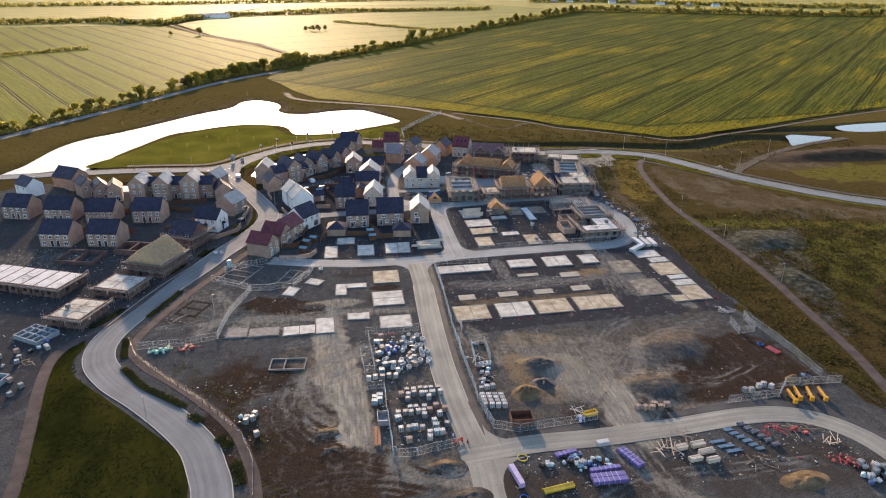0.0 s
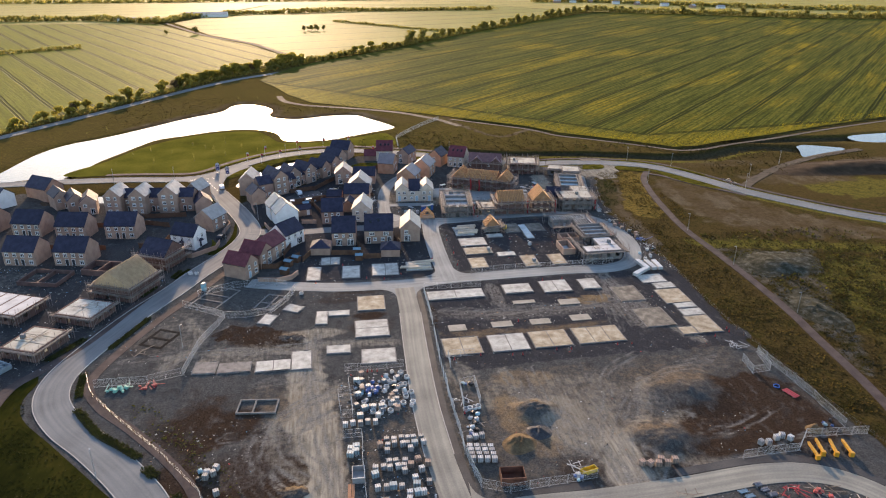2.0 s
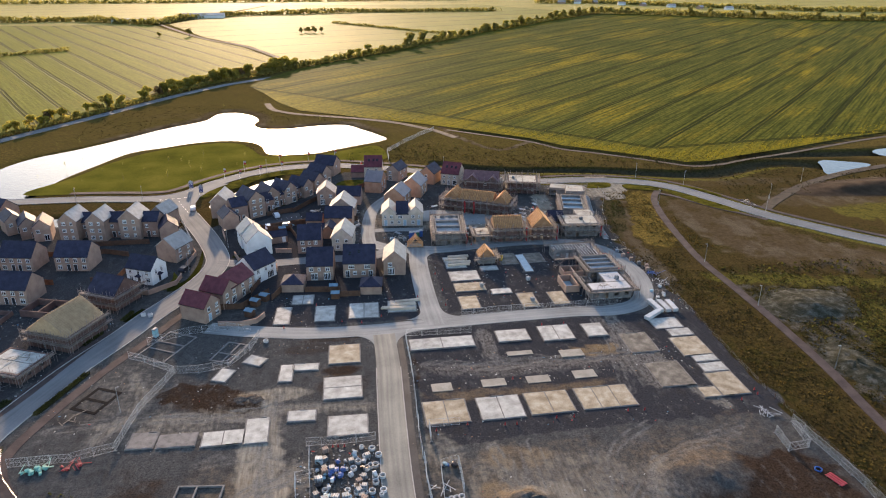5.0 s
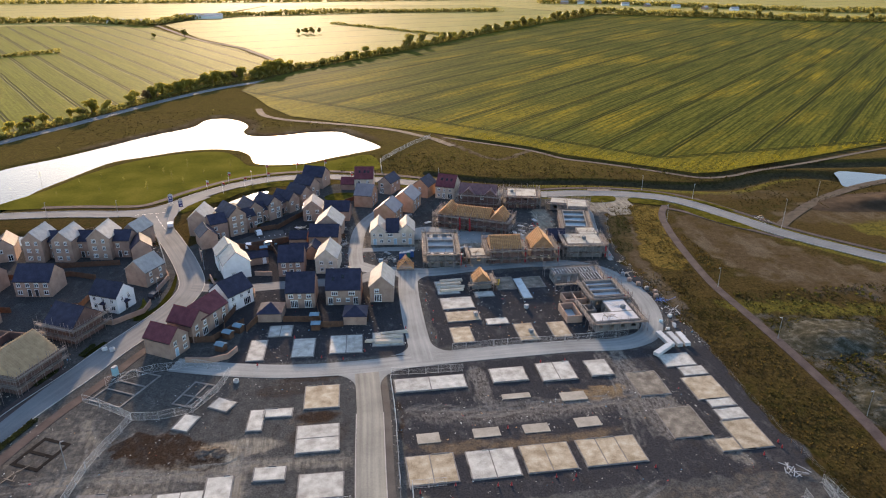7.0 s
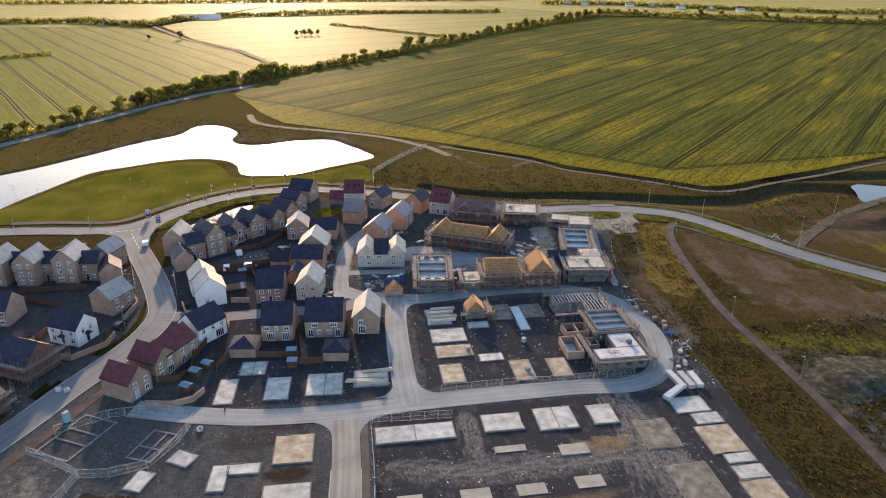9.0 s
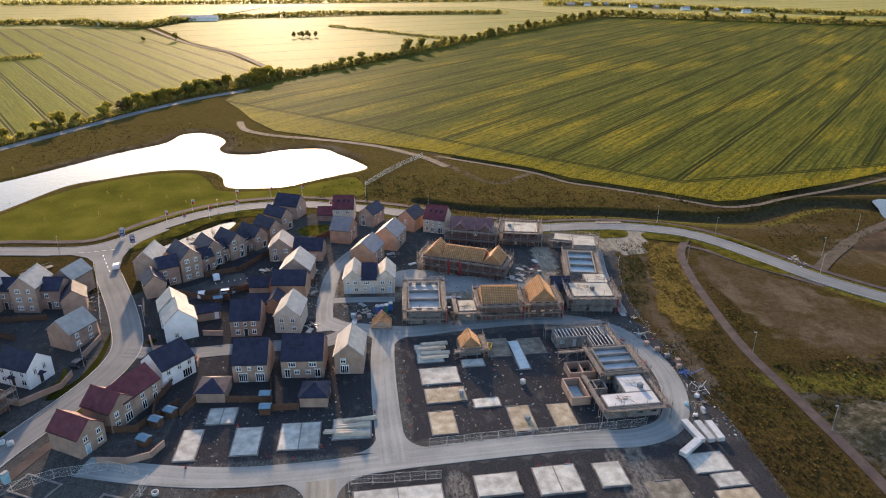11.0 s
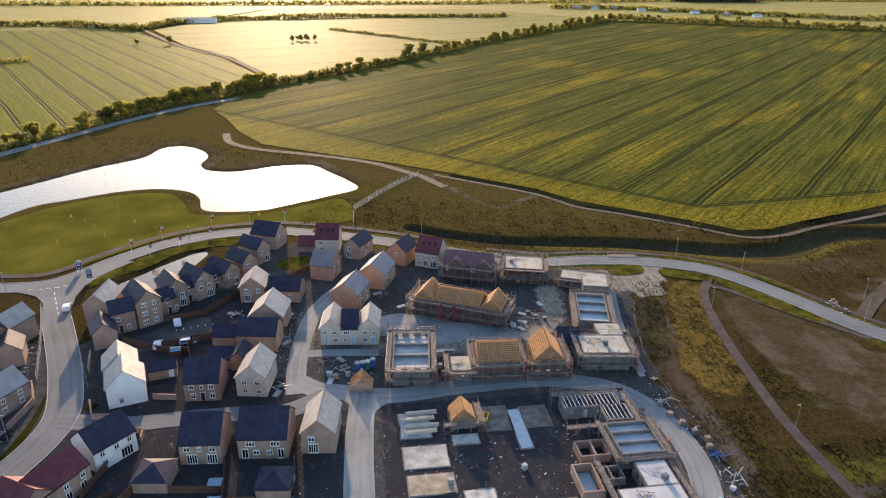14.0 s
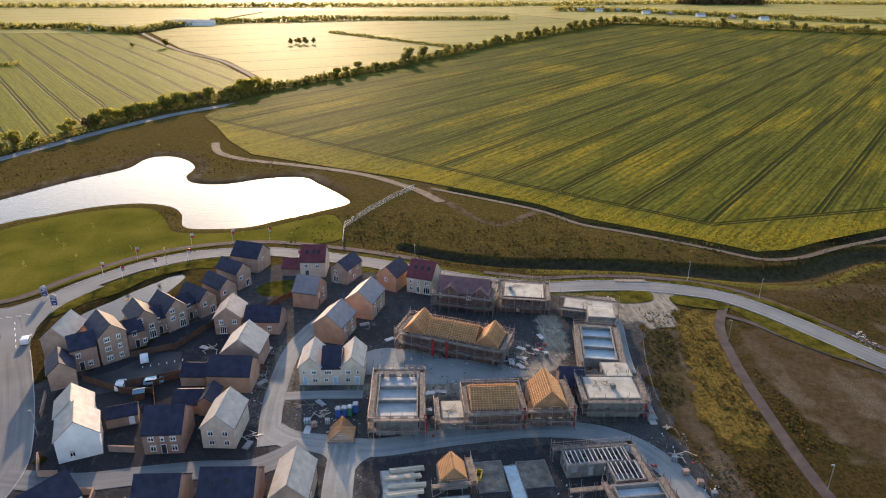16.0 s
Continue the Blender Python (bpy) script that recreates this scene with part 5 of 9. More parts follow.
def tall_house(x, y, ang, w=6.4, d=9.0, eave=7.0):
    ops = [("f", w * 0.3, 5.6, 1.3, 1.1, 3), ("f", w * 0.72, 5.6, 0.9, 1.1, 2), ("f", w * 0.3, 3.2, 1.3, 1.1, 3), ("f", w * 0.72, 3.2, 0.9, 1.1, 2), ("f", w * 0.3, 0.8, 1.4, 1.1, 3), ("f", w * 0.72, 0.8, 0.9, 1.1, 2)]
    return house(x, y, ang, w, d, eave, "y", BRICK_BUFF, ROOF_NAVY if ang > 20 else ROOF_GREY, "tall three-storey gable-fronted buff brick house", 42, ops, name="tall_house")


def link_house(x, y, ang, w=5.2, d=6.5, eave=5.6):
    return house(x, y, ang, w, d, eave, "x", BRICK_BROWN, ROOF_NAVY, "lower linking house with a slate roof between tall gables", 34, [("f", 1.6, 3.4, 1.0, 1.1, 2), ("f", 3.8, 0.9, 1.0, 1.1, 2)], [("f", 2.0)], name="link_house")


# lakeside rows
tall_house(-17.7, 268.2, 34, 6.2, 9.5)
link_house(-23.3, 265.8, 25, 5.6)
link_house(-13.4, 274.6, 31, 4.0, 6.0, 4.4)
link_house(-9.4, 281.0, 34, 3.6, 6.0, 4.2)
link_house(-3.2, 287.6, 44, 3.6, 6.0, 4.2)
house(-31.5, 271.5, -8, 6.4, 9.0, 6.0, "y", BRICK_BUFF, ROOF_GREY, "tall end house with a bright tiled slope", 42, name="tall_house")
house(-25.6, 258.6, 22, 5.4, 7.4, 4.2, "y", BRICK_BUFF, ROOF_NAVY, "buff brick house with a slate roof and plain gable", 40)
house(-12.6, 277.9, 32, 5.6, 8.5, 5.6, "y", BRICK_BUFF, ROOF_NAVY, "tall buff brick house with a slate roof by the pond", 42, [("f", 1.6, 5, 1.2, 1.1, 2), ("f", 1.5, 2.9, 1.2, 1.1, 2), ("f", 4, 2.9, 1.2, 1.1, 2), ("f", 4, .2, 1.6, 2, 3)], name="tall_house")
house(-6.0, 282.4, 42, 5.6, 8.5, 5.6, "y", BRICK_BUFF, ROOF_NAVY, "tall buff brick house with a slate roof by the pond", 42, [("f", 1.6, 5, 1.2, 1.1, 2), ("f", 1.5, 2.9, 1.2, 1.1, 2), ("f", 4, 2.9, 1.2, 1.1, 2), ("f", 4, .2, 1.6, 2, 3)], name="tall_house")
house(0.7, 289.2, 48, 5.2, 8.5, 4.8, "y", BRICK_BUFF, ROOF_NAVY, "buff brick house with a slate roof by the pond", 42, [("f", 1.5, 2.9, 1.1, 1.1, 2), ("f", 3.8, .2, 1.4, 2, 2)])
house(4.8, 295.8, 44, 5.2, 8.5, 4.8, "y", BRICK_BUFF, ROOF_NAVY, "buff brick house with a slate roof by the pond", 42, [("f", 1.5, 2.9, 1.1, 1.1, 2), ("f", 3.8, .2, 1.4, 2, 2)])
house(8.0, 304.8, 50, 5.2, 8.5, 5.2, "y", BRICK_BUFF, ROOF_NAVY, "buff brick house with a slate roof by the pond", 42, [("f", 1.5, 2.9, 1.1, 1.1, 2), ("f", 3.8, .2, 1.4, 2, 2)])
house(4.2, 320.0, -24, 9.0, 7.4, 4.8, "x", BRICK_BUFF, ROOF_NAVY, "large end house with a slate roof beside the lake road", 40, [("r", 3, 3, 1, 1, 2)])
tall_house(-58.2, 255.4, -8, 6.8)
link_house(-51.4, 256.4, -8)
house(-50.2, 263.4, -22, 5.8, 8.0, 5.8, "y", BRICK_BUFF, ROOF_GREY, "tall end house with a bright tiled slope", 42, name="tall_house")
house(-45.0, 252.4, 16, 5.8, 7.0, 4.0, "y", BRICK_BUFF, ROOF_NAVY, "buff brick house with a slate roof and plain gable", 40)
tall_house(-68.2, 255.0, -10, 6.0)
link_house(-62.6, 257.6, -8, 4.8)
tall_house(-77.0, 256.2, -10, 6.0)
link_house(-71.2, 258.4, -8, 4.4)
for hx, hy, ha in ((-85.2, 256.6, 12), (-90.0, 259.0, 25), (-96.0, 263.6, 35)):
    house(hx, hy, ha, 5.2, 8.0, 5.0, "y", BRICK_BUFF, ROOF_NAVY, "buff brick house with a slate roof in a curved row", 42, [("f", 1.5, 2.9, 1.1, 1.1, 2), ("f", 3.8, .2, 1.4, 2, 2)])
house(-123.5, 273.4, -42, 8.4, 6.6, 4.6, "x", RENDER, ROOF_NAVY, W_LABEL + " at the end of a row", 38, [("f", 2, 2.9, 1, 1.1, 2), ("f", 6, 2.9, 1, 1.1, 2), ("f", 2, .8, 1, 1.1, 2)])
house(-112.6, 282.0, -33, 11.0, 8.0, 4.3, "x", BRICK_BUFF, ROOF_NAVY, "large end house with a slate roof beside the lake road", 40)
# semi-detached pairs to the west
for hx, hy, ha in ((-70.6, 232.0, -9), (-86.6, 234.2, -11), (-101.8, 239.4, -14), (-117.6, 245.0, -17), (-79.9, 211.9, -13), (-95.0, 214.5, -13)):
    house(hx, hy, ha, 10.0, 8.0, 4.6, "x", BRICK_BUFF, ROOF_NAVY, "pair of buff brick houses under one blue-black slate roof", 40,
          facade(4, 10.0, 2.9) + [("f", 1.4, .7, 1.3, 1.2, 2), ("f", 8.6, .7, 1.3, 1.2, 2)], [("f", 4.0), ("f", 6.0)], name="semi_detached_house")


# ---- greenery ----
def leaf_material(name, c0, c1, glow=0.45):
    m = material(name, (c0, c1), scale=0.3, fine=3.0, rough=0.7, bump=0.0, spec=0.2, vary=0.12)
    n, l = m.node_tree.nodes, m.node_tree.links
    b = n["Principled BSDF"]
    tr, mx = n.new("ShaderNodeBsdfTranslucent"), n.new("ShaderNodeMixShader")
    link = b.inputs["Base Color"].links[0].from_socket
    l.new(link, tr.inputs["Color"])
    mx.inputs[0].default_value = glow
    l.new(b.outputs[0], mx.inputs[1])
    l.new(tr.outputs[0], mx.inputs[2])
    l.new(mx.outputs[0], n["Material Output"].inputs["Surface"])
    return m


LEAF = leaf_material("hedge_leaves", (0.19, 0.175, 0.045), (0.33, 0.29, 0.08), 0.75)
LEAF_SUN = leaf_material("spring_leaves", (0.28, 0.25, 0.045), (0.44, 0.36, 0.075), 0.7)
LEAF_DARK = leaf_material("copper_leaves", (0.10, 0.07, 0.034), (0.16, 0.105, 0.048), 0.5)
STRAW = leaf_material("rough_grass_blades", (0.022, 0.020, 0.007), (0.066, 0.052, 0.015), 0.5)
BARK = plain("bark", (0.09, 0.07, 0.05), 0.9)


def quads_mesh(name, centres, sizes, mat, rng, upright=0.0):
    """Many small leaf clumps, each a bent pair of facets, as one mesh."""
    k = len(centres)
    n = rng.normal(size=(k, 3))
    n[:, 2] = n[:, 2] * (1 - upright)
    n /= np.linalg.norm(n, axis=1)[:, None] + 1e-9
    u = np.cross(n, rng.normal(size=(k, 3)))
    u /= np.linalg.norm(u, axis=1)[:, None] + 1e-9
    w = np.cross(n, u)
    s = sizes[:, None]
    v = np.stack([centres - u * s - w * s * 0.7, centres + u * s - w * s * 0.5 + n * s * 0.2, centres + u * s * 0.8 + w * s, centres - u * s * 0.6 + w * s * 0.8 + n * s * 0.25], 1).reshape(-1, 3)
    me = bpy.data.meshes.new(name)
    me.vertices.add(k * 4)
    me.vertices.foreach_set("co", v.astype(np.float32).ravel())
    me.loops.add(k * 4)
    me.loops.foreach_set("vertex_index", np.arange(k * 4, dtype=np.int32))
    me.polygons.add(k)
    me.polygons.foreach_set("loop_start", np.arange(0, k * 4, 4, dtype=np.int32))
    me.update()
    me.materials.append(mat)
    return me


def make_tree(height, spread_r, mat, seed, label, leaves=420):
    rng = np.random.RandomState(seed)
    tree = thing("tree", pose(0, 0, -2000), label, "tree")
    b = bmesh.new()
    beam(b, (0, 0, -0.3), (0.1, 0, height * 0.45), height * 0.028, 6)
    for i in range(5):
        a = i * 1.3 + seed
        beam(b, (0.05, 0, height * (0.25 + 0.05 * i)), (math.cos(a) * spread_r * 0.6, math.sin(a) * spread_r * 0.6, height * (0.5 + 0.07 * i)), height * 0.012, 4)
    part("trunk", b, BARK, tree)
    pts, k = [], 9
    for i in range(k):
        a, rr = rng.uniform(0, 6.3), spread_r * rng.uniform(0.15, 0.65)
        c = np.array([math.cos(a) * rr, math.sin(a) * rr, height * rng.uniform(0.35, 0.85)])
        q = rng.normal(size=(leaves // k, 3))
        q /= np.linalg.norm(q, axis=1)[:, None]
        pts.append(c + q * spread_r * rng.uniform(0.3, 0.5) * rng.uniform(0.6, 1.0, size=(len(q), 1)) * np.array([1, 1, 0.9]))
    P = np.concatenate(pts)
    part("crown", quads_mesh("crown", P, rng.uniform(0.25, 0.55, len(P)) * spread_r / 3.2, mat, rng), None, tree)
    return tree


TREES = [make_tree(7.5, 3.6, LEAF_SUN, 1, "bushy hedgerow tree with bright spring leaves"), make_tree(6.0, 3.2, LEAF_SUN, 2, "low rounded hedgerow tree in yellow-green leaf"),
         make_tree(7.0, 3.0, LEAF_DARK, 3, "dark copper-leaved tree growing in a hedgerow"), make_tree(9.5, 4.6, LEAF, 4, "full green tree standing among fields"), make_tree(5.0, 2.6, LEAF, 5, "small green hedgerow tree")]


def plant(i, x, y, s=1.0, z=0.0):
    return copy_thing(TREES[i], Matrix.Translation((x, y, z)) @ Matrix.Rotation(x * 1.7 + y, 4, "Z") @ Matrix.Diagonal((s, s, s * (0.9 + 0.2 * ((x * 7.3) % 1)), 1)))


def along(pts, step):
    """Points at even steps along a broken line."""
    out = []
    for (x0, y0), (x1, y1) in zip(pts, pts[1:]):
        k = max(1, int(math.hypot(x1 - x0, y1 - y0) / step))
        out += [(x0 + (x1 - x0) * j / k, y0 + (y1 - y0) * j / k) for j in range(k)]
    return out


def hedge(name, pts, width, height, density, mat, label, seed, size=0.7):
    rng = np.random.RandomState(seed)
    C = []
    for x, y in along(pts, 1.0):
        hh = height * (0.7 + 0.6 * abs(math.sin(x * 0.11 + seed) * math.cos(y * 0.07)))
        for i in range(density):
            C.append((x + rng.normal() * width, y + rng.normal() * width, 0.2 + hh * rng.uniform(0, 1) ** 0.8))
    C = np.array(C)
    ob = new(name, quads_mesh(name, C, rng.uniform(0.5, 1.2, len(C)) * size, mat, rng))
    return tagged(ob, label, "hedge", kind="stuff")


LANE_HEDGE = [(-205, 325), (-178, 368), (-160, 402), (-130, 452), (-101, 505), (-70, 562), (-40, 592)]
hedge("hedge", LANE_HEDGE, 1.2, 2.2, 9, LEAF, "scrubby hedge along a country lane", 1)
hedge("hedge", [(-40, 592), (-6, 638), (76, 731), (203, 897), (331, 1043), (446, 1172)], 2.2, 4.2, 9, LEAF, "tall thick hedge dividing two big fields", 2, 1.0)
hedge("hedge", [(446, 1176), (597, 1103), (760, 1010), (900, 990), (1400, 826)], 5.0, 8.0, 14, LEAF, "broad belt of scrub along the top of a field", 3, 1.3)
hedge("hedge", [(150, 880), (62, 990), (20, 1040)], 1.5, 2.4, 5, LEAF, "thin far hedge", 4, 1.0)
hedge("hedge", [(-236, 768), (-300, 720), (-420, 640)], 1.5, 3.0, 6, LEAF, "short hedge across a field", 5, 1.0)
hedge("hedge", [(-215, 1036), (-330, 1100), (-400, 1090), (-700, 1060), (-1200, 1050)], 4.0, 7.0, 6, LEAF, "distant belt of trees", 6, 1.8)
hedge("hedge", [(-215, 1036), (-190, 1120), (-120, 1180), (60, 1230), (300, 1240)], 4.0, 6.0, 5, LEAF, "distant tree belt behind the farm", 7, 1.8)
hedge("hedge", [(430, 1440), (560, 1420), (700, 1300), (860, 1180), (1000, 1150)], 5.0, 7.0, 6, LEAF, "distant trees round a village", 8, 2.0)
hedge("hedge", [(800, 1660), (870, 1665), (960, 1660)], 14.0, 14.0, 20, LEAF_DARK, "dark distant wood", 9, 3.0)
hedge("hedge", [(-900, 1480), (-300, 1500), (300, 1560), (900, 1700), (1600, 1650)], 6.0, 6.0, 2, LEAF, "far hedgerow on the horizon", 10, 2.6)
hedge("hedge", [(-1400, 2100), (-300, 2000), (800, 2200), (2200, 2100)], 8.0, 7.0, 2, LEAF, "far hedgerow on the horizon", 12, 4.0)
trng = random.Random(5)
for x, y in along(LANE_HEDGE, 6.5):
    if trng.random() < 0.85:
        plant(trng.choice((0, 0, 1, 1, 2, 4)), x + trng.uniform(-2.5, 2) - 3, y + trng.uniform(-2, 2), trng.uniform(0.7, 1.5))
for x, y in along([(-92, 520), (-70, 562), (-40, 592), (-4, 640)], 3.2):
    plant(trng.choice((0, 1, 1, 4)), x - 5 + trng.uniform(-5, 3), y + trng.uniform(-3, 6), trng.uniform(0.9, 1.6))
for x, y in along([(-6, 638), (76, 731), (203, 897), (331, 1043), (446, 1172)], 9.0):
    plant(trng.choice((0, 3, 4, 1)), x + trng.uniform(-3, 3), y + trng.uniform(-2, 2), trng.uniform(0.8, 1.5))
for x, y in along([(446, 1174), (597, 1100), (760, 1006), (900, 985)], 15.0):
    plant(trng.choice((3, 4, 4, 3)), x + trng.uniform(-4, 4), y + trng.uniform(-4, 8), trng.uniform(0.9, 1.5))
plant(3, -143, 888, 1.0)
plant(4, -176, 890, 1.2)
for dx, dy, s in ((0, 0, 1.2), (9, 4, 1.3), (17, 2, 1.0), (24, 9, 1.1), (5, 12, 1.0), (14, 12, 1.2)):
    plant(3, -18 + dx, 906 + dy, s * 0.6)
for proto, (x, y) in zip(TREES, ((-172, 384), (-120, 476), (-142, 436), (92, 754), (24, 676))):
    proto.matrix_basis = pose(x, y, 0)

# young lakeside trees, thin and pale
SAPLING = thing("sapling", pose(0, 0, -2000), "thin staked young tree with a few pale leaves", "tree", "young trees by the lake")
b = bmesh.new()
beam(b, (0, 0, -0.1), (0, 0, 2.6), 0.035, 5)
part("trunk", b, BARK, SAPLING)
rr = np.random.RandomState(8)
sp = rr.normal(size=(40, 3)) * np.array([0.32, 0.32, 0.75]) + np.array([0, 0, 2.5])
part("crown", quads_mesh("crown", sp, rr.uniform(0.06, 0.13, 40), LEAF, rr), None, SAPLING)
for x, y in ((-69, 337), (-80, 345), (-86, 336), (-62, 352), (-55, 346), (-47, 356), (-38, 343), (-30, 338), (-44, 331), (-74, 322), (-57, 325), (-90, 322), (-28, 352), (-12, 344), (4, 347), (20, 346), (-100, 356), (-104, 345), (-110, 330), (-60, 398), (-66, 404), (-52, 470), (-40, 470), (-20, 428), (-10, 422), (-5, 425), (6, 424), (-112, 392), (-120, 384)):
    copy_thing(SAPLING, pose(x, y, 0, 0, 0, x * 31 % 360) @ Matrix.Scale(0.5 + (x * 13 % 10) / 20, 4))
SAPLING.matrix_basis = pose(-50, 338, 0)


def scatter(name, label, regions, seed, size, mat, upright=0.75, inside=None):
    """Grass tufts over rough patches: (x, y, rx, ry, count)."""
    rng = np.random.RandomState(seed)
    C = []
    for x, y, rx, ry, k in regions:
        p = rng.uniform(-1, 1, (k, 2))
        C.append(np.c_[x + p[:, 0] * rx, y + p[:, 1] * ry])
    P = np.concatenate(C)
    keep = wave_noise(P[:, 0], P[:, 1], 12, seed) + rng.normal(size=len(P)) * 0.5 > -0.1
    keep &= (poly_dist(P[:, 0], P[:, 1], curve2(SITE)) > 1.0) if inside is None else (poly_dist(P[:, 0], P[:, 1], inside) < -0.2)
    keep &= poly_dist(P[:, 0], P[:, 1], curve2(LAKE)) > 1.0
    keep &= line_dist(P[:, 0], P[:, 1], DITCH) > 4.0
    for pd in (POND_EAST, POND_FAR):
        keep &= poly_dist(P[:, 0], P[:, 1], pd) > 2.0
    for line, gap in ((FOOTPATH, 2.2), (PERIM, 4.5), (MAIN, 5.0)):
        keep &= line_dist(P[:, 0], P[:, 1], curve2(line, False)) > gap
    P = P[keep]
    h = rng.uniform(0.4, 1.1, len(P)) * size
    Q = np.c_[P, h * 0.6 - 0.12]
    return tagged(new(name, quads_mesh(name, Q, h, mat, rng, upright)), label, "grass", kind="stuff")


BANK_LEAF = leaf_material("dull_bank_grass", (0.014, 0.014, 0.004), (0.048, 0.038, 0.011), 0.45)
scatter("rough_grass", "dark brown-green rough grass on the bank outside the fence", [(112, 150, 9, 68, 9000)], 68, 0.20, BANK_LEAF)
SCRUB_LEAF = leaf_material("bramble_leaves", (0.026, 0.030, 0.008), (0.105, 0.096, 0.020), 0.5)
GOLD_LEAF = leaf_material("straw_gold_grass", (0.045, 0.034, 0.010), (0.125, 0.090, 0.024), 0.45)
scatter("rough_grass", "tall straw-gold grass on the bank above the swale", [(126, 250, 8, 30, 3600), (114, 160, 8, 66, 2600)], 69, 0.26, GOLD_LEAF)
scatter("rough_grass", "dark green grass in the damp swale behind the site fence", [(113, 252, 10, 21, 4200)], 70, 0.22, leaf_material("damp_green_grass", (0.018, 0.024, 0.006), (0.052, 0.058, 0.014), 0.4), 0.75, swale)
scatter("rough_grass", "rough tussocky grass, green and straw-coloured, beside a footpath", [(150, 180, 26, 26, 6000), (140, 135, 18, 22, 5000), (165, 150, 30, 30, 5000), (200, 160, 30, 30, 5000)], 61, 0.27, STRAW)
scatter("rough_grass", "rough grass on the banks beyond the estate road", [(150, 318, 70, 16, 3500), (80, 335, 40, 22, 3000), (215, 285, 45, 20, 3000), (20, 440, 70, 16, 2200), (-80, 440, 40, 40, 2200), (40, 350, 22, 16, 900), (-15, 372, 16, 10, 500)], 62, 0.30, STRAW)
scatter("scrub", "low yellow-green scrub bushes on the bank", [(160, 165, 30, 12, 300), (150, 200, 24, 5, 260), (60, 352, 20, 14, 250), (130, 322, 60, 5, 400)], 63, 0.45, SCRUB_LEAF, 0.3)

scatter("rough_grass", "long dark grass in tussocks beside the spine road", [(-48, 105, 20, 45, 40000)], 64, 0.20, leaf_material("dull_grass_blades", (0.014, 0.017, 0.004), (0.052, 0.047, 0.010), 0.35), 0.6, [(-62.0, 146), (-62.4, 139.5), (-60.2, 132.5), (-51.2, 122.0), (-40, 109.2), (-34.2, 102), (-31.2, 95), (-30, 86), (-29, 60), (-57, 60), (-58.6, 94), (-61.6, 107), (-65.6, 128)])
WEED = leaf_material("low_weeds", (0.050, 0.055, 0.014), (0.11, 0.108, 0.024), 0.5)
scatter("weeds", "scattered green weed tufts on dug soil along a fence", [(-26, 110, 18, 24, 5200)], 65, 0.22, WEED, 0.3, [(-47.5, 138.5), (-39.5, 128), (-29.5, 116), (-20.8, 104.4), (-17.6, 95), (-16.6, 80), (-9, 80), (-11, 96), (-17, 112), (-27, 124), (-36, 134)])
scatter("scrub", "yellow-green scrub and bramble clumps on rough ground", [(154, 181, 30, 9, 1600), (160, 151, 28, 9, 1300), (145, 165, 16, 6, 500), (200, 188, 30, 16, 900)], 66, 0.30, SCRUB_LEAF, 0.3)


def flowering_edge():
    """Yellow flowering weeds, thick along the crop's south edge and thinning out in streaks along its rows."""
    rng = np.random.RandomState(67)
    edge = np.array(along([(40, 425), (60, 412), (83, 394.5), (113, 370), (138.6, 343.6), (156.2, 330.5), (173.2, 316), (185.4, 316.4), (201, 322.4), (234, 332), (278, 347.2), (348, 367.4), (520, 416)], 0.5))
    P = np.repeat(edge, 14, axis=0) + rng.uniform(-0.6, 0.6, (len(edge) * 14, 2))
    off = 1.0 + np.abs(rng.normal(size=len(P))) * 11
    u = (P[:, 0] - P[:, 1]) * 0.7071
    P = P + np.c_[off * 0.35, off]
    u = (P[:, 0] - P[:, 1]) * 0.7071
    v = (P[:, 0] + P[:, 1]) * 0.7071
    keep = wave_noise(u * 3.0, v * 0.35, 14, 5) + 0.8 * wave_noise(u, v, 3, 6) - off / 13 + 0.35 + rng.normal(size=len(P)) * 0.5 > 0.15
    P = P[keep]
    return tagged(new("flowering_weeds", quads_mesh("flowering_weeds", np.c_[P, np.full(len(P), 0.35)], rng.uniform(0.10, 0.26, len(P)), leaf_material("yellow_flower_heads", (0.20, 0.175, 0.014), (0.40, 0.32, 0.02), 0.6), rng, 0.2)), "yellow flowering weeds along the edge of a wheat field", "weeds", kind="stuff")


flowering_edge()


# ---- foundations and slabs ----
def slab(x, y, w, d, cols=1, rows=1, mat=None, h=0.32, ang=0.0, label="", edge=0.14):
    """A house slab: blockwork footing, proud concrete tops with a joint between the plots."""
    # kerb of blocks left proud along some edges
    base = thing("foundation_slab", pose(x, y, 0, 0, 0, ang), label or ("sandy screeded house slab on a blockwork footing" if mat is SCREED else "pale concrete house slab on a blockwork footing"), "slab", "house slabs on the site")
    b = bmesh.new()
    box(b, -edge, -edge, -0.1, w + edge, d + edge, h - 0.07)
    part("footing", b, BLOCK, base)
    for i in range(cols):
        for j in range(rows):
            b = bmesh.new()
            box(b, i * w / cols + 0.12, j * d / rows + 0.12, h - 0.15, (i + 1) * w / cols - 0.12, (j + 1) * d / rows - 0.12, h)
            part("slab_top", b, mat or CONCRETE, base)
    erng = random.Random(int(x * 10) + int(y * 7))
    for i in range(3):
        b = bmesh.new()
        q = erng.uniform(0.15, 0.5)
        u = erng.uniform(0, 1 - q)
        side = erng.choice((0, 1, 2, 3))
        if side < 2:
            yy = -edge if side == 0 else d
            box(b, u * w, yy, h - 0.08, (u + q) * w, yy + edge, h + 0.07)
        else:
            xx = -edge if side == 2 else w
            box(b, xx, u * d, h - 0.08, xx + edge, (u + q) * d, h + 0.07)
        part("edge_blocks", b, BLOCK, base)
    return base


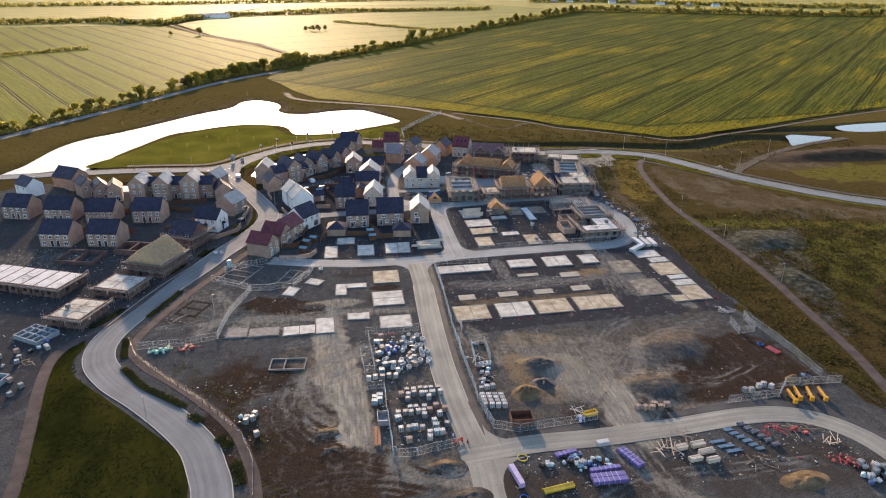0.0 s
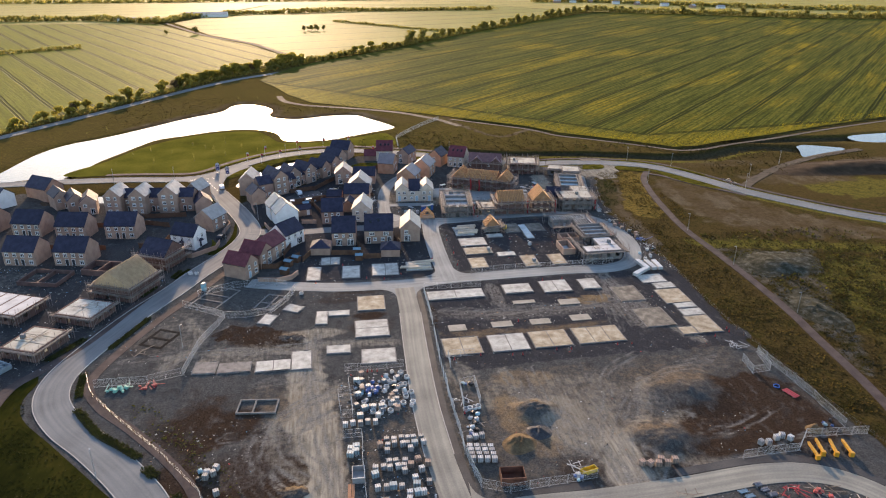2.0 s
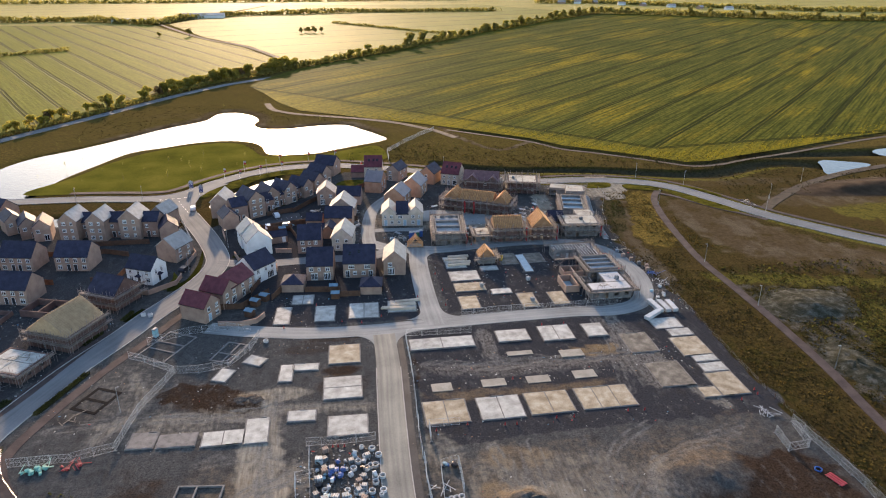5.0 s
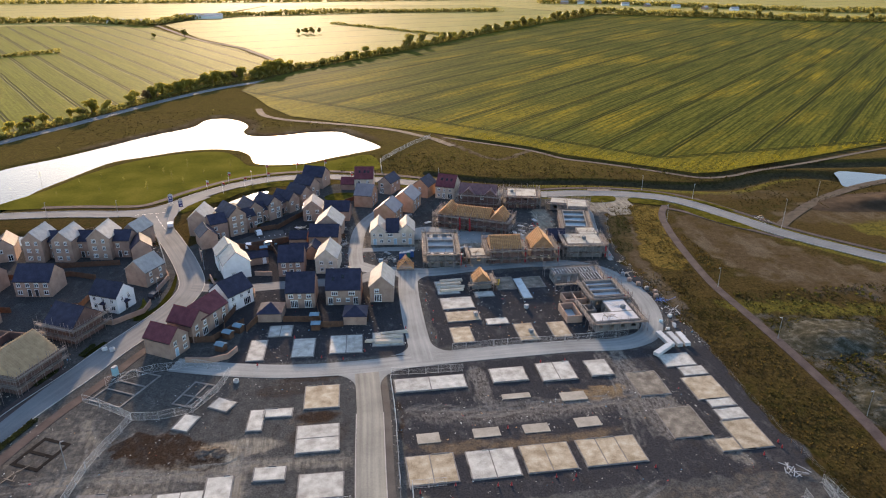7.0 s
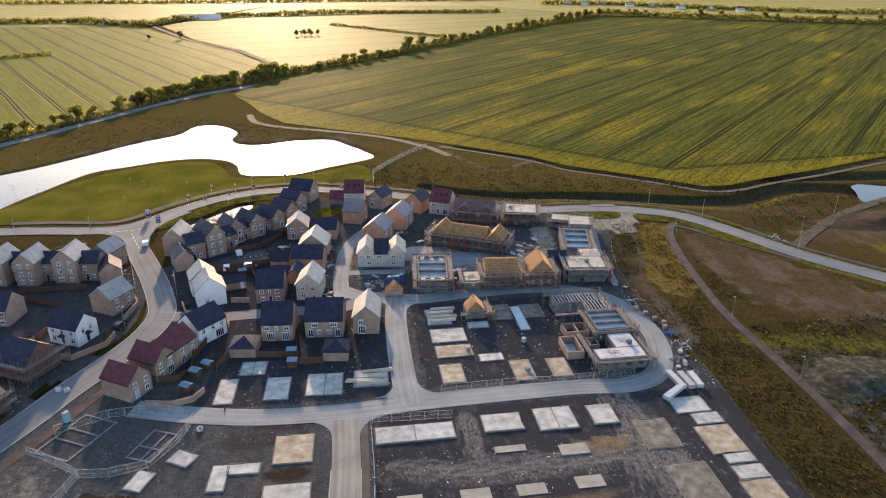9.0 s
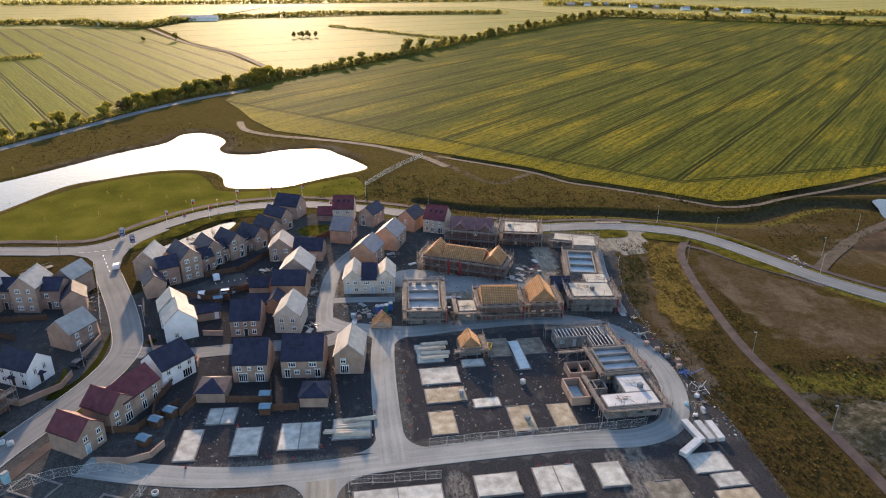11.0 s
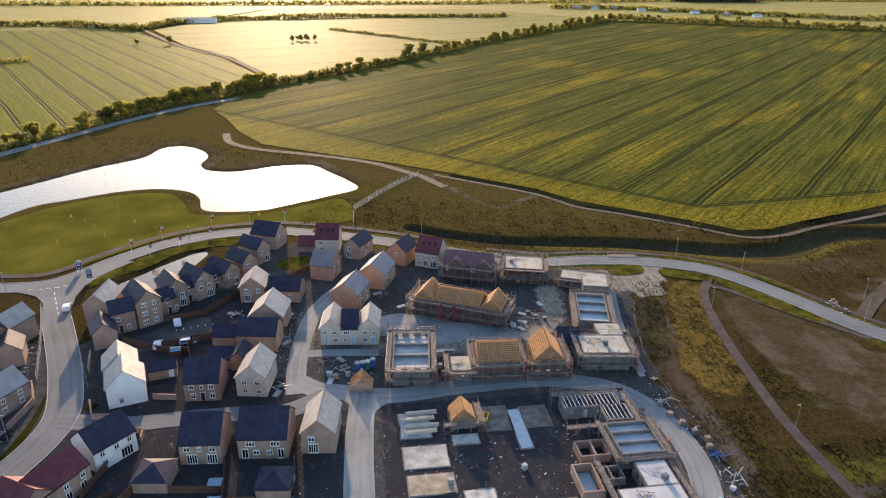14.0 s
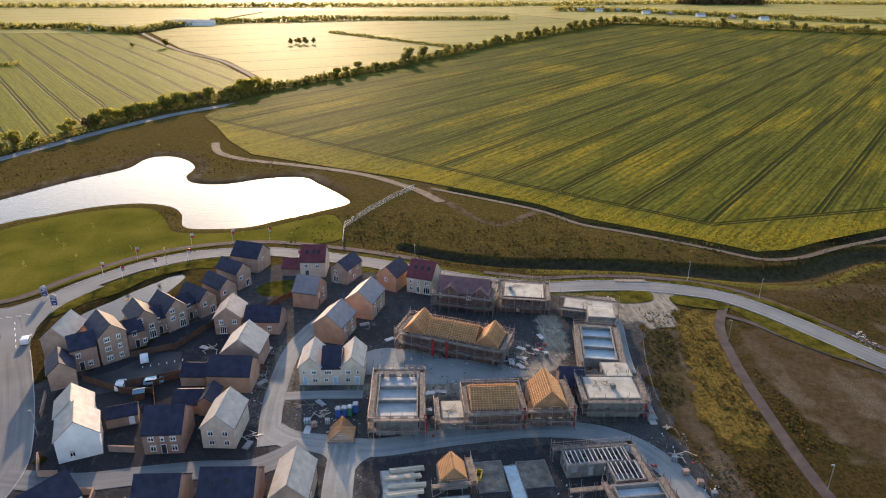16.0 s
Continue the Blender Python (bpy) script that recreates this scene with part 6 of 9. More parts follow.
for x, y, w, d, k in ((28.4, 142.5, 9.0, 7.8, 2), (39.8, 142.4, 9.2, 7.7, 2), (50.3, 142.6, 9.5, 7.6, 2), (61.6, 142.7, 11.9, 7.6, 3)):
    slab(x, y, w, d, k, 1, SCREED if x != 39.8 else CONCRETE, 0.2)
for x, y, w, d, k in ((28.5, 171.2, 15.7, 5.0, 2), (50.3, 171.9, 8.0, 5.4, 1), (61.4, 170.8, 8.0, 7.1, 2), (72.9, 171.2, 5.2, 6.3, 1)):
    slab(x, y, w, d, k, 1, CONCRETE, 0.28)
for x, y, w, d, m in ((91.3, 172.3, 7.4, 5.3, 0), (93.6, 168.3, 5.9, 3.5, 0), (92.3, 159.3, 7.3, 8.3, 1), (93.8, 156.4, 5.7, 2.7, 0), (93.6, 152.1, 6.0, 3.6, 0), (88.8, 143.0, 4.0, 3.6, 1), (93.0, 143.0, 6.5, 8.7, 1)):
    slab(x, y, w, d, 1, 1, SCREED if m else CONCRETE, 0.18)
for x, y, w, d, c, r, m, a in ((8.6, 142.0, 8.0, 6.4, 1, 1, 0, -2), (7.8, 154.4, 8.3, 8.3, 1, 2, 0, -1), (9.0, 168.3, 7.3, 8.2, 1, 1, 1, -2), (-2.1, 162.6, 3.0, 6.8, 1, 1, 0, -3), (0.9, 166.6, 5.8, 2.8, 1, 1, 0, -3), (-15.5, 142.5, 7.9, 4.4, 2, 1, 0, 0), (-7.5, 142.1, 4.6, 7.9, 1, 1, 0, 0), (0.5, 147.9, 5.7, 3.6, 1, 1, 0, -3)):
    slab(x, y, w, d, c, r, SCREED if m else CONCRETE, 0.22, a)
slab(-16.8, 165.5, 3.4, 5.0, 1, 1, CONCRETE, 0.2, -22)
slab(-10.7, 172.0, 4.6, 3.6, 1, 1, CONCRETE, 0.2, -30)
slab(-29.5, 143.9, 5.0, 4.8, 1, 1, MATS["grey_blockwork"], 0.25, -4, "unfilled house footing of grey blockwork")
slab(-23.8, 143.3, 7.1, 4.0, 1, 1, MATS["grey_blockwork"], 0.25, -1, "unfilled house footing of grey blockwork")
for x, y, w, d, c in ((-4.8, 188.9, 3.9, 9.3, 1), (-0.6, 199.5, 5.7, 5.4, 2), (5.5, 189.1, 5.2, 8.4, 1), (14.4, 189.5, 7.8, 8.2, 2), (24.8, 191.3, 7.6, 6.4, 1)):
    slab(x, y, w, d, c, 1, CONCRETE, 0.2, -3)
for x, y, w, d, m in ((44.6, 207.4, 8.6, 6.4, 0), (44.8, 200.4, 8.6, 5.3, 1), (44.6, 189.9, 5.1, 7.5, 1), (54.7, 213.3, 5.3, 3.1, 0), (54.6, 197.6, 5.6, 3.1, 0), (61.1, 188.7, 4.6, 8.3, 1), (69.8, 189.0, 4.5, 7.6, 1), (44.6, 216.3, 6.2, 8.2, 0), ):
    slab(x, y, w, d, 1, 1, SCREED if m else CONCRETE, 0.18)
MUDDY = material("muddy_oversite", ((0.085, 0.075, 0.06), (0.15, 0.135, 0.11), (0.25, 0.225, 0.185)), 0.5, 3.5, 0.92, 0.3)
for x, y, w, d in ((62.0, 216.8, 5.4, 8.0), (70.2, 217.0, 5.6, 7.0), (80.6, 162.4, 7.0, 9.0), (81.4, 148.0, 8.0, 9.6)):
    slab(x, y, w, d, 1, 1, MUDDY, 0.14, 0, "muddy brown oversite slab with dark edges")
BLUE_SHEET = plain("pale_blue_membrane", (0.33, 0.42, 0.45), 0.5)
slab(67.5, 210.5, 2.6, 12.5, 1, 1, BLUE_SHEET, 0.3, 0, "narrow slab under a pale blue damp-proof membrane")
for x, y, w, d in ((31.2, 153.8, 4.5, 3.0), (42.4, 154.0, 5.4, 2.8), (52.6, 153.9, 5.3, 2.7), (63.6, 154.2, 5.2, 3.0), (50.9, 165.6, 6.2, 1.8), (63.4, 163.2, 5.6, 3.0)):
    bb = bmesh.new()
    box(bb, x, y, -0.1, x + w, y + d, 0.09)
    tagged(part("garage_pad", bb, material("stone_dust", ((0.24, 0.22, 0.18), (0.38, 0.35, 0.29)), 0.4, 3, 0.95, 0.2)), "pale stone-dust garage pad on dark ground", "pad", "garage pads")


def low_walls(x, y, ang, w, d, cross, h, mat, label, t=0.3, across=()):
    """Low footing walls round a plot, with cross walls at the given shares of the length."""
    base = thing("wall_footing", pose(x, y, 0, 0, 0, ang), label, "footing", "house footings")
    for x0, y0, x1, y1 in [(0, 0, w, t), (0, d - t, w, d), (0, t, t, d - t), (w - t, t, w, d - t)] + [(w * c, t, w * c + t, d - t) for c in cross] + [(t, d * c, w - t, d * c + t) for c in across]:
        b = bmesh.new()
        box(b, x0, y0, -0.1, x1, y1, h)
        part("footing_wall", b, mat, base)
    return base


low_walls(-36.0, 178.2, -28, 8.1, 12.7, (), 0.16, BLOCK, "open blockwork house footing with a cross wall", 0.35, (0.36, 0.62))
low_walls(-18.5, 174.2, -24, 5.5, 8.7, (0.55,), 0.16, BLOCK, "open blockwork house footing with a cross wall", 0.35, (0.4,))
low_walls(-18.2, 127.3, -7, 8.2, 4.8, (0.4,), 0.35, BLOCK, "small open blockwork footing on bare soil")
# trench drawn as a near-black strip 3 cm proud of the soil, not dug
low_walls(-44.3, 159.2, -26, 6.4, 8.3, (), 0.03, material("dark_trench_soil", ((0.007, 0.007, 0.008), (0.016, 0.015, 0.015)), 0.8, 4, 0.95, 0.3, spec=0.05), "dark dug foundation trench in grey soil", 0.75, (0.45,))


# ---- buildings under construction ----
def pierced(bm, length, height, gaps, t=0.3):
    """A wall along x from the origin, with openings (centre, sill, width, height)."""
    xs_ = sorted({0.0, length} | {g[0] - g[2] / 2 for g in gaps} | {g[0] + g[2] / 2 for g in gaps})
    for a, c in zip(xs_, xs_[1:]):
        m = (a + c) / 2
        cut = sorted((g[1], g[1] + g[3]) for g in gaps if abs(m - g[0]) < g[2] / 2)
        z = 0.0
        for lo, hi in cut:
            if lo > z:
                box(bm, a, 0, z, c, t, lo)
            z = hi
        if height > z:
            box(bm, a, 0, z, c, t, height)


# solid roof filling, darker than the timber to paint in shade between battens
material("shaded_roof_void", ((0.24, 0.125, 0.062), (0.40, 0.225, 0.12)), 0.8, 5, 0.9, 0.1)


def shell(x, y, ang, w, d, h, wall, label, storeys=2, top="deck", deck=None, name="unfinished_house", cols=3, wood=None):
    """An unfinished house: pierced walls and a top: deck, beams, rafters along the front, or a timber gable."""
    home = thing(name, pose(x, y, 0, 0, 0, ang), label, "unfinished house", "houses under construction")
    gaps = [(w * (i + 0.5) / cols, 0.9 if i != 1 else 0.1, 1.2 if i != 1 else 1.0, 1.2 if i != 1 else 2.1) for i in range(cols)]
    if storeys == 2:
        gaps += [(w * (i + 0.5) / cols, 3.3, 1.2, 1.2) for i in range(cols)]
    side = [(d * 0.3, 0.9, 1.1, 1.2), (d * 0.7, 0.9, 1.1, 1.2)] + ([(d * 0.5, 3.3, 1.1, 1.2)] if storeys == 2 else [])
    for m, ln, gp in ((pose(0, 0, 0), w, gaps), (pose(w, d, 0, 0, 0, 180), w, gaps), (pose(w, 0.3, 0, 0, 0, 90), d - 0.6, side), (pose(0, d - 0.3, 0, 0, 0, -90), d - 0.6, side)):
        b = bmesh.new()
        pierced(b, ln, h, [g for g in gp if g[1] + g[3] < h])
        part("wall", b, wall, home, at=m)
    b = bmesh.new()
    box(b, 0.3, 0.3, 0, w - 0.3, d - 0.3, 0.12)
    part("floor", b, CONCRETE, home)
    if storeys == 2:
        b = bmesh.new()
        box(b, 0.3, 0.3, 2.55, w - 0.3, d - 0.3, 2.75)
        part("upper_floor", b, PLANK, home)
    if top == "deck":
        b = bmesh.new()
        box(b, 0.25, 0.25, h - 0.15, w - 0.25, d - 0.25, h + 0.03)
        part("deck", b, deck or CONCRETE, home)
    elif top == "panels":
        nx, ny = max(2, int(w / 4.5)), max(2, int(d / 3.2))
        for i in range(nx):
            for j in range(ny):
                b = bmesh.new()
                box(b, 0.35 + i * (w - 0.7) / nx + 0.14, 0.35 + j * (d - 0.7) / ny + 0.14, h - 0.25, 0.35 + (i + 1) * (w - 0.7) / nx - 0.14, 0.35 + (j + 1) * (d - 0.7) / ny - 0.14, h - 0.05)
                part("floor_panel", b, deck or CREAM, home)
    elif top == "open":
        b = bmesh.new()
        box(b, 0.3, 0.3, h - 1.1, w - 0.3, d - 0.3, h - 0.9)
        part("deck", b, deck or BLUE_SHEET, home)
        for k in (0.36, 0.68):
            b = bmesh.new()
            box(b, 0.3, d * k, h - 0.9, w - 0.3, d * k + 0.25, h - 0.1)
            part("partition", b, BLOCK, home)
    elif top == "beams":
        for i in range(int(w / 0.9)):
            b = bmesh.new()
            box(b, 0.6 + i * 0.9, 0.2, h - 0.05, 0.75 + i * 0.9, d - 0.2, h + 0.12)
            part("floor_beam", b, STEEL, home)
    elif top == "rafters":
        rise = d / 2 * 0.75
        b = bmesh.new()
        beam(b, (0, 0, 0), (0, d / 2 + 0.2, rise + 0.15), 0.07)
        beam(b, (0, d, 0), (0, d / 2 - 0.2, rise + 0.15), 0.07)
        beam(b, (0, 0, 0), (0, d, 0), 0.06)
        me = mesh_of("truss", b, wood or TIMBER)
        for i in range(int(w / 0.6) + 1):
            part("truss", me, None, home, at=pose(min(0.05 + i * 0.6, w), 0, h))
        for s in (0, 1):
            for k in range(1, 11):
                q = k / 11
                bt = bmesh.new()
                yy = q * d / 2 if s == 0 else d - q * d / 2
                box(bt, 0, yy - 0.06, h + q * rise + 0.13, w, yy + 0.06, h + q * rise + 0.19)
                part("batten", bt, wood or TIMBER, home)
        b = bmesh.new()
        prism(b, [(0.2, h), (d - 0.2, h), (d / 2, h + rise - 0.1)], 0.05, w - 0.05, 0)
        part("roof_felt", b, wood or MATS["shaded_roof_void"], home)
    elif top in ("gable", "trusses"):
        rise = w / 2 * (1.05 if wood is None else 0.72)
        b = bmesh.new()
        beam(b, (0, 0, 0), (w / 2 + 0.15, 0, rise + 0.15), 0.07)
        beam(b, (w, 0, 0), (w / 2 - 0.15, 0, rise + 0.15), 0.07)
        beam(b, (0, 0, 0), (w, 0, 0), 0.06)
        me = mesh_of("truss", b, wood or TIMBER)
        for i in range(int(d / 0.6) + 1):
            part("truss", me, None, home, at=pose(0, min(i * 0.6, d), h))
        if top == "trusses":
            return home
        for s in (0, 1):
            for k in range(1, 10):
                q = k / 10
                bt = bmesh.new()
                xx = q * w / 2 if s == 0 else w - q * w / 2
                box(bt, xx - 0.06, 0, h + q * rise + 0.12, xx + 0.06, d, h + q * rise + 0.18)
                part("batten", bt, wood or TIMBER, home)
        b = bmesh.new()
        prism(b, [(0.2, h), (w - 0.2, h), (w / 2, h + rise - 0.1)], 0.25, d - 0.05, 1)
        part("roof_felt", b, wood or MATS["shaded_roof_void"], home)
    return home


def unit(bm_build, name, mat):
    b = bmesh.new()
    bm_build(b)
    return mesh_of(name, b, mat)


POLES = {}
TUBE = plain("weathered_scaffold_tube", (0.25, 0.205, 0.19), 0.55, metal=0.3, vary=0.25)


def pole_mesh(length):
    k = round(length * 2) / 2
    if k not in POLES:
        POLES[k] = unit(lambda b: beam(b, (0, 0, 0), (0, 0, k), 0.045, 5), "standard", TUBE)
    return POLES[k]


def scaffold(x, y, ang, w, d, h, sides="fbrl", gap=0.35, width=1.1, lifts=None):
    """Tube scaffold round a building: standards, ledgers, boarded lifts, guard rails."""
    s = thing("scaffolding", pose(x, y, 0, 0, 0, ang), "galvanised tube scaffolding with boarded lifts round an unfinished house", "scaffolding", "scaffolds on the site")
    rng = random.Random(int(x * 10 + y))
    lifts = lifts or [2.0, h - 0.4] if h > 3.5 else [h - 0.3]
    for side in sides:
        ln = (w if side in "fb" else d) + 2 * (gap + width)
        m = {"f": pose(-gap - width, -gap - width, 0), "b": pose(w + gap + width, d + gap + width, 0, 0, 0, 180), "r": pose(w + gap + width, -gap - width, 0, 0, 0, 90), "l": pose(-gap - width, d + gap + width, 0, 0, 0, -90)}[side]
        k = max(2, int(ln / 2.2))
        for i in range(k + 1):
            for yy in (0.0, width):
                part("standard", pole_mesh(h + 0.9 + rng.uniform(-0.5, 1.1)), None, s, at=m @ pose(i * ln / k + rng.uniform(-0.1, 0.1), yy, 0))
        for z in lifts:
            b = bmesh.new()
            for j in range(4):
                box(b, 0, 0.06 + j * 0.25, z, ln, 0.28 + j * 0.25, z + 0.05)
            tagged(part("boarded_lift", b, PLANK, s, at=m))
            for yy, zz in ((0.0, z + 0.5), (0.0, z + 1.0), (0.0, z - 0.1), (width, z - 0.1)):
                b = bmesh.new()
                beam(b, (-0.2, yy, zz), (ln + 0.2, yy, zz), 0.04, 4)
                part("ledger", b, TUBE, s, at=m)
            b = bmesh.new()
            box(b, 0, -0.05, z + 0.05, ln, -0.01, z + 0.2)
            part("toe_board", b, PLANK, s, at=m)
        b = bmesh.new()
        beam(b, (0, -0.06, 0.1), (ln / k * 1.5, -0.06, h), 0.035, 4)
        part("brace", b, TUBE, s, at=m)
    return s


RED_PLASTIC = plain("red_plastic", (0.33, 0.022, 0.026), 0.45)


def chute(x, y, h):
    c = thing("rubbish_chute", pose(x, y, 0), "red plastic rubbish chute hung from scaffolding", "chute", "red rubbish chutes")
    k = int(h / 0.9)
    for i in range(k):
        b = bmesh.new()
        z = 0.25 + i * 0.9
        bmesh.ops.create_cone(b, cap_ends=False, segments=10, radius1=0.24, radius2=0.33, depth=0.95, matrix=Matrix.Translation((0.1 * math.sin(i), 0, z + 0.45)))
        part("chute_section", b, RED_PLASTIC, c)


PALE_DECK = material("whitish_floor_boards", ((0.40, 0.40, 0.40), (0.56, 0.56, 0.56)), 0.4, 3, 0.8, 0.1)
PALE_WOOD = material("pale_roof_timber", ((0.40, 0.275, 0.16), (0.55, 0.40, 0.24)), 1.0, 9, 0.8, 0.1)
CREAM = material("cream_boarding", ((0.30, 0.285, 0.235), (0.45, 0.43, 0.37)), 0.4, 3, 0.8, 0.1)
DIM_BRICK = material("plum_brick", ((0.105, 0.060, 0.052), (0.175, 0.108, 0.088)), 0.5, 8, 0.9, 0.2)
# row along the loop road
shell(44.2, 235.2, -6, 8.4, 15.5, 4.6, BLOCK, "unfinished blockwork house with open grey-blue floor bays", top="open", deck=material("dull_blue_grey_floor", ((0.30, 0.32, 0.32), (0.42, 0.44, 0.44)), 0.4, 3, 0.7, 0.1))
scaffold(44.2, 235.2, -6, 8.4, 15.5, 4.8)
chute(54.1, 234.2, 4.6)
shell(63.4, 234.8, -4, 9.6, 8.4, 4.7, DIM_BRICK, "unfinished brick house with new timber roof battens", top="rafters", cols=4)
scaffold(63.4, 234.8, -4, 9.6, 8.4, 4.8)
chute(74.3, 234.0, 4.8)
shell(76.0, 234.4, -4, 7.2, 8.6, 4.7, DIM_BRICK, "unfinished brick house with a steep timber roof frame", top="gable")
scaffold(76.0, 234.4, -4, 7.2, 8.6, 4.8, "fr")
chute(84.6, 233.4, 4.8)
shell(57.6, 235.4, -4, 4.6, 6.0, 2.8, BLOCK, "single-storey unfinished blockwork annexe", storeys=1, top="deck", deck=CREAM, cols=1)
scaffold(57.6, 235.4, -4, 4.6, 6.0, 2.9, "fl")
# curved row behind the loop
TERR = -27
tc, ts = math.cos(radians(TERR)), math.sin(radians(TERR))


def on_terrace(u, v):
    return 52.2 + u * tc - v * ts, 268.6 + u * ts + v * tc


for i, (u, ww, tp_) in enumerate(((0.0, 6.0, "gable"), (6.0, 6.2, "rafters"), (12.2, 6.2, "rafters"), (18.4, 5.8, "gable"))):
    hx, hy = on_terrace(u, 0)
    shell(hx, hy, TERR, ww, 7.6, 4.7, DIM_BRICK, "unfinished brick terrace house with bare timber roof " + ("gable" if tp_ == "gable" else "battens"), top=tp_, cols=2, name="unfinished_terrace_house")
hx, hy = on_terrace(0, 0)
scaffold(hx, hy, TERR, 24.2, 7.6, 4.8)
for u in (8.5, 12.0):
    cx, cy = on_terrace(u, -1.6)
    chute(cx, cy, 4.8)
# northern pair
house(63.2, 289.2, -20, 14.0, 7.6, 4.8, "x", DIM_BRICK, ROOF_PLUM, "scaffolded brick house with a finished plum-red roof", 36, facade(4, 14, 2.9))
house(64.4, 288.0, -20, 4.6, 4.6, 4.9, "y", DIM_BRICK, ROOF_PLUM, "projecting gable of a scaffolded brick house", 40)
house(72.2, 285.2, -20, 4.4, 4.6, 4.9, "y", DIM_BRICK, ROOF_PLUM, "projecting gable of a scaffolded brick house", 40)
scaffold(63.2, 287.6, -20, 14.0, 9.0, 5.2)
shell(80.6, 284.0, -14, 11.0, 8.6, 4.8, DIM_BRICK, "unfinished brick house decked over at the eaves", top="deck", deck=CREAM, cols=4)
scaffold(80.6, 284.0, -14, 11.0, 8.6, 5.0)
# east side
shell(96.0, 279.5, -22, 13.0, 5.5, 3.0, BLOCK, "low unfinished blockwork house decked with cream boards", storeys=1, top="deck", deck=CREAM)
scaffold(96.0, 279.5, -22, 13.0, 5.5, 3.0, "fb")
shell(100.2, 271.6, -14, 7.0, 6.0, 4.0, BLOCK, "unfinished blockwork house decked with cream boards", top="deck", deck=CREAM)
shell(92.6, 251.8, -14, 7.6, 15.2, 4.4, BLOCK, "unfinished blockwork house with a pale blue membrane floor", top="open", deck=BLUE_SHEET)
scaffold(92.6, 251.8, -14, 7.6, 15.2, 4.6, "brl")
shell(88.4, 236.2, -7, 11.0, 8.0, 4.6, BLOCK, "unfinished blockwork house with a cream boarded deck", top="deck", deck=CREAM, cols=4)
scaffold(88.4, 236.2, -7, 11.0, 8.0, 4.8)
shell(94.6, 243.6, -7, 6.2, 5.8, 4.6, BLOCK, "rear wing of an unfinished house with a cream deck", top="deck", deck=CREAM, cols=2)
chute(100.2, 234.4, 4.4)
house(84.6, 244.0, -10, 5.4, 6.0, 2.8, "x", DIM_BRICK, ROOF_NAVY, "small brick outbuilding with a dark slate roof", 42, name="garage", category="garage")
# blocks inside the loop
BLUE_FLOOR = material("pale_blue_floor_sheeting", ((0.38, 0.43, 0.45), (0.54, 0.59, 0.61)), 0.4, 3, 0.5, 0.1)
shell(78.6, 218.6, 0, 12.2, 4.2, 2.9, BLOCK, "unfinished blockwork range with steel floor beams", storeys=1, top="beams", cols=4)
shell(86.0, 213.6, 0, 5.6, 5.2, 2.9, BLOCK, "unfinished blockwork wing with steel floor beams", storeys=1, top="beams", cols=2)
scaffold(78.6, 213.6, 0, 13.0, 9.4, 2.9, "fbr", lifts=[2.6])
shell(84.6, 202.6, 0, 8.6, 9.4, 3.6, BLOCK, "unfinished blockwork house with pale blue floor sheeting", storeys=1, top="open", deck=BLUE_FLOOR)
scaffold(84.6, 202.6, 0, 8.6, 9.4, 3.4, "flr", lifts=[2.6])
shell(80.6, 190.2, 0, 11.6, 4.4, 3.0, BLOCK, "unfinished blockwork house decked with white boards", storeys=1, top="deck", deck=PALE_DECK, cols=4)
shell(86.2, 194.6, 0, 6.0, 6.4, 3.0, BLOCK, "rear wing of an unfinished house decked with white boards", storeys=1, top="deck", deck=PALE_DECK, cols=2)
scaffold(80.6, 190.2, 0, 11.8, 10.8, 3.0, "flr", lifts=[2.5])
low_walls(77.6, 205.0, 0, 6.0, 4.6, (0.5,), 1.8, BRICK_BUFF, "half-built buff brick garage walls")
low_walls(75.0, 195.6, 0, 4.0, 7.4, (), 2.0, BRICK_BUFF, "half-built buff brick garage walls with a blue floor")
low_walls(79.0, 198.6, 0, 5.0, 3.6, (0.5,), 1.6, BLOCK, "half-built grey blockwork garage walls")
slab(75.4, 196.0, 3.2, 6.6, 1, 1, BLUE_SHEET, 0.2, 0, "floor slab under pale blue membrane")
shell(54.8, 218.2, 0, 5.2, 4.6, 2.2, BLOCK, "small unfinished garage with a timber roof frame", storeys=1, top="gable", cols=2)
scaffold(54.8, 218.2, 0, 5.2, 4.6, 2.2, "fr", lifts=[1.8])
shell(34.6, 233.8, -6, 5.2, 4.6, 0.6, BLOCK, "row of timber roof trusses standing on low blocks", storeys=1, top="trusses", cols=1, name="truss_stand")
# west of the spine road
shell(-74.2, 158.3, -23, 9.4, 10.6, 2.8, DIM_BRICK, "unfinished brick house decked with cream floor panels", storeys=1, top="panels", deck=CREAM, cols=3)
scaffold(-74.2, 158.3, -23, 9.4, 10.6, 2.8, "fr", lifts=[2.3], gap=0.15, width=0.75)
shell(-67.7, 174.4, -23.5, 10.8, 9.2, 2.6, DIM_BRICK, "unfinished brick house with bare concrete floor panels", storeys=1, top="panels", deck=CONCRETE, cols=4)
scaffold(-67.7, 174.4, -23.5, 10.8, 9.2, 2.6, "fr", lifts=[2.3], gap=0.15, width=0.75)
for i in range(7):
    shell(-76.8 - (7 - i) * 4.0 * math.cos(radians(24)), 173.9 + (7 - i) * 4.0 * math.sin(radians(24)), -24, 3.95, 10.2, 2.9, DIM_BRICK, "unfinished terrace house with a white decked top", storeys=1, top="deck", deck=PALE_DECK, cols=2, name="unfinished_terrace_house")
scaffold(-102.4, 185.3, -24, 28.0, 10.2, 2.9, "fr", lifts=[2.3], gap=0.15, width=0.75)
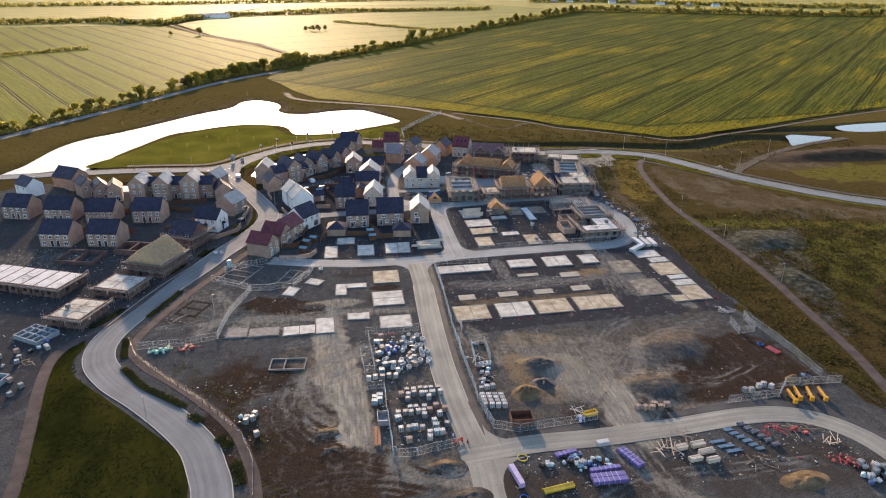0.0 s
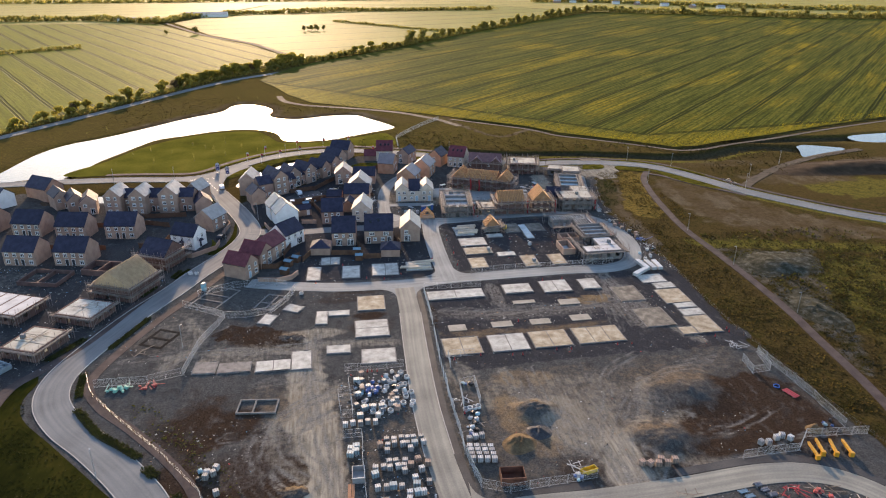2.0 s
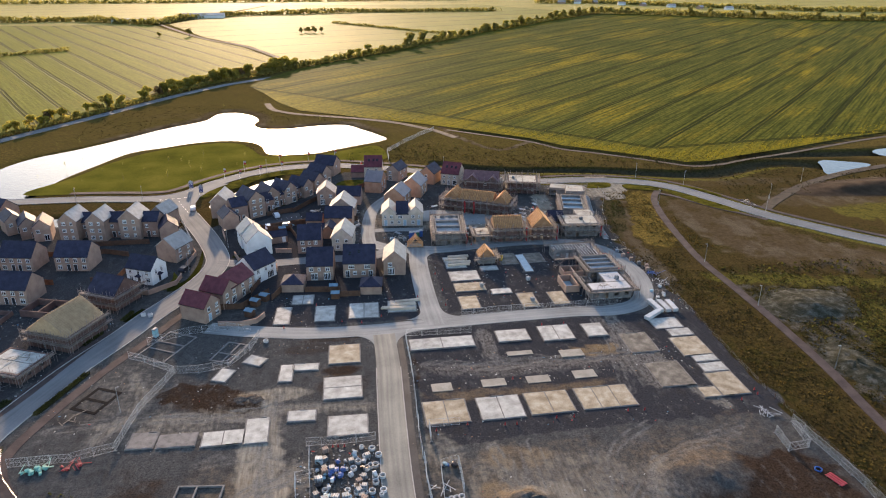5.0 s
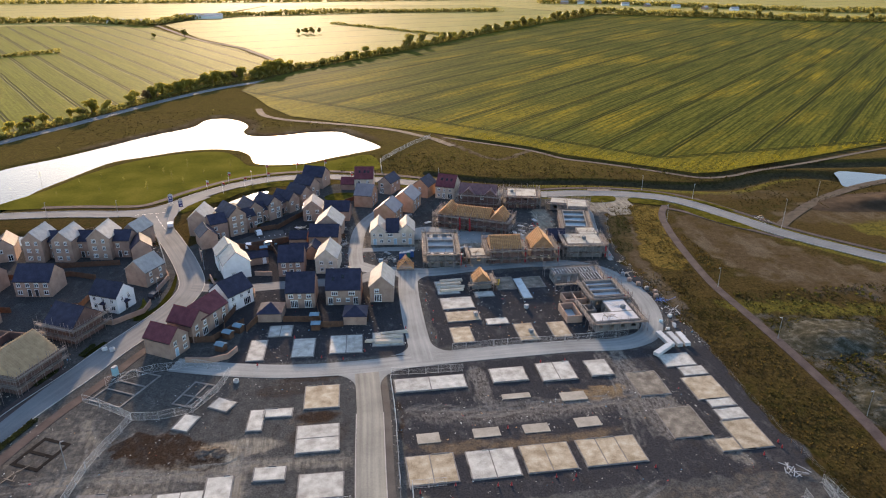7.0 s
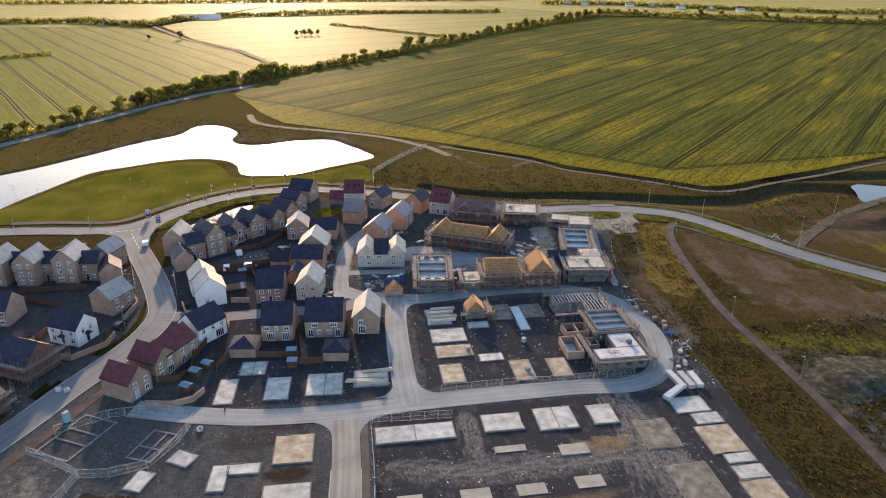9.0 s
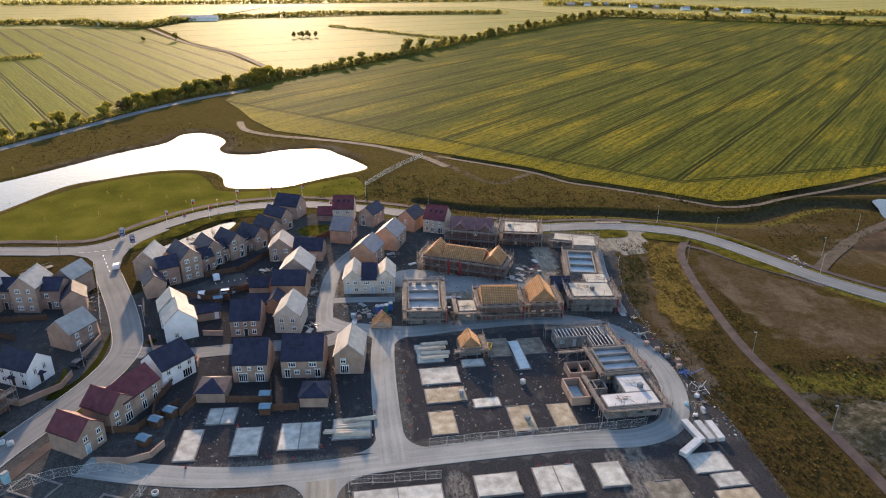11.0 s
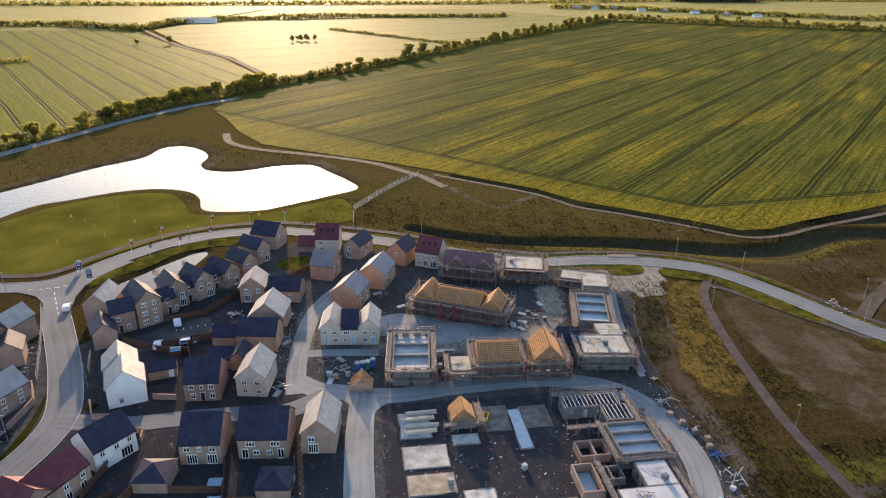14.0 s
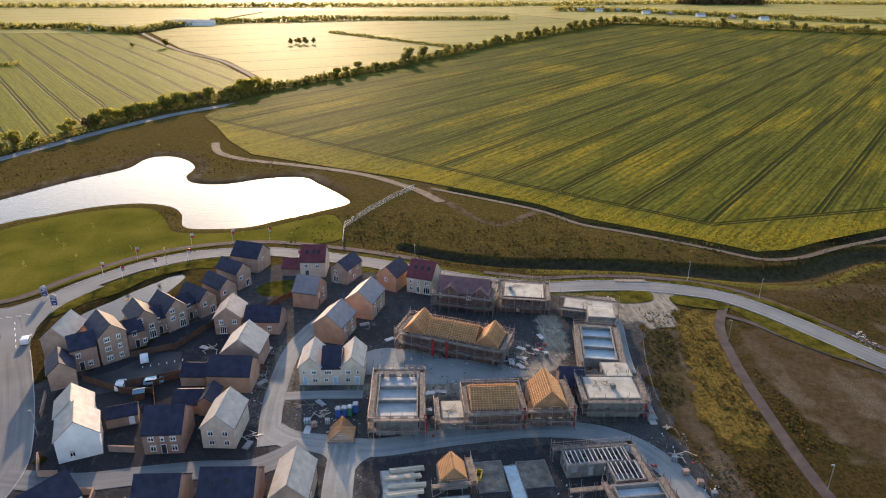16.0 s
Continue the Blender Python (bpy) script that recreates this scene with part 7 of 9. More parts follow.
shell(-62.2, 187.6, -25, 12.2, 12.4, 4.2, DIM_BRICK, "unfinished brick house with a pale timber roof frame", top="gable", cols=4, wood=PALE_WOOD)
scaffold(-62.2, 187.6, -25, 12.2, 12.4, 4.4, "fr", gap=0.15, width=0.75)
house(-54.0, 207.0, -28, 9.0, 9.0, 4.4, "x", DIM_BRICK, ROOF_NAVY, "scaffolded buff brick house with a dark slate roof", 38)
scaffold(-54.0, 207.0, -28, 9.0, 9.0, 4.6, "fr")
low_walls(-80.6, 152.6, -34, 8.4, 6.3, (0.22, 0.5, 0.74), 1.15, material("blue_grey_blocks", ((0.17, 0.21, 0.24), (0.27, 0.32, 0.35)), 0.5, 5, 0.8, 0.2), "blue-grey half-built walls with bays", 0.25, (0.4, 0.72))
low_walls(-86.0, 199.0, -15, 12.0, 9.0, (0.5,), 1.2, DIM_BRICK, "half-built brick house walls")
low_walls(-70.0, 203.5, -18, 10.0, 7.0, (0.5,), 1.8, DIM_BRICK, "half-built brick house walls with open rafters")


# ---- site fencing ----
def heras_mesh():
    f = bmesh.new()
    L, H = 3.3, 2.0
    bars = [0.0, 0.04]
    for i in range(1, 16):
        bars += [i * L / 16 - 0.006, i * L / 16 + 0.006]
    lattice(f, bars + [L - 0.04, L], [0.1, 0.14, 1.05, 1.062, H - 0.04, H], -0.014, 0.014)
    return mesh_of("fence_panel", f, plain("galvanised_mesh", (0.46, 0.47, 0.47), 0.5, vary=0.1))


HERAS = heras_mesh()
FOOT = unit(lambda b: prism(b, [(-0.35, 0), (0.35, 0), (0.28, 0.14), (-0.28, 0.14)], -0.12, 0.12, 1), "concrete_foot", BLOCK)


def fence(pts, label="temporary wire mesh site fence on concrete feet", seed=0):
    rng = random.Random(seed)
    f = thing("site_fence", pose(pts[0][0], pts[0][1], 0), label, "fence", "temporary site fences")
    inv = pose(-pts[0][0], -pts[0][1], 0)
    for (x0, y0), (x1, y1) in zip(pts, pts[1:]):
        ln = math.hypot(x1 - x0, y1 - y0)
        k = max(1, round(ln / 3.4))
        a = math.degrees(math.atan2(y1 - y0, x1 - x0))
        for i in range(k):
            m = inv @ pose(x0 + (x1 - x0) * i / k, y0 + (y1 - y0) * i / k, 0, rng.uniform(-2.5, 2.5), 0, a + rng.uniform(-3, 3))
            part("fence_panel", HERAS, None, f, at=m @ Matrix.Diagonal((ln / k / 3.36, 1, 1, 1)))
            part("concrete_foot", FOOT, None, f, at=inv @ pose(x0 + (x1 - x0) * i / k, y0 + (y1 - y0) * i / k, 0, 0, 0, a + 90))


fence([(101.9, 132.5), (102.8, 122.2), (103.4, 113.6), (102.9, 103.5)], seed=1)


def wire_fence(pts, label):
    """Round timber posts with three strained wires."""
    f = thing("wire_fence", pose(pts[0][0], pts[0][1], 0), label, "fence")
    inv = pose(-pts[0][0], -pts[0][1], 0)
    spots = along(pts, 3.0) + [pts[-1]]
    rng = random.Random(3)
    for i, (x, y) in enumerate(spots):
        part("post", WIRE_POST, None, f, at=inv @ pose(x, y, -0.2, rng.uniform(-4, 4), rng.uniform(-4, 4), rng.uniform(0, 90)))
    for z in (0.45, 0.8, 1.15):
        b = bmesh.new()
        for (x0, y0), (x1, y1) in zip(spots, spots[1:]):
            beam(b, (x0, y0, z), (x1, y1, z), 0.010, 3)
        part("wire", b, STEEL, f, at=inv)


WIRE_POST = unit(lambda b: beam(b, (0, 0, 0), (0, 0, 1.5), 0.065, 6), "post", FENCE_WOOD)
wire_fence([(118.1, 284.3), (117.8, 276), (116.3, 271.9), (112.2, 263.8), (109.2, 255.5), (107.5, 249), (105.6, 241.8), (104.9, 235), (104.5, 229.8), (104.2, 221), (105.0, 213), (105.5, 206), (105.2, 200), (104.9, 187), (104.4, 174.3), (103.6, 158), (103.2, 143.4), (104.6, 119.4), (105.4, 106.7), (107.4, 95.8), (109, 86)], "post and wire fence between the site and rough grass")
wire_fence([(-52.5, 147), (-50.6, 142), (-49, 138.5), (-41, 128.5), (-31, 117), (-22, 105), (-19, 96), (-18, 80)], "low post and wire fence along the pavement of the spine road")
fence([(-49.5, 142), (-38.3, 142), (-31.3, 144), (-29.9, 155.5), (-25.3, 169.7), (-33, 175.5), (-37, 178)], seed=3)
fence([(-25.3, 169.7), (-19.9, 169.2), (-13.7, 170.6), (-9.5, 177.5), (-7.5, 184)], seed=4)
fence([(27.8, 176.5), (27.6, 158.6), (26.6, 142.5), (26.2, 123.4), (26.2, 107.9), (27.2, 98.5), (32, 96.5), (42.7, 97.3), (48.5, 97.5)], seed=5)
fence([(4.6, 139.9), (10.3, 139.4), (18, 139.6)], seed=6)
fence([(5.2, 138.5), (5.6, 122)], seed=7)
fence([(3.4, 116.1), (7.0, 115.9), (6.7, 93.2), (11.3, 93), (19.1, 94.6)], seed=8)
fence([(77.5, 98.2), (89.5, 98.6), (93.2, 102.0), (106.0, 101.0)], seed=9)
fence([(43.5, 186.7), (57.2, 187.2), (71.6, 186.8), (88, 187)], seed=10)
fence([(37.6, 335.4), (38.2, 352), (47.5, 368), (57.1, 382), (67, 394)], "wire mesh fence panels across rough grass to the lake", 11)
fence([(28.2, 178.4), (36, 178.0), (44.5, 177.6)], seed=12)
fence([(-34, 183.5), (-25, 187.5), (-16, 188.5), (-10, 186)], seed=13)
fence([(96.5, 129.8), (95.8, 124.4), (100.4, 124.8), (101.6, 131.6)], "loose wire fence panels boxed round a hole", 14)
fence([(28.5, 137.5), (28.5, 142), (35, 142)], seed=15)
fence([(-46.6, 283), (-43.2, 274), (-40, 265), (-36.8, 255), (-34, 246)], "wire mesh fence panels along the pavement of the spine road", 18)
fence([(28.6, 121.8), (29.2, 129.9), (32.6, 130.6), (32.3, 122.6)], "wire fence panels boxed round a hole", 16)
fence([(6.2, 131.0), (2.9, 130.7), (3.2, 122.7), (6.1, 122.6)], seed=17)


def board_fence(pts, h=1.7, label="brown timber garden fence", wall=False):
    """A garden boundary: fence bays between posts, or a buff brick wall with coping."""
    f = thing("garden_wall" if wall else "garden_fence", pose(pts[0][0], pts[0][1], 0), label, "wall" if wall else "fence", "garden boundaries")
    inv = pose(-pts[0][0], -pts[0][1], 0)
    for (x0, y0), (x1, y1) in zip(pts, pts[1:]):
        ln = math.hypot(x1 - x0, y1 - y0)
        k = 1 if wall else max(1, round(ln / 2.0))
        a = math.degrees(math.atan2(y1 - y0, x1 - x0))
        for i in range(k):
            m = inv @ pose(x0 + (x1 - x0) * i / k, y0 + (y1 - y0) * i / k, 0, 0, 0, a)
            b = bmesh.new()
            if wall:
                box(b, 0, -0.12, -0.05, ln, 0.12, h)
                part("brickwork", b, BRICK_BUFF, f, at=m)
                b = bmesh.new()
                box(b, -0.05, -0.17, h, ln + 0.05, 0.17, h + 0.1)
                part("coping", b, BRICK_BROWN, f, at=m)
            else:
                for j in range(4):
                    box(b, j * ln / k / 4 + 0.02, -0.03, 0.05, (j + 1) * ln / k / 4 - 0.02, 0.03, h)
                part("fence_bay", b, FENCE_WOOD, f, at=m)
                b = bmesh.new()
                box(b, -0.06, -0.06, 0, 0.06, 0.06, h + 0.1)
                part("post", b, FENCE_WOOD, f, at=m)


for pts in ([(-6, 203), (-2, 212), (2.5, 213.5)], [(11.3, 213.5), (12.5, 202.5), (18, 202.2)], [(2.8, 206.8), (12.5, 205.5)], [(24.2, 213.2), (24.4, 204)], [(-14, 199), (-7, 207.4)], [(-11, 200), (-12, 208), (-10, 215)],
            [(0, 244), (-4, 258), (4, 262.8)], [(-10, 258.5), (4, 262.5), (20, 262)], [(-3, 273), (2, 281), (5.5, 286)], [(-12, 271), (-3, 274)], [(14.5, 286), (20, 296), (26, 302)], [(-20, 262), (-10, 256), (-3, 255)],
            [(-58, 222), (-51, 222), (-49.5, 231)], [(-72, 243), (-60, 243.5), (-52, 240)], [(-88, 245), (-74, 243)], [(-66, 250), (-58, 250), (-48, 250)], [(-90, 226), (-68, 222)], [(9, 225), (9, 214)], [(-19, 199.5), (-13, 199)]):
    board_fence(pts)
for pts in ([(-51.5, 222), (-53.5, 216.5), (-40, 211.5), (-33.6, 217), (-33, 222)], [(-33, 229), (-31.5, 238), (-34.5, 245)], [(-26.0, 257), (-24.0, 249)], [(-18.5, 190.6), (-13, 189.6), (-9, 190.8), (-7.2, 194)], [(-19.6, 236), (-17.6, 230.6), (-14, 230.2)], [(-12, 225.5), (-6, 224.8), (-5.8, 222)], [(-7, 236.5), (-2, 235.6)]):
    board_fence(pts, 1.3, "buff brick garden wall with a stone coping", True)

# ---- stacks and packs in the yards ----
WRAP = plain("white_plastic_wrap", (0.33, 0.335, 0.335), 0.4, vary=0.4)
WRAP_GREY = plain("grey_wrapped_blocks", (0.175, 0.20, 0.22), 0.5, vary=0.35)
WRAP_BRICK = plain("brick_pack", (0.30, 0.21, 0.165), 0.8, vary=0.2)
WRAP_CYAN = plain("pale_cyan_wrap", (0.22, 0.30, 0.335), 0.4, vary=0.2)
PURPLE = plain("purple_printed_wrap", (0.115, 0.095, 0.27), 0.4, vary=0.15)
LILAC = plain("pale_lilac_wrap", (0.42, 0.34, 0.52), 0.4)
YELLOW = plain("yellow_paint", (0.55, 0.37, 0.03), 0.45)
AMBER = plain("amber_machine_paint", (0.55, 0.27, 0.02), 0.45)
BLUE = plain("blue_plastic", (0.03, 0.10, 0.33), 0.4, vary=0.15)
RUST = material("rusty_steel", ((0.09, 0.035, 0.022), (0.17, 0.075, 0.045)), 0.8, 8, 0.8, 0.2)
PALLET = unit(lambda b: [box(b, x, 0, 0.1, x + 0.14, 1.0, 0.14) for x in (0, 0.21, 0.43, 0.65, 0.86)] + [box(b, 0, y, 0, 1.0, y + 0.1, 0.1) for y in (0, 0.45, 0.9)], "pallet", PLANK)
PACKS = {}


def pack(kind, mat, w, d, h, label):
    if kind not in PACKS:
        p = thing("block_pack", pose(0, 0, -2000), label, "pallet pack", "packs in the yards")
        part("pallet", PALLET, None, p, at=Matrix.Translation((-w / 2, -d / 2, 0)) @ Matrix.Diagonal((w, d, 1, 1)))
        b = bmesh.new()
        box(b, -w / 2, -d / 2, 0.14, w / 2, d / 2, h)
        bmesh.ops.bevel(b, geom=list(b.edges), offset=0.05, segments=1, affect="EDGES")
        part("wrapped_load", b, mat, p)
        for x in (-w * 0.22, w * 0.22):
            b = bmesh.new()
            box(b, x - 0.03, -d / 2 - 0.01, 0.14, x + 0.03, d / 2 + 0.01, h + 0.012)
            part("strap", b, DOOR, p)
        PACKS[kind] = [p, False]
    return kind


def put(kind, x, y, ang=0.0, z=0.0):
    p = PACKS[kind]
    if not p[1]:
        p[1] = True
        p[0].matrix_basis = pose(x, y, z, 0, 0, ang)
        return p[0]
    return copy_thing(p[0], pose(x, y, z, 0, 0, ang))


pack("white", WRAP, 1.0, 0.95, 1.15, "white shrink-wrapped pallet of blocks")
pack("grey", WRAP_GREY, 1.0, 0.95, 1.0, "grey strapped pallet of concrete blocks")
pack("brick", WRAP_BRICK, 1.1, 1.0, 1.1, "strapped pack of facing bricks")
pack("cyan", WRAP_CYAN, 1.3, 1.1, 1.15, "pale blue wrapped pallet of insulation")
prng = random.Random(11)
# block yard beside the centre road
for j, y in enumerate((113.6, 112.1, 110.6, 107.4, 105.9, 104.2, 102.3, 100.8, 98.8, 97.2)):
    for i in range(8):
        x = 9.0 + i * 1.35 + prng.uniform(-0.25, 0.25)
        dens = (0.75, 0.85, 0.6, 0.45, 0.75, 0.7, 0.6, 0.75, 0.5, 0.2)[j]
        if prng.random() < dens * (0.55 if i < 2 else 1.0):
            put(prng.choice(("white", "white", "grey", "grey", "grey", "cyan", "grey", "white", "brick")), x, y + prng.uniform(-0.3, 0.3), prng.uniform(-14, 14))
for i in range(5):
    put("white", 4.0 + i * 1.5, 119.6 + (i % 2) * 0.3, prng.uniform(-6, 6))
for x, y in ((27.6, 111.4), (28.9, 111.8), (30.2, 112.0)):
    put("white", x, y, 4)
for i in range(4):
    for j in range(4):
        put("white", 27.2 + i * 1.3, 105.6 + j * 1.15 - i * 0.25, -8)
for x, y in ((83.2, 101.4), (84.7, 101.2), (87.0, 102.2), (88.4, 102.6), (89.6, 101.6), (40.4, 85.2), (92.0, 74.0), (93.2, 75.3), (94.4, 74.8), (91.0, 76.6), (90.2, 73.0), (-21.4, 108.6), (-20.2, 109.4), (-19.8, 110.8), (-19.0, 104.2)):
    put("white", x, y, prng.uniform(-30, 30))
for x, y in ((58.0, 99.6), (59.4, 99.2), (60.9, 98.9), (62.6, 98.8), (64.3, 99.4), (61.8, 99.9)):
    put("brick", x, y, prng.uniform(-30, 30))
for x, y in ((101.0, 217), (102.4, 214), (103.6, 211), (100.6, 221), (105, 208.5), (104.2, 206.2), (84.2, 262), (86.3, 260.5), (82.6, 264.2), (56.2, 238.2), (55.6, 241), (66.8, 205), (52.5, 203.0), (64.5, 192.3), (34.5, 240.2), (31.8, 239.6), (30.4, 240.7), (-62, 176), (-58.6, 178.2), (-66, 158)):
    put(prng.choice(("grey", "cyan", "brick", "white")), x, y, prng.uniform(-30, 30))
for x, y in ((4.6, 110.6), (5.6, 111.2), (4.8, 112.0), (5.8, 112.6)):
    put("cyan", x, y, prng.uniform(-20, 20))


def long_stack(x, y, ang, n, length, w, h, mat, label, name="wrapped_stack", rows=1, group="long stacks in the yards", bars=1, round_bars=False, bands=False):
    """Long bundles lying side by side on bearers: wrapped loads, or loose bars and pipes with uneven ends."""
    s = thing(name, pose(x, y, 0, 0, 0, ang), label, "stack", group)
    rng = random.Random(int(x * 13 + y * 7))
    for i in range(n):
        for r in range(rows):
            for q in range(bars):
                b = bmesh.new()
                lo, hi = (rng.uniform(0, 0.35), length - rng.uniform(0, 0.35)) if bars > 1 else (0, length)
                y0, z0 = i * (w + 0.08) + q * w / bars, 0.1 + r * (h + 0.02)
                if round_bars:
                    rad = w / bars * 0.48
                    beam(b, (lo, y0 + rad, z0 + rad), (hi, y0 + rad, z0 + rad), rad, 8)
                else:
                    box(b, lo, y0, z0, hi, y0 + w / bars - (0.03 if bars > 1 else 0), z0 + h * (rng.uniform(0.7, 1.0) if bars > 1 else 1))
                    bmesh.ops.bevel(b, geom=list(b.edges), offset=0.03 if bars > 1 else 0.06, segments=1, affect="EDGES")
                part("load", b, mat, s)
    if bands:
        for k in range(1, int(length / 0.95)):
            b = bmesh.new()
            box(b, k * 0.95 - 0.05, -0.012, 0.12, k * 0.95 + 0.05, n * (w + 0.08) - 0.068, 0.1 + rows * (h + 0.02) + 0.012)
            part("strap", b, LILAC, s)
    for x0 in (0.4, length / 2, length - 0.5):
        b = bmesh.new()
        box(b, x0, -0.1, 0, x0 + 0.1, n * (w + 0.08) + 0.05, 0.1)
        part("bearer", b, PLANK, s)
    return s


long_stack(40.8, 79.6, -2, 2, 6.4, 1.15, 0.8, PURPLE, "purple-wrapped long insulation bundles on bearers", bands=True)
long_stack(41.4, 82.6, 2, 1, 5.8, 0.9, 0.7, PURPLE, "purple-wrapped long bundle on bearers", bands=True)
long_stack(36.6, 87.8, 10, 1, 4.4, 1.0, 0.5, PURPLE, "purple sheeted heap of bundles", bands=True)
long_stack(48.4, 87.7, -70, 2, 5.6, 0.85, 0.7, PURPLE, "two purple-wrapped long bundles", bands=True)
long_stack(27.0, 86.6, -82, 1, 5.4, 1.0, 1.0, LILAC, "pale lilac wrapped stack", bands=True)
long_stack(31.4, 79.0, 8, 2, 6.2, 0.55, 0.6, YELLOW, "yellow steel beams laid side by side", "beam_stack", bars=3)
long_stack(98.2, 117.2, -72, 3, 3.4, 0.5, 0.12, RED_PLASTIC, "red painted steel panels lying flat on mud", "panel_stack")
long_stack(45.4, 89.4, 4, 1, 2.4, 1.1, 0.9, WRAP, "white wrapped crate among purple bundles")
BOARDS = material("pale_stacked_boards", ((0.42, 0.35, 0.27), (0.58, 0.50, 0.40)), 0.6, 9, 0.8, 0.1)
for x, y, ln in ((59.6, 85.6, 2.6), (62.8, 85.8, 3.2), (60.6, 82.2, 2.6), (63.2, 83.8, 3.4), (63.6, 81.4, 2.8)):
    long_stack(x, y, 6, 1, ln, 1.2, 0.9, BOARDS, "neat stack of pale boards", "board_stack", bars=4)
PIPE_BLUE = plain("grey_blue_pipe_bundle", (0.17, 0.25, 0.31), 0.45, vary=0.15)
for i in range(3):
    long_stack(67.0 + i * 0.9, 86.6 - i * 1.5, 4, 1, 3.4, 0.8, 0.5, PIPE_BLUE, "blue-grey plastic pipes in bundles", "pipe_bundle", bars=5, round_bars=True)
for i in range(6):
    long_stack(71.6 + i * 0.6, 89.6 - i * 1.25, 6, 1, 2.1, 0.8, 0.5, PIPE_BLUE, "blue-grey plastic pipes in bundles", "pipe_bundle", bars=5, round_bars=True)
for i in range(6):
    long_stack(75.2 + i * 0.6, 90.6 - i * 1.35, 6, 1, 1.8, 0.8, 0.5, material("dull_slate_bundle", ((0.12, 0.12, 0.14), (0.2, 0.2, 0.22)), 0.6, 6, 0.6, 0.1), "dull grey concrete lintels in bundles", "lintel_bundle", bars=4)
long_stack(4.6, 96.6, 86, 2, 6.0, 0.55, 0.5, material("terracotta_bundles", ((0.33, 0.16, 0.09), (0.45, 0.24, 0.14)), 0.6, 8, 0.8, 0.1), "orange-brown timber bundles beside the block yard", "timber_stack", bars=3)
for x, y, a in ((25.6, 194.0, 2), (25.2, 192.0, -3), (27.0, 196.0, 4), (23.0, 193.2, -6), (45.2, 217.4, 3), (45.6, 219.4, -2), (45.0, 221.6, 1), (46, 223.4, 2)):
    long_stack(x, y, a, 1, 7.0, 0.9, 0.75, BOARDS, "long pale concrete floor beams in a stack", "beam_stack", bars=3)


WHITE_PIPE = plain("pale_pipe_concrete", (0.52, 0.52, 0.51), 0.7, vary=0.15)


def ring(x, y, z=0.0, tilt=0.0, r=0.55, ang=0.0, mat=None, tall=0.6):
    c = bmesh.new()
    k = 12
    vs = [[c.verts.new((math.cos(t) * rr_, math.sin(t) * rr_, zz)) for t in [2 * math.pi * i / k for i in range(k)]] for rr_, zz in ((r, 0), (r, tall), (r - 0.11, tall), (r - 0.11, 0))]
    for a, bq in zip(vs, vs[1:] + vs[:1]):
        for i in range(k):
            c.faces.new((a[i], a[(i + 1) % k], bq[(i + 1) % k], bq[i]))
    ob = part("drain_ring", c, mat or WHITE_PIPE)
    ob.matrix_basis = pose(x, y, z, tilt, 0, ang)
    return tagged(ob, "pale concrete drainage ring" if mat is None else "coil of plastic pipe", "pipe", "drainage rings")


for x, y in ((13.7, 125.6), (14.9, 125.5), (16.3, 125.5), (18.3, 125.5), (9.8, 123.5), (11.3, 122.9), (18.1, 135.0), (15.7, 131.6), (16.5, 132.2), (17.3, 132.2), (17.1, 128.9), (17.1, 127.7), (18.4, 129.1), (13.7, 134.4), (13.3, 131.9), (15.7, 135.0), (28.9, 121.2), (29.8, 121.4), (30.7, 121.5), (31.6, 121.7), (-6.0, 180.8)):
    ring(x, y, 0.0, 0, 0.62, x * 40)
for i in range(14):
    ring(prng.uniform(8, 18), prng.uniform(122.5, 138), 0.02 if i % 3 else 0.55, 0 if i % 3 else 90, prng.uniform(0.4, 0.65), prng.uniform(0, 360))
for x, y in ((98.1, 118.8), (27.8, 79), (43, 84.6)):
    ring(x, y, 0, 0, 0.7, 0, BLUE, 0.25)
ring(30.4, 89.0, 0, 0, 1.0, 0, YELLOW, 0.2)
for i in range(26):
    kind = prng.choice(("grey", "brick", "white", "cyan", "grey"))
    put(kind, prng.uniform(6, 16), prng.uniform(121.5, 137.5), prng.uniform(-30, 30))


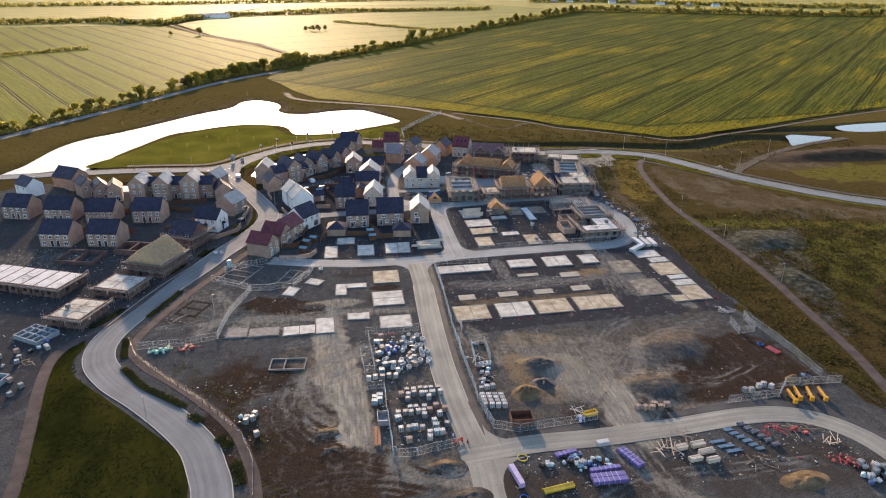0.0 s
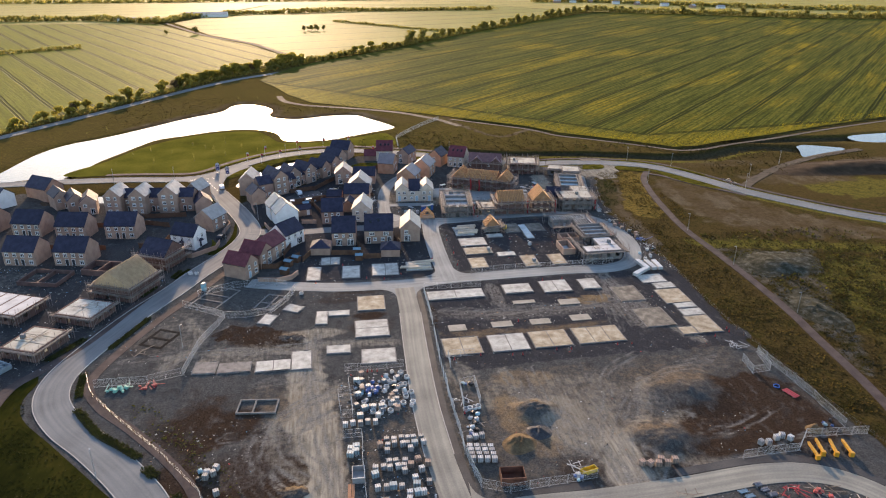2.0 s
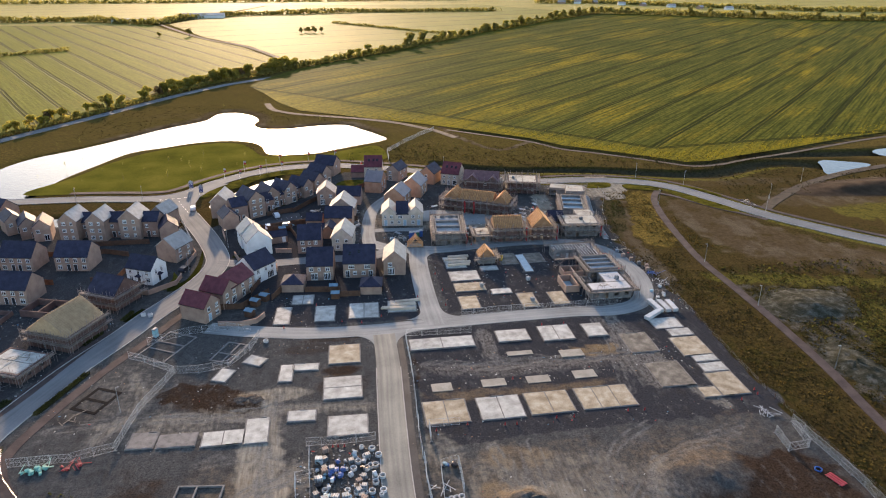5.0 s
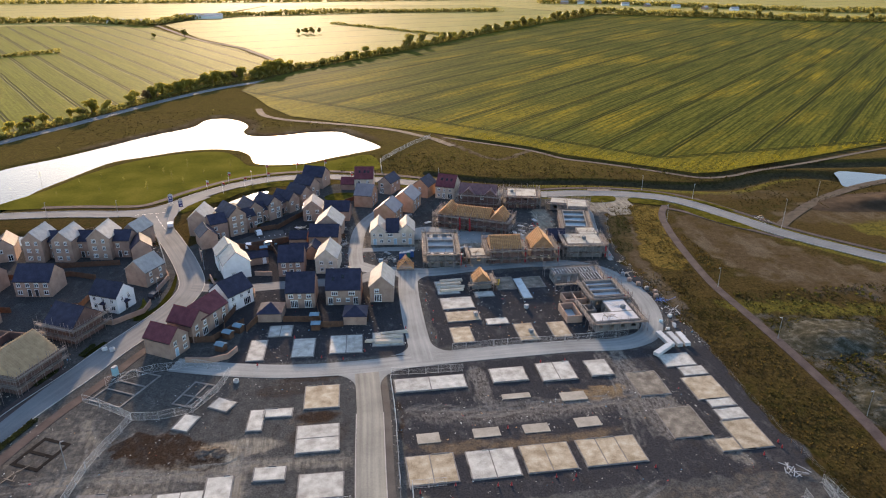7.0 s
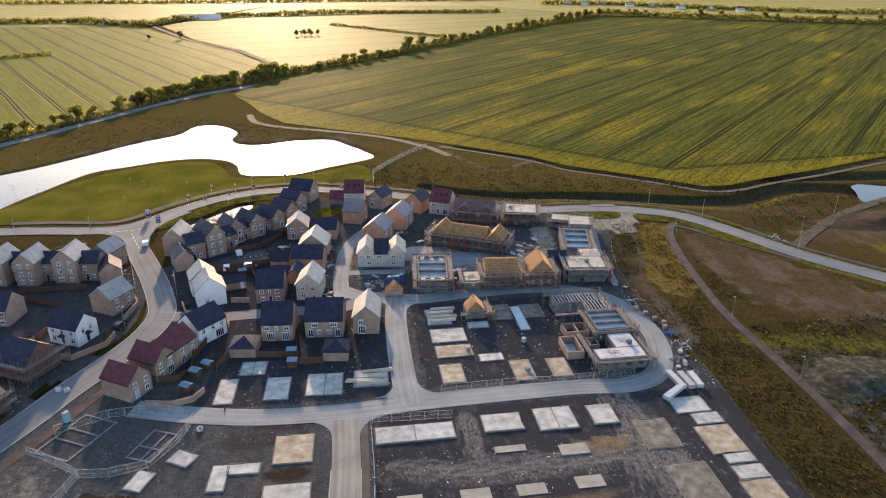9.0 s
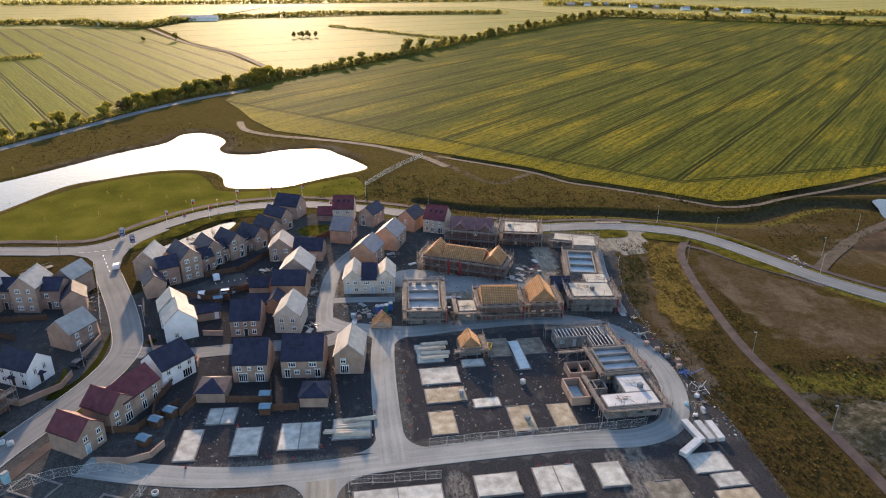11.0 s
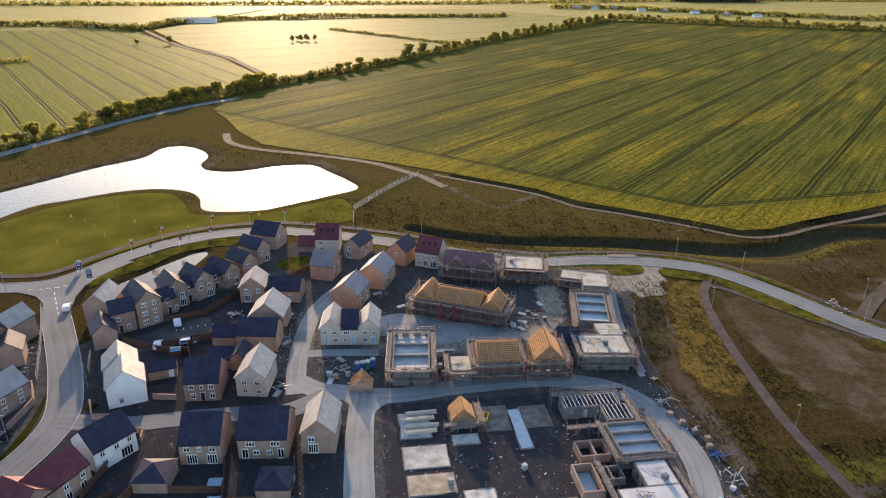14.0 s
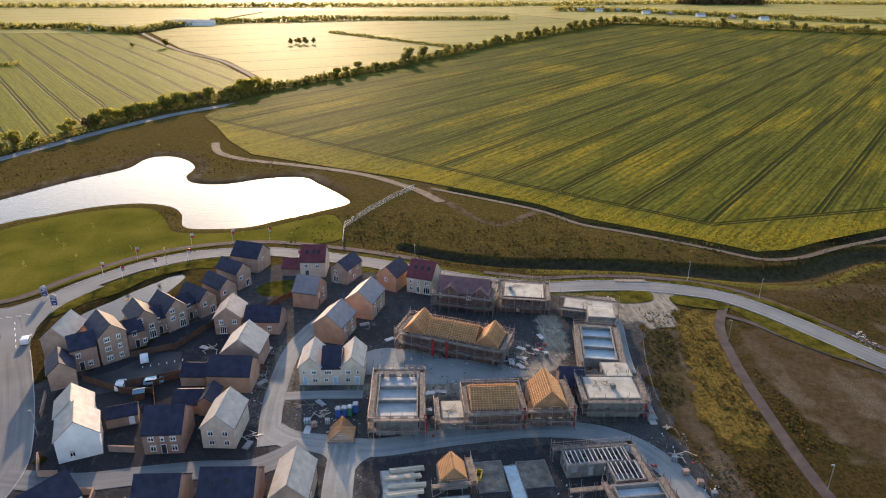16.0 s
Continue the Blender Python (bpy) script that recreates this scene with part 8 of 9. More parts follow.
def heap(x, y, rx, ry, h, mat, label, seed, dark=0.3, ochre=0.3):
    """A lumpy mound of soil or stone; ochre tints its far, sunlit side."""
    n, m = 44, 20
    b = bmesh.new()

    def lump(px, py, f):
        return noise.noise(Vector((px * f + seed * 7.1, py * f, seed * 1.7)))

    rows = []
    for j in range(m + 1):
        q = j / m
        row = []
        for i in range(n if j else 1):
            a = 2 * math.pi * i / n
            k = 1 + 0.30 * noise.noise(Vector((math.cos(a) * 0.9, math.sin(a) * 0.9, seed * 3.3)))
            px, py = math.cos(a) * rx * q * k, math.sin(a) * ry * q * k
            z = h * (1 - q * q) ** 2.2 * (1 + 0.55 * lump(px, py, 2.2 / rx) + 0.25 * lump(px, py, 5.5 / rx)) + 0.16 * (1 - q) * lump(px, py, 1.3)
            row.append(b.verts.new((px, py, z if j < m else -0.06)))
        rows.append(row)
    for i in range(n):
        b.faces.new((rows[0][0], rows[1][i], rows[1][(i + 1) % n]))
    for r0, r1 in zip(rows[1:], rows[2:]):
        for i in range(n):
            b.faces.new((r0[i], r1[i], r1[(i + 1) % n], r0[(i + 1) % n]))
    for f in b.faces:
        f.smooth = True
    ob = part("soil_mound", b, mat)
    ob.matrix_basis = pose(x, y, 0)
    if mat is GROUND:
        me = ob.data
        co = np.zeros(len(me.vertices) * 3, np.float32)
        me.vertices.foreach_get("co", co)
        co = co.reshape(-1, 3)
        ix = np.clip(np.searchsorted(xs, co[:, 0] + x), 1, len(xs) - 1)
        iy = np.clip(np.searchsorted(ys, co[:, 1] + y), 1, len(ys) - 1)
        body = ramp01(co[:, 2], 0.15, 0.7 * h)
        # ochre soil, weighted to the far side to paint in the sunlit rim
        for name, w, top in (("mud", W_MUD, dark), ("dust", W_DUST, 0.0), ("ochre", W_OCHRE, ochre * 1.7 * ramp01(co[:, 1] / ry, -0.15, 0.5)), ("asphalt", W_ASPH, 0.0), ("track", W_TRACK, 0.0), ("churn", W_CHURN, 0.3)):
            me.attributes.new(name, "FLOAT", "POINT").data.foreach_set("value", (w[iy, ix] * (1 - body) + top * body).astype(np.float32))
    return tagged(ob, label, "heap", "heaps on the site")


OCHRE = material("ochre_sand", ((0.085, 0.060, 0.035), (0.15, 0.105, 0.06), (0.24, 0.165, 0.09)), 0.5, 3, 0.95, 0.9, spec=0.05)
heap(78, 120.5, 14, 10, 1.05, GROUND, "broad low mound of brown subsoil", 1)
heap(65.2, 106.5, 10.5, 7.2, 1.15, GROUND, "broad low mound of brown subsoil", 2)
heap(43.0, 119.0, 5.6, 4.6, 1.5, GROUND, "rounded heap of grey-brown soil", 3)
heap(36.9, 109.0, 3.8, 3.2, 1.4, OCHRE, "rounded heap of ochre sand", 4)
heap(41.6, 111.8, 2.9, 2.4, 1.2, material("black_rubble", ((0.022, 0.022, 0.026), (0.06, 0.06, 0.066)), 1.5, 6, 0.8, 1.0), "black heap of broken plastic and rubble", 5)
heap(96.5, 104.0, 1.6, 1.5, 1.2, OCHRE, "small ochre sand heap", 6)
heap(15.5, 89.0, 5.0, 3.0, 0.5, GROUND, "low trampled mound of ochre sand", 7, 0.2, 0.9)
heap(-5.6, 102.6, 5.0, 3.2, 0.35, GROUND, "low ridge of dug brown soil", 8, 0.4, 0.7)
heap(18.0, 80.0, 5.0, 4.0, 1.1, GROUND, "stony brown heap by the road", 9)
heap(78.5, 74.5, 5.0, 2.6, 0.7, OCHRE, "low heap of straw-coloured waste", 10)
heap(-4.6, 97.0, 4.4, 2.8, 0.25, GROUND, "low dark spread of dug soil", 11)
heap(-8.0, 157.0, 5.5, 3.6, 0.3, GROUND, "low dark mound of crushed stone", 12)


RUBBLE = material("overgrown_rubble", ((0.018, 0.019, 0.011), (0.045, 0.044, 0.030), (0.115, 0.110, 0.092)), 0.5, 2.6, 0.95, 1.0, spec=0.05)
heap(139, 179, 15, 10, 1.5, RUBBLE, "long low spoil heap of stone and rough weeds", 22)
heap(130, 150, 6, 12, 0.9, RUBBLE, "low spoil heap of stone and rough weeds", 23)


def loose_planks(x, y, r, n, mat, label, seed, ln=2.4, z=0.0):
    rng = random.Random(seed)
    s = thing("loose_timber", pose(x, y, z), label, "timber", "loose timber on the site")
    for i in range(n):
        b = bmesh.new()
        q = ln * rng.uniform(0.5, 1.3)
        box(b, -q / 2, -0.07, 0, q / 2, 0.07, 0.05)
        part("plank", b, mat, s, at=pose(rng.uniform(-r, r), rng.uniform(-r, r) * 0.7, 0.02 + 0.05 * i, rng.uniform(-6, 6), rng.uniform(-4, 4), rng.uniform(0, 180)))


for i, (x, y, r, n, m) in enumerate(((57.6, 86.4, 2.6, 14, BOARDS), (62, 90.2, 3.6, 12, PLANK), (72.6, 80.4, 2.4, 8, PLANK), (87, 87.6, 2.6, 10, PLANK), (91.2, 83.6, 2, 10, BOARDS), (80.8, 88.6, 2.2, 14, RED_PLASTIC), (89, 77.6, 1.6, 8, RED_PLASTIC), (98.8, 136, 2, 12, STEEL), (45.8, 101, 1.6, 10, WRAP), (103, 222, 2, 8, BOARDS), (106, 204, 2.2, 10, BLUE), (104.4, 198, 2.2, 12, WRAP), (102.5, 193, 1.6, 8, PLANK), (19, 255, 2.6, 10, PLANK), (18.8, 262, 2.2, 10, PLANK), (16.6, 247, 1.8, 8, PLANK), (77, 262, 3, 12, PLANK), (55, 258, 3, 8, PLANK), (-43, 156, 3, 6, PLANK), (-44, 141, 2.6, 8, material("pale_green_plastic", ((0.2, 0.4, 0.33), (0.3, 0.5, 0.42)), 1, 6, 0.5, 0.05)), (-37.6, 141, 2, 8, RED_PLASTIC), (28.6, 124, 1.6, 8, WRAP), (29.6, 116, 1.6, 8, PLANK), (27, 216, 2, 6, PLANK), (32.5, 243.5, 1.6, 8, BOARDS))):
    loose_planks(x, y, r, n, m, "loose lengths of timber and offcuts on bare ground" if m in (PLANK, BOARDS) else "loose coloured site materials on bare ground", i)


def crate(x, y, ang, w, d, h, mat, label, name="skip", lip=True):
    """An open steel container with thick sides."""
    s = thing(name, pose(x, y, 0, 0, 0, ang), label, "skip")
    t = 0.1
    for i, (x0, y0, x1, y1) in enumerate(((0, 0, w, t), (0, d - t, w, d), (0, t, t, d - t), (w - t, t, w, d - t))):
        b = bmesh.new()
        box(b, x0, y0, 0.1, x1, y1, h)
        part("side", b, mat, s)
    b = bmesh.new()
    box(b, 0, 0, 0.05, w, d, 0.12)
    part("base", b, mat, s)
    if lip:
        b = bmesh.new()
        box(b, -0.06, -0.06, h, w + 0.06, 0.1, h + 0.08)
        part("rim", b, mat, s)


crate(30.8, 98.2, -5, 4.4, 3.2, 1.7, RUST, "rust-brown open steel skip inside the fence")
crate(4.6, 103.0, -2, 2.3, 3.4, 1.3, WRAP, "white open crate beside the block yard", "crate")
crate(46.2, 98.4, 14, 3.0, 1.2, 0.8, YELLOW, "low yellow open skip of waste")


def machine(x, y, ang):
    """Folded access platform: long yellow arm on a small wheeled base."""
    m = thing("access_platform", pose(x, y, 0, 0, 0, ang), "yellow folded machine arm on a wheeled base", "machine", "yellow machines")
    b = bmesh.new()
    box(b, -0.5, -0.7, 0.3, 0.5, 0.9, 0.8)
    part("chassis", b, DOOR, m)
    for wx, wy in ((-0.6, -0.5), (0.45, -0.5), (-0.6, 0.6), (0.45, 0.6)):
        b = bmesh.new()
        bmesh.ops.create_cone(b, cap_ends=True, segments=12, radius1=0.32, radius2=0.32, depth=0.2, matrix=pose(wx + 0.1, wy, 0.32, 0, 90, 0))
        part("wheel", b, DOOR, m)
    b = bmesh.new()
    prism(b, [(-1.6, 0.7), (1.9, 0.9), (2.1, 1.3), (-1.4, 1.25)], -0.22, 0.22, 0)
    part("arm", b, AMBER, m)
    b = bmesh.new()
    box(b, -0.4, -2.1, 0.3, 0.4, -1.5, 1.3)
    part("basket", b, AMBER, m)


for x, y, a in ((91.3, 97.2, -10), (93.2, 98.0, -16), (95.6, 97.4, -18), (98.2, 96.9, -12)):
    machine(x, y, a)


def loo(x, y, ang, mat, label):
    s = thing("portable_toilet", pose(x, y, 0, 0, 0, ang), label, "toilet", "portable toilets")
    b = bmesh.new()
    box(b, -0.55, -0.55, 0.1, 0.55, 0.55, 2.1)
    bmesh.ops.bevel(b, geom=list(b.edges), offset=0.06, segments=1, affect="EDGES")
    part("cabin", b, mat, s)
    b = bmesh.new()
    box(b, -0.38, -0.58, 0.15, 0.38, -0.54, 1.95)
    part("door", b, mat, s)
    b = bmesh.new()
    prism(b, [(-0.6, 2.1), (0.6, 2.1), (0.35, 2.35), (-0.35, 2.35)], -0.6, 0.6, 1)
    part("roof", b, WRAP, s)
    b = bmesh.new()
    box(b, -0.6, -0.6, 0, 0.6, 0.6, 0.1)
    part("skid", b, DOOR, s)


GREEN = plain("dark_green_plastic", (0.03, 0.16, 0.11), 0.4)
TEAL = plain("pale_teal_plastic", (0.22, 0.42, 0.48), 0.4)
for i, (x, y, m) in enumerate(((36.7, 242.2, BLUE), (37.9, 242.4, BLUE), (39.1, 242.5, GREEN), (40.3, 243.4, BLUE))):
    loo(x, y, -6, m, ("blue" if m is BLUE else "dark green") + " portable toilet with a white roof in a row")
loo(-33.0, 187.4, -30, TEAL, "pale teal portable toilet by the site fence")


def car(x, y, ang, paint, label, van=False):
    c = thing("car", pose(x, y, 0.05, 0, 0, ang), label, "car")
    L, W = (4.9, 1.95) if van else (4.2, 1.8)
    b = bmesh.new()
    prof = [(-L / 2, 0.3), (L / 2, 0.3), (L / 2, 0.75), (L / 2 - 0.9, 0.95), (L / 2 - 1.5, 1.45), (-L / 2 + 0.5, 1.5), (-L / 2 + 0.05, 0.95)]
    if van:
        prof = [(-L / 2, 0.3), (L / 2, 0.3), (L / 2, 0.9), (L / 2 - 0.7, 1.15), (L / 2 - 1.3, 2.0), (-L / 2, 2.0)]
    prism(b, prof, -W / 2, W / 2, 1)
    bmesh.ops.bevel(b, geom=list(b.edges), offset=0.07, segments=2, affect="EDGES")
    part("body", b, paint, c)
    for s in (-1, 1):
        b = bmesh.new()
        top = 1.85 if van else 1.38
        prism(b, [(L / 2 - 1.05, 1.0), (L / 2 - 1.5, top), (-L / 2 + (2.6 if van else 0.7), top), (-L / 2 + (2.6 if van else 0.35), 1.0)], s * W / 2, s * (W / 2 + 0.012), 1)
        part("side_window", b, GLASS, c)
    b = bmesh.new()
    z0, z1 = (1.2, 1.95) if van else (0.99, 1.42)
    v = [b.verts.new(p) for p in ((L / 2 - (0.70 if van else 0.9), -W / 2 + 0.15, z0), (L / 2 - (0.70 if van else 0.9), W / 2 - 0.15, z0), (L / 2 - (1.25 if van else 1.47), W / 2 - 0.2, z1), (L / 2 - (1.25 if van else 1.47), -W / 2 + 0.2, z1))]
    f = b.faces.new(v)
    r = bmesh.ops.extrude_face_region(b, geom=[f])
    bmesh.ops.translate(b, verts=[e for e in r["geom"] if isinstance(e, bmesh.types.BMVert)], vec=(0.03, 0, 0.04))
    part("windscreen", b, GLASS, c)
    for wx in (-L / 2 + 0.8, L / 2 - 0.8):
        for wy in (-W / 2 + 0.08, W / 2 - 0.08):
            b = bmesh.new()
            bmesh.ops.create_cone(b, cap_ends=True, segments=14, radius1=0.32, radius2=0.32, depth=0.22, matrix=pose(wx, wy, 0.3, 90, 0, 0))
            wheel = part("wheel", b, DOOR, c)
            b = bmesh.new()
            bmesh.ops.create_cone(b, cap_ends=True, segments=10, radius1=0.19, radius2=0.19, depth=0.24, matrix=pose(wx, wy, 0.3, 90, 0, 0))
            part("rim", b, STEEL, wheel)
    return c


SILVER = plain("white_car_paint", (0.7, 0.72, 0.74), 0.25)
DARK_CAR = plain("dark_car_paint", (0.03, 0.03, 0.04), 0.25)
RED_CAR = plain("dark_red_car_paint", (0.2, 0.02, 0.03), 0.25)
car(-39.6, 281.6, 100, SILVER, "white car on the road into the estate")
car(-8.8, 269.6, 107, SILVER, "white car parked in a court bay")
car(-11.0, 258.6, 95, SILVER, "white car parked by a garden fence")
car(-45.8, 212.2, -20, RED_CAR, "dark red car parked by a white house")
car(-4.2, 259.4, 8, plain("pale_blue_car_paint", (0.3, 0.45, 0.52), 0.3), "pale blue car parked behind gardens")
car(-33.0, 226.5, 70, DARK_CAR, "dark car parked at the kerb")

# court surface with parking bays
sheet("parking_court", [(-22, 255), (-10, 257.4), (1, 263), (-1, 272.5), (-8, 272.4), (-14, 266), (-22, 262)], 0.052, ASPHALT, "dark tarmac parking court", "court")
for i in range(6):
    bb = bmesh.new()
    box(bb, 0, 0, 0, 0.14, 0.9, 0.012)
    ob = part("bay_line", bb, WHITE)
    ob.matrix_basis = pose(-8.4 + i * 1.7, 266.0 + i * 0.42, 0.054, 0, 0, 14)
    tagged(ob, "white painted parking bay line", "road marking", "parking bay lines", "structure")


def street_lamp(x, y, ang=0.0, h=6.0):
    s = thing("street_lamp", pose(x, y, 0, 0, 0, ang), "slim grey street lamp with a small flat head", "street lamp", "street lamps")
    b = bmesh.new()
    beam(b, (0, 0, 0), (0, 0, h), 0.06, 6)
    beam(b, (0, 0, 0), (0, 0, 1.2), 0.1, 6)
    part("post", b, STEEL, s)
    b = bmesh.new()
    box(b, -0.12, 0, h - 0.02, 0.12, 0.65, h + 0.1)
    part("head", b, WRAP_GREY, s)


for x, y, a in ((124.6, 209.6, 90), (124.4, 180.4, 90), (124.2, 149.1, 90), (-41.0, 112.3, 20), (-33.5, 156.5, -60), (-40.6, 283, 60), (-60, 294, 0), (-16, 324.4, 0), (140, 297, 0), (155, 283.5, -60), (171, 250, -60), (60, 318.5, 0), (180, 262, 0), (206, 280, 0), (-84, 294.8, 0), (-22.4, 243, 90), (-31.6, 225.5, -90), (134, 262, 90)):
    street_lamp(x, y, a)


def flag(x, y, ang, top, label):
    s = thing("flag", pose(x, y, 0, 0, 0, ang), label, "flag", "sales flags by the lake road")
    b = bmesh.new()
    beam(b, (0, 0, 0), (0, 0, 4.6), 0.04, 6)
    part("pole", b, WHITE, s)
    for i, mt in enumerate((RED_PLASTIC, WRAP) if top else (WRAP, RED_PLASTIC)):
        b = bmesh.new()
        z = 3.0 + 0.8 * i
        prism(b, [(0.04, z), (0.5, z + 0.05), (1.0, z - 0.08), (1.0, z + 0.7), (0.5, z + 0.85), (0.04, z + 0.8)], -0.015, 0.015, 1)
        part("cloth", b, mt, s)


for i, (x, y) in enumerate(((-33.0, 319.2), (-26.4, 315.6), (-26.0, 329.8), (-18.6, 321.0), (-11.5, 331.8 + 8), (-10.0, 326.8), (1.2, 342), (13.2, 342.5), (24, 322.6))):
    flag(x, y, -20 + i * 7, i % 2 == 0, "white and red sales flag on a white pole")


def hoarding(x, y, ang):
    s = thing("sign_board", pose(x, y, 0, 0, 0, ang), "tall white sales board with a dark blue panel", "sign", "sales boards")
    for sx in (-0.66, 0.56):
        b = bmesh.new()
        box(b, sx, 0.02, 0, sx + 0.1, 0.12, 3.6)
        part("post", b, WHITE, s)
    b = bmesh.new()
    prism(b, [(-0.8, 0.7), (0.8, 0.7), (0.8, 3.6), (0, 4.1), (-0.8, 3.6)], -0.05, 0.0, 1)
    board = part("board", b, WRAP, s)
    b = bmesh.new()
    box(b, -0.68, -0.066, 0.85, 0.68, -0.054, 3.0)
    part("panel", b, plain("deep_blue_print", (0.045, 0.05, 0.16), 0.4), board)
    for z, w in ((2.6, 0.42), (2.2, 0.52), (1.2, 0.36)):
        b = bmesh.new()
        box(b, -w, -0.078, z, w, -0.07, z + 0.16)
        part("print_bar", b, WHITE, board)


hoarding(-44.2, 305.8, 10)
hoarding(-39.4, 299.6, 10)


def shed(x, y, ang, mat):
    house(x, y, ang, 2.2, 1.8, 1.6, "x", FENCE_WOOD, mat, "small timber garden shed with a blue-grey roof", 20, over=0.12, name="garden_shed", category="shed")


ROOF_FELT = plain("blue_grey_shed_felt", (0.14, 0.24, 0.31), 0.7)
for x, y, a in ((-11.6, 200.6, -30), (-9.4, 203.4, -30), (-12.5, 194.8, -30), (9.6, 206.0, -5), (-6.8, 253.0, 10), (-9.2, 246.4, 12), (10.0, 201.3, -5)):
    shed(x, y, a, ROOF_FELT)

# bridge parapets over the ditch and footbridge over the pond
for x0, y0, a, ln in ((118, 299.4, -8, 9), (-22, 302.5, -38, 9), (-66, 279.5, 40, 9)):
    br = thing("footbridge", pose(x0, y0, 0, 0, 0, a), "short pale timber bridge with rails", "bridge")
    b = bmesh.new()
    box(b, 0, -0.9, 0.02, ln, 0.9, 0.2)
    part("deck", b, PLANK, br)
    for s in (-0.9, 0.85):
        b = bmesh.new()
        box(b, 0, s, 1.0, ln, s + 0.06, 1.1)
        part("handrail", b, PLANK, br)
        for i in range(5):
            b = bmesh.new()
            box(b, i * (ln - 0.1) / 4, s, 0.2, i * (ln - 0.1) / 4 + 0.1, s + 0.06, 1.0)
            part("post", b, PLANK, br)

# planted beds along the spine road
BED = material("clipped_verge", ((0.012, 0.013, 0.005), (0.03, 0.030, 0.010)), 0.6, 5, 0.95, 0.8)
BED_LEAF = leaf_material("dark_shrub_leaves", (0.022, 0.030, 0.009), (0.075, 0.078, 0.02), 0.35)
BED_LINES = []
for pts, half in (([(-53.2, 147.5), (-52.4, 142), (-51.6, 138.5)], 0.8), ([(-50.6, 133.8), (-44.3, 125.2), (-38, 119.6), (-34.5, 116.4)], 0.8), ([(-32.6, 112.9), (-30.3, 110.6)], 0.9), ([(-26.2, 104.8), (-23.9, 101.6)], 1.0), ([(-22.2, 96.9), (-20.8, 90.8)], 1.0), ([(-63.4, 155), (-60.4, 159.6), (-57.8, 164)], 0.9), ([(-50.4, 158.4), (-47.6, 165.4), (-44.6, 172.6)], 0.7), ([(-49.4, 185.6), (-46.8, 191.2)], 0.8), ([(-43.2, 197), (-41.8, 201.6)], 0.6)):
    BED_LINES.append((pts, half))
    tagged(strip("planting_bed", pts, half, 0.24, BED, "", "verge", thick=0.3, step=1.0), "low dark green planted verge strip", "verge", "verges along the spine road")

brng = np.random.RandomState(44)
for pts, half in BED_LINES:
    Q = np.array(along(pts, 0.12))
    Q = np.repeat(Q, 11, axis=0) + brng.uniform(-half, half, (len(Q) * 11, 2)) * 0.95
    sz = brng.uniform(0.07, 0.19, len(Q))
    tagged(new("shrub_planting", quads_mesh("shrub_planting", np.c_[Q, 0.24 + sz * 0.45], sz, BED_LEAF, brng, 0.3)), "low dark green shrubs planted in a verge strip", "shrubs", "verges along the spine road", "stuff")

# grass verges and gardens
for pts in ([(-35.4, 212.6), (-35.0, 216.2), (-31.6, 219.6), (-29.9, 230), (-30.2, 241.4), (-28.6, 232.4), (-29.0, 221.2), (-31.3, 214.5)], [(-43.0, 196.6), (-39.9, 203.2), (-38.6, 202.4), (-41.7, 195.8)],
            [(-23.0, 215.2), (-21.2, 219.6), (-20.2, 216.5), (-22.0, 213.2)], [(-20.5, 234.6), (-19.4, 236.8), (-17.6, 235.6), (-18.6, 233.6)]):
    sheet("verge", pts, 0.045, ROUGH_LAWN, "strip of mown grass between road and houses", "lawn", True, 1.5)
for pts in ([(16.5, 300), (24, 302), (25, 309), (17, 310), (13, 305)], [(-38, 294.5), (-32, 302), (-25, 307.5), (-19, 316), (-10, 321), (0, 322.5), (4, 329.5), (-8, 328.6), (-20, 322.5), (-32, 311.5), (-41, 299.5)], [(-36, 226), (-33, 217), (-40, 212.5), (-39, 215), (-35.6, 220)], [(-28.6, 205), (-26.6, 211), (-23.6, 214.6), (-25.4, 209)]):
    sheet("verge", pts, 0.04, VERGE, "strip of mown grass between road and houses", "lawn", True, 1.5)

for pts in ([(116.6, 292.2), (125.2, 291.2), (123.4, 285.2), (114.0, 285.6)], [(131.6, 288.0), (143.8, 281.6), (141.4, 278.2), (129.8, 283.0)], [(146.4, 277.6), (156.2, 262.6), (161.2, 251.6), (158.0, 251.0), (150.6, 260.4), (145.2, 273.6)], [(134.8, 297.6), (142.3, 295.2), (150.6, 289.0), (149.6, 287.6), (141.6, 292.6), (134.2, 295.8)], [(153.5, 284.6), (158.8, 279.6), (164.4, 268.8), (162.8, 268.2), (156.6, 278.0), (152.2, 283.2)]):
    sheet("verge", pts, 0.07, VERGE, "strip of yellow-green grass verge beside the estate road", "verge", True, 1.5)

# bank of dark earth and side lane to the east
strip("road_9", [(172, 252), (184, 262), (206, 277), (234, 290), (262, 298)], 2.0, 0.05, material("dark_earth_lane", ((0.06, 0.048, 0.036), (0.11, 0.088, 0.064)), 0.4, 3, 0.95, 0.3, spec=0.1), "unfinished earth side lane climbing a bank", thick=0.2)
heap(238, 270, 46, 12, 2.4, material("stripped_topsoil", ((0.032, 0.022, 0.014), (0.07, 0.048, 0.03)), 0.3, 3, 0.95, 0.6, spec=0.05), "long dark bank of stripped topsoil", 21)
strip("path_6", [(140.4, 275.0), (145, 270.5), (150, 262.5), (155, 255), (160, 249), (166, 241)], 0.9, 0.059, PATH, "tarmac footway beside the estate road", "pavement", thick=0.15)

strip("path_7", [(109.0, 272.3), (105.4, 258), (102.6, 245), (101.4, 231.9)], 0.75, 0.05, KERB, "narrow pale paved strip beside unfinished houses", "path", thick=0.15)

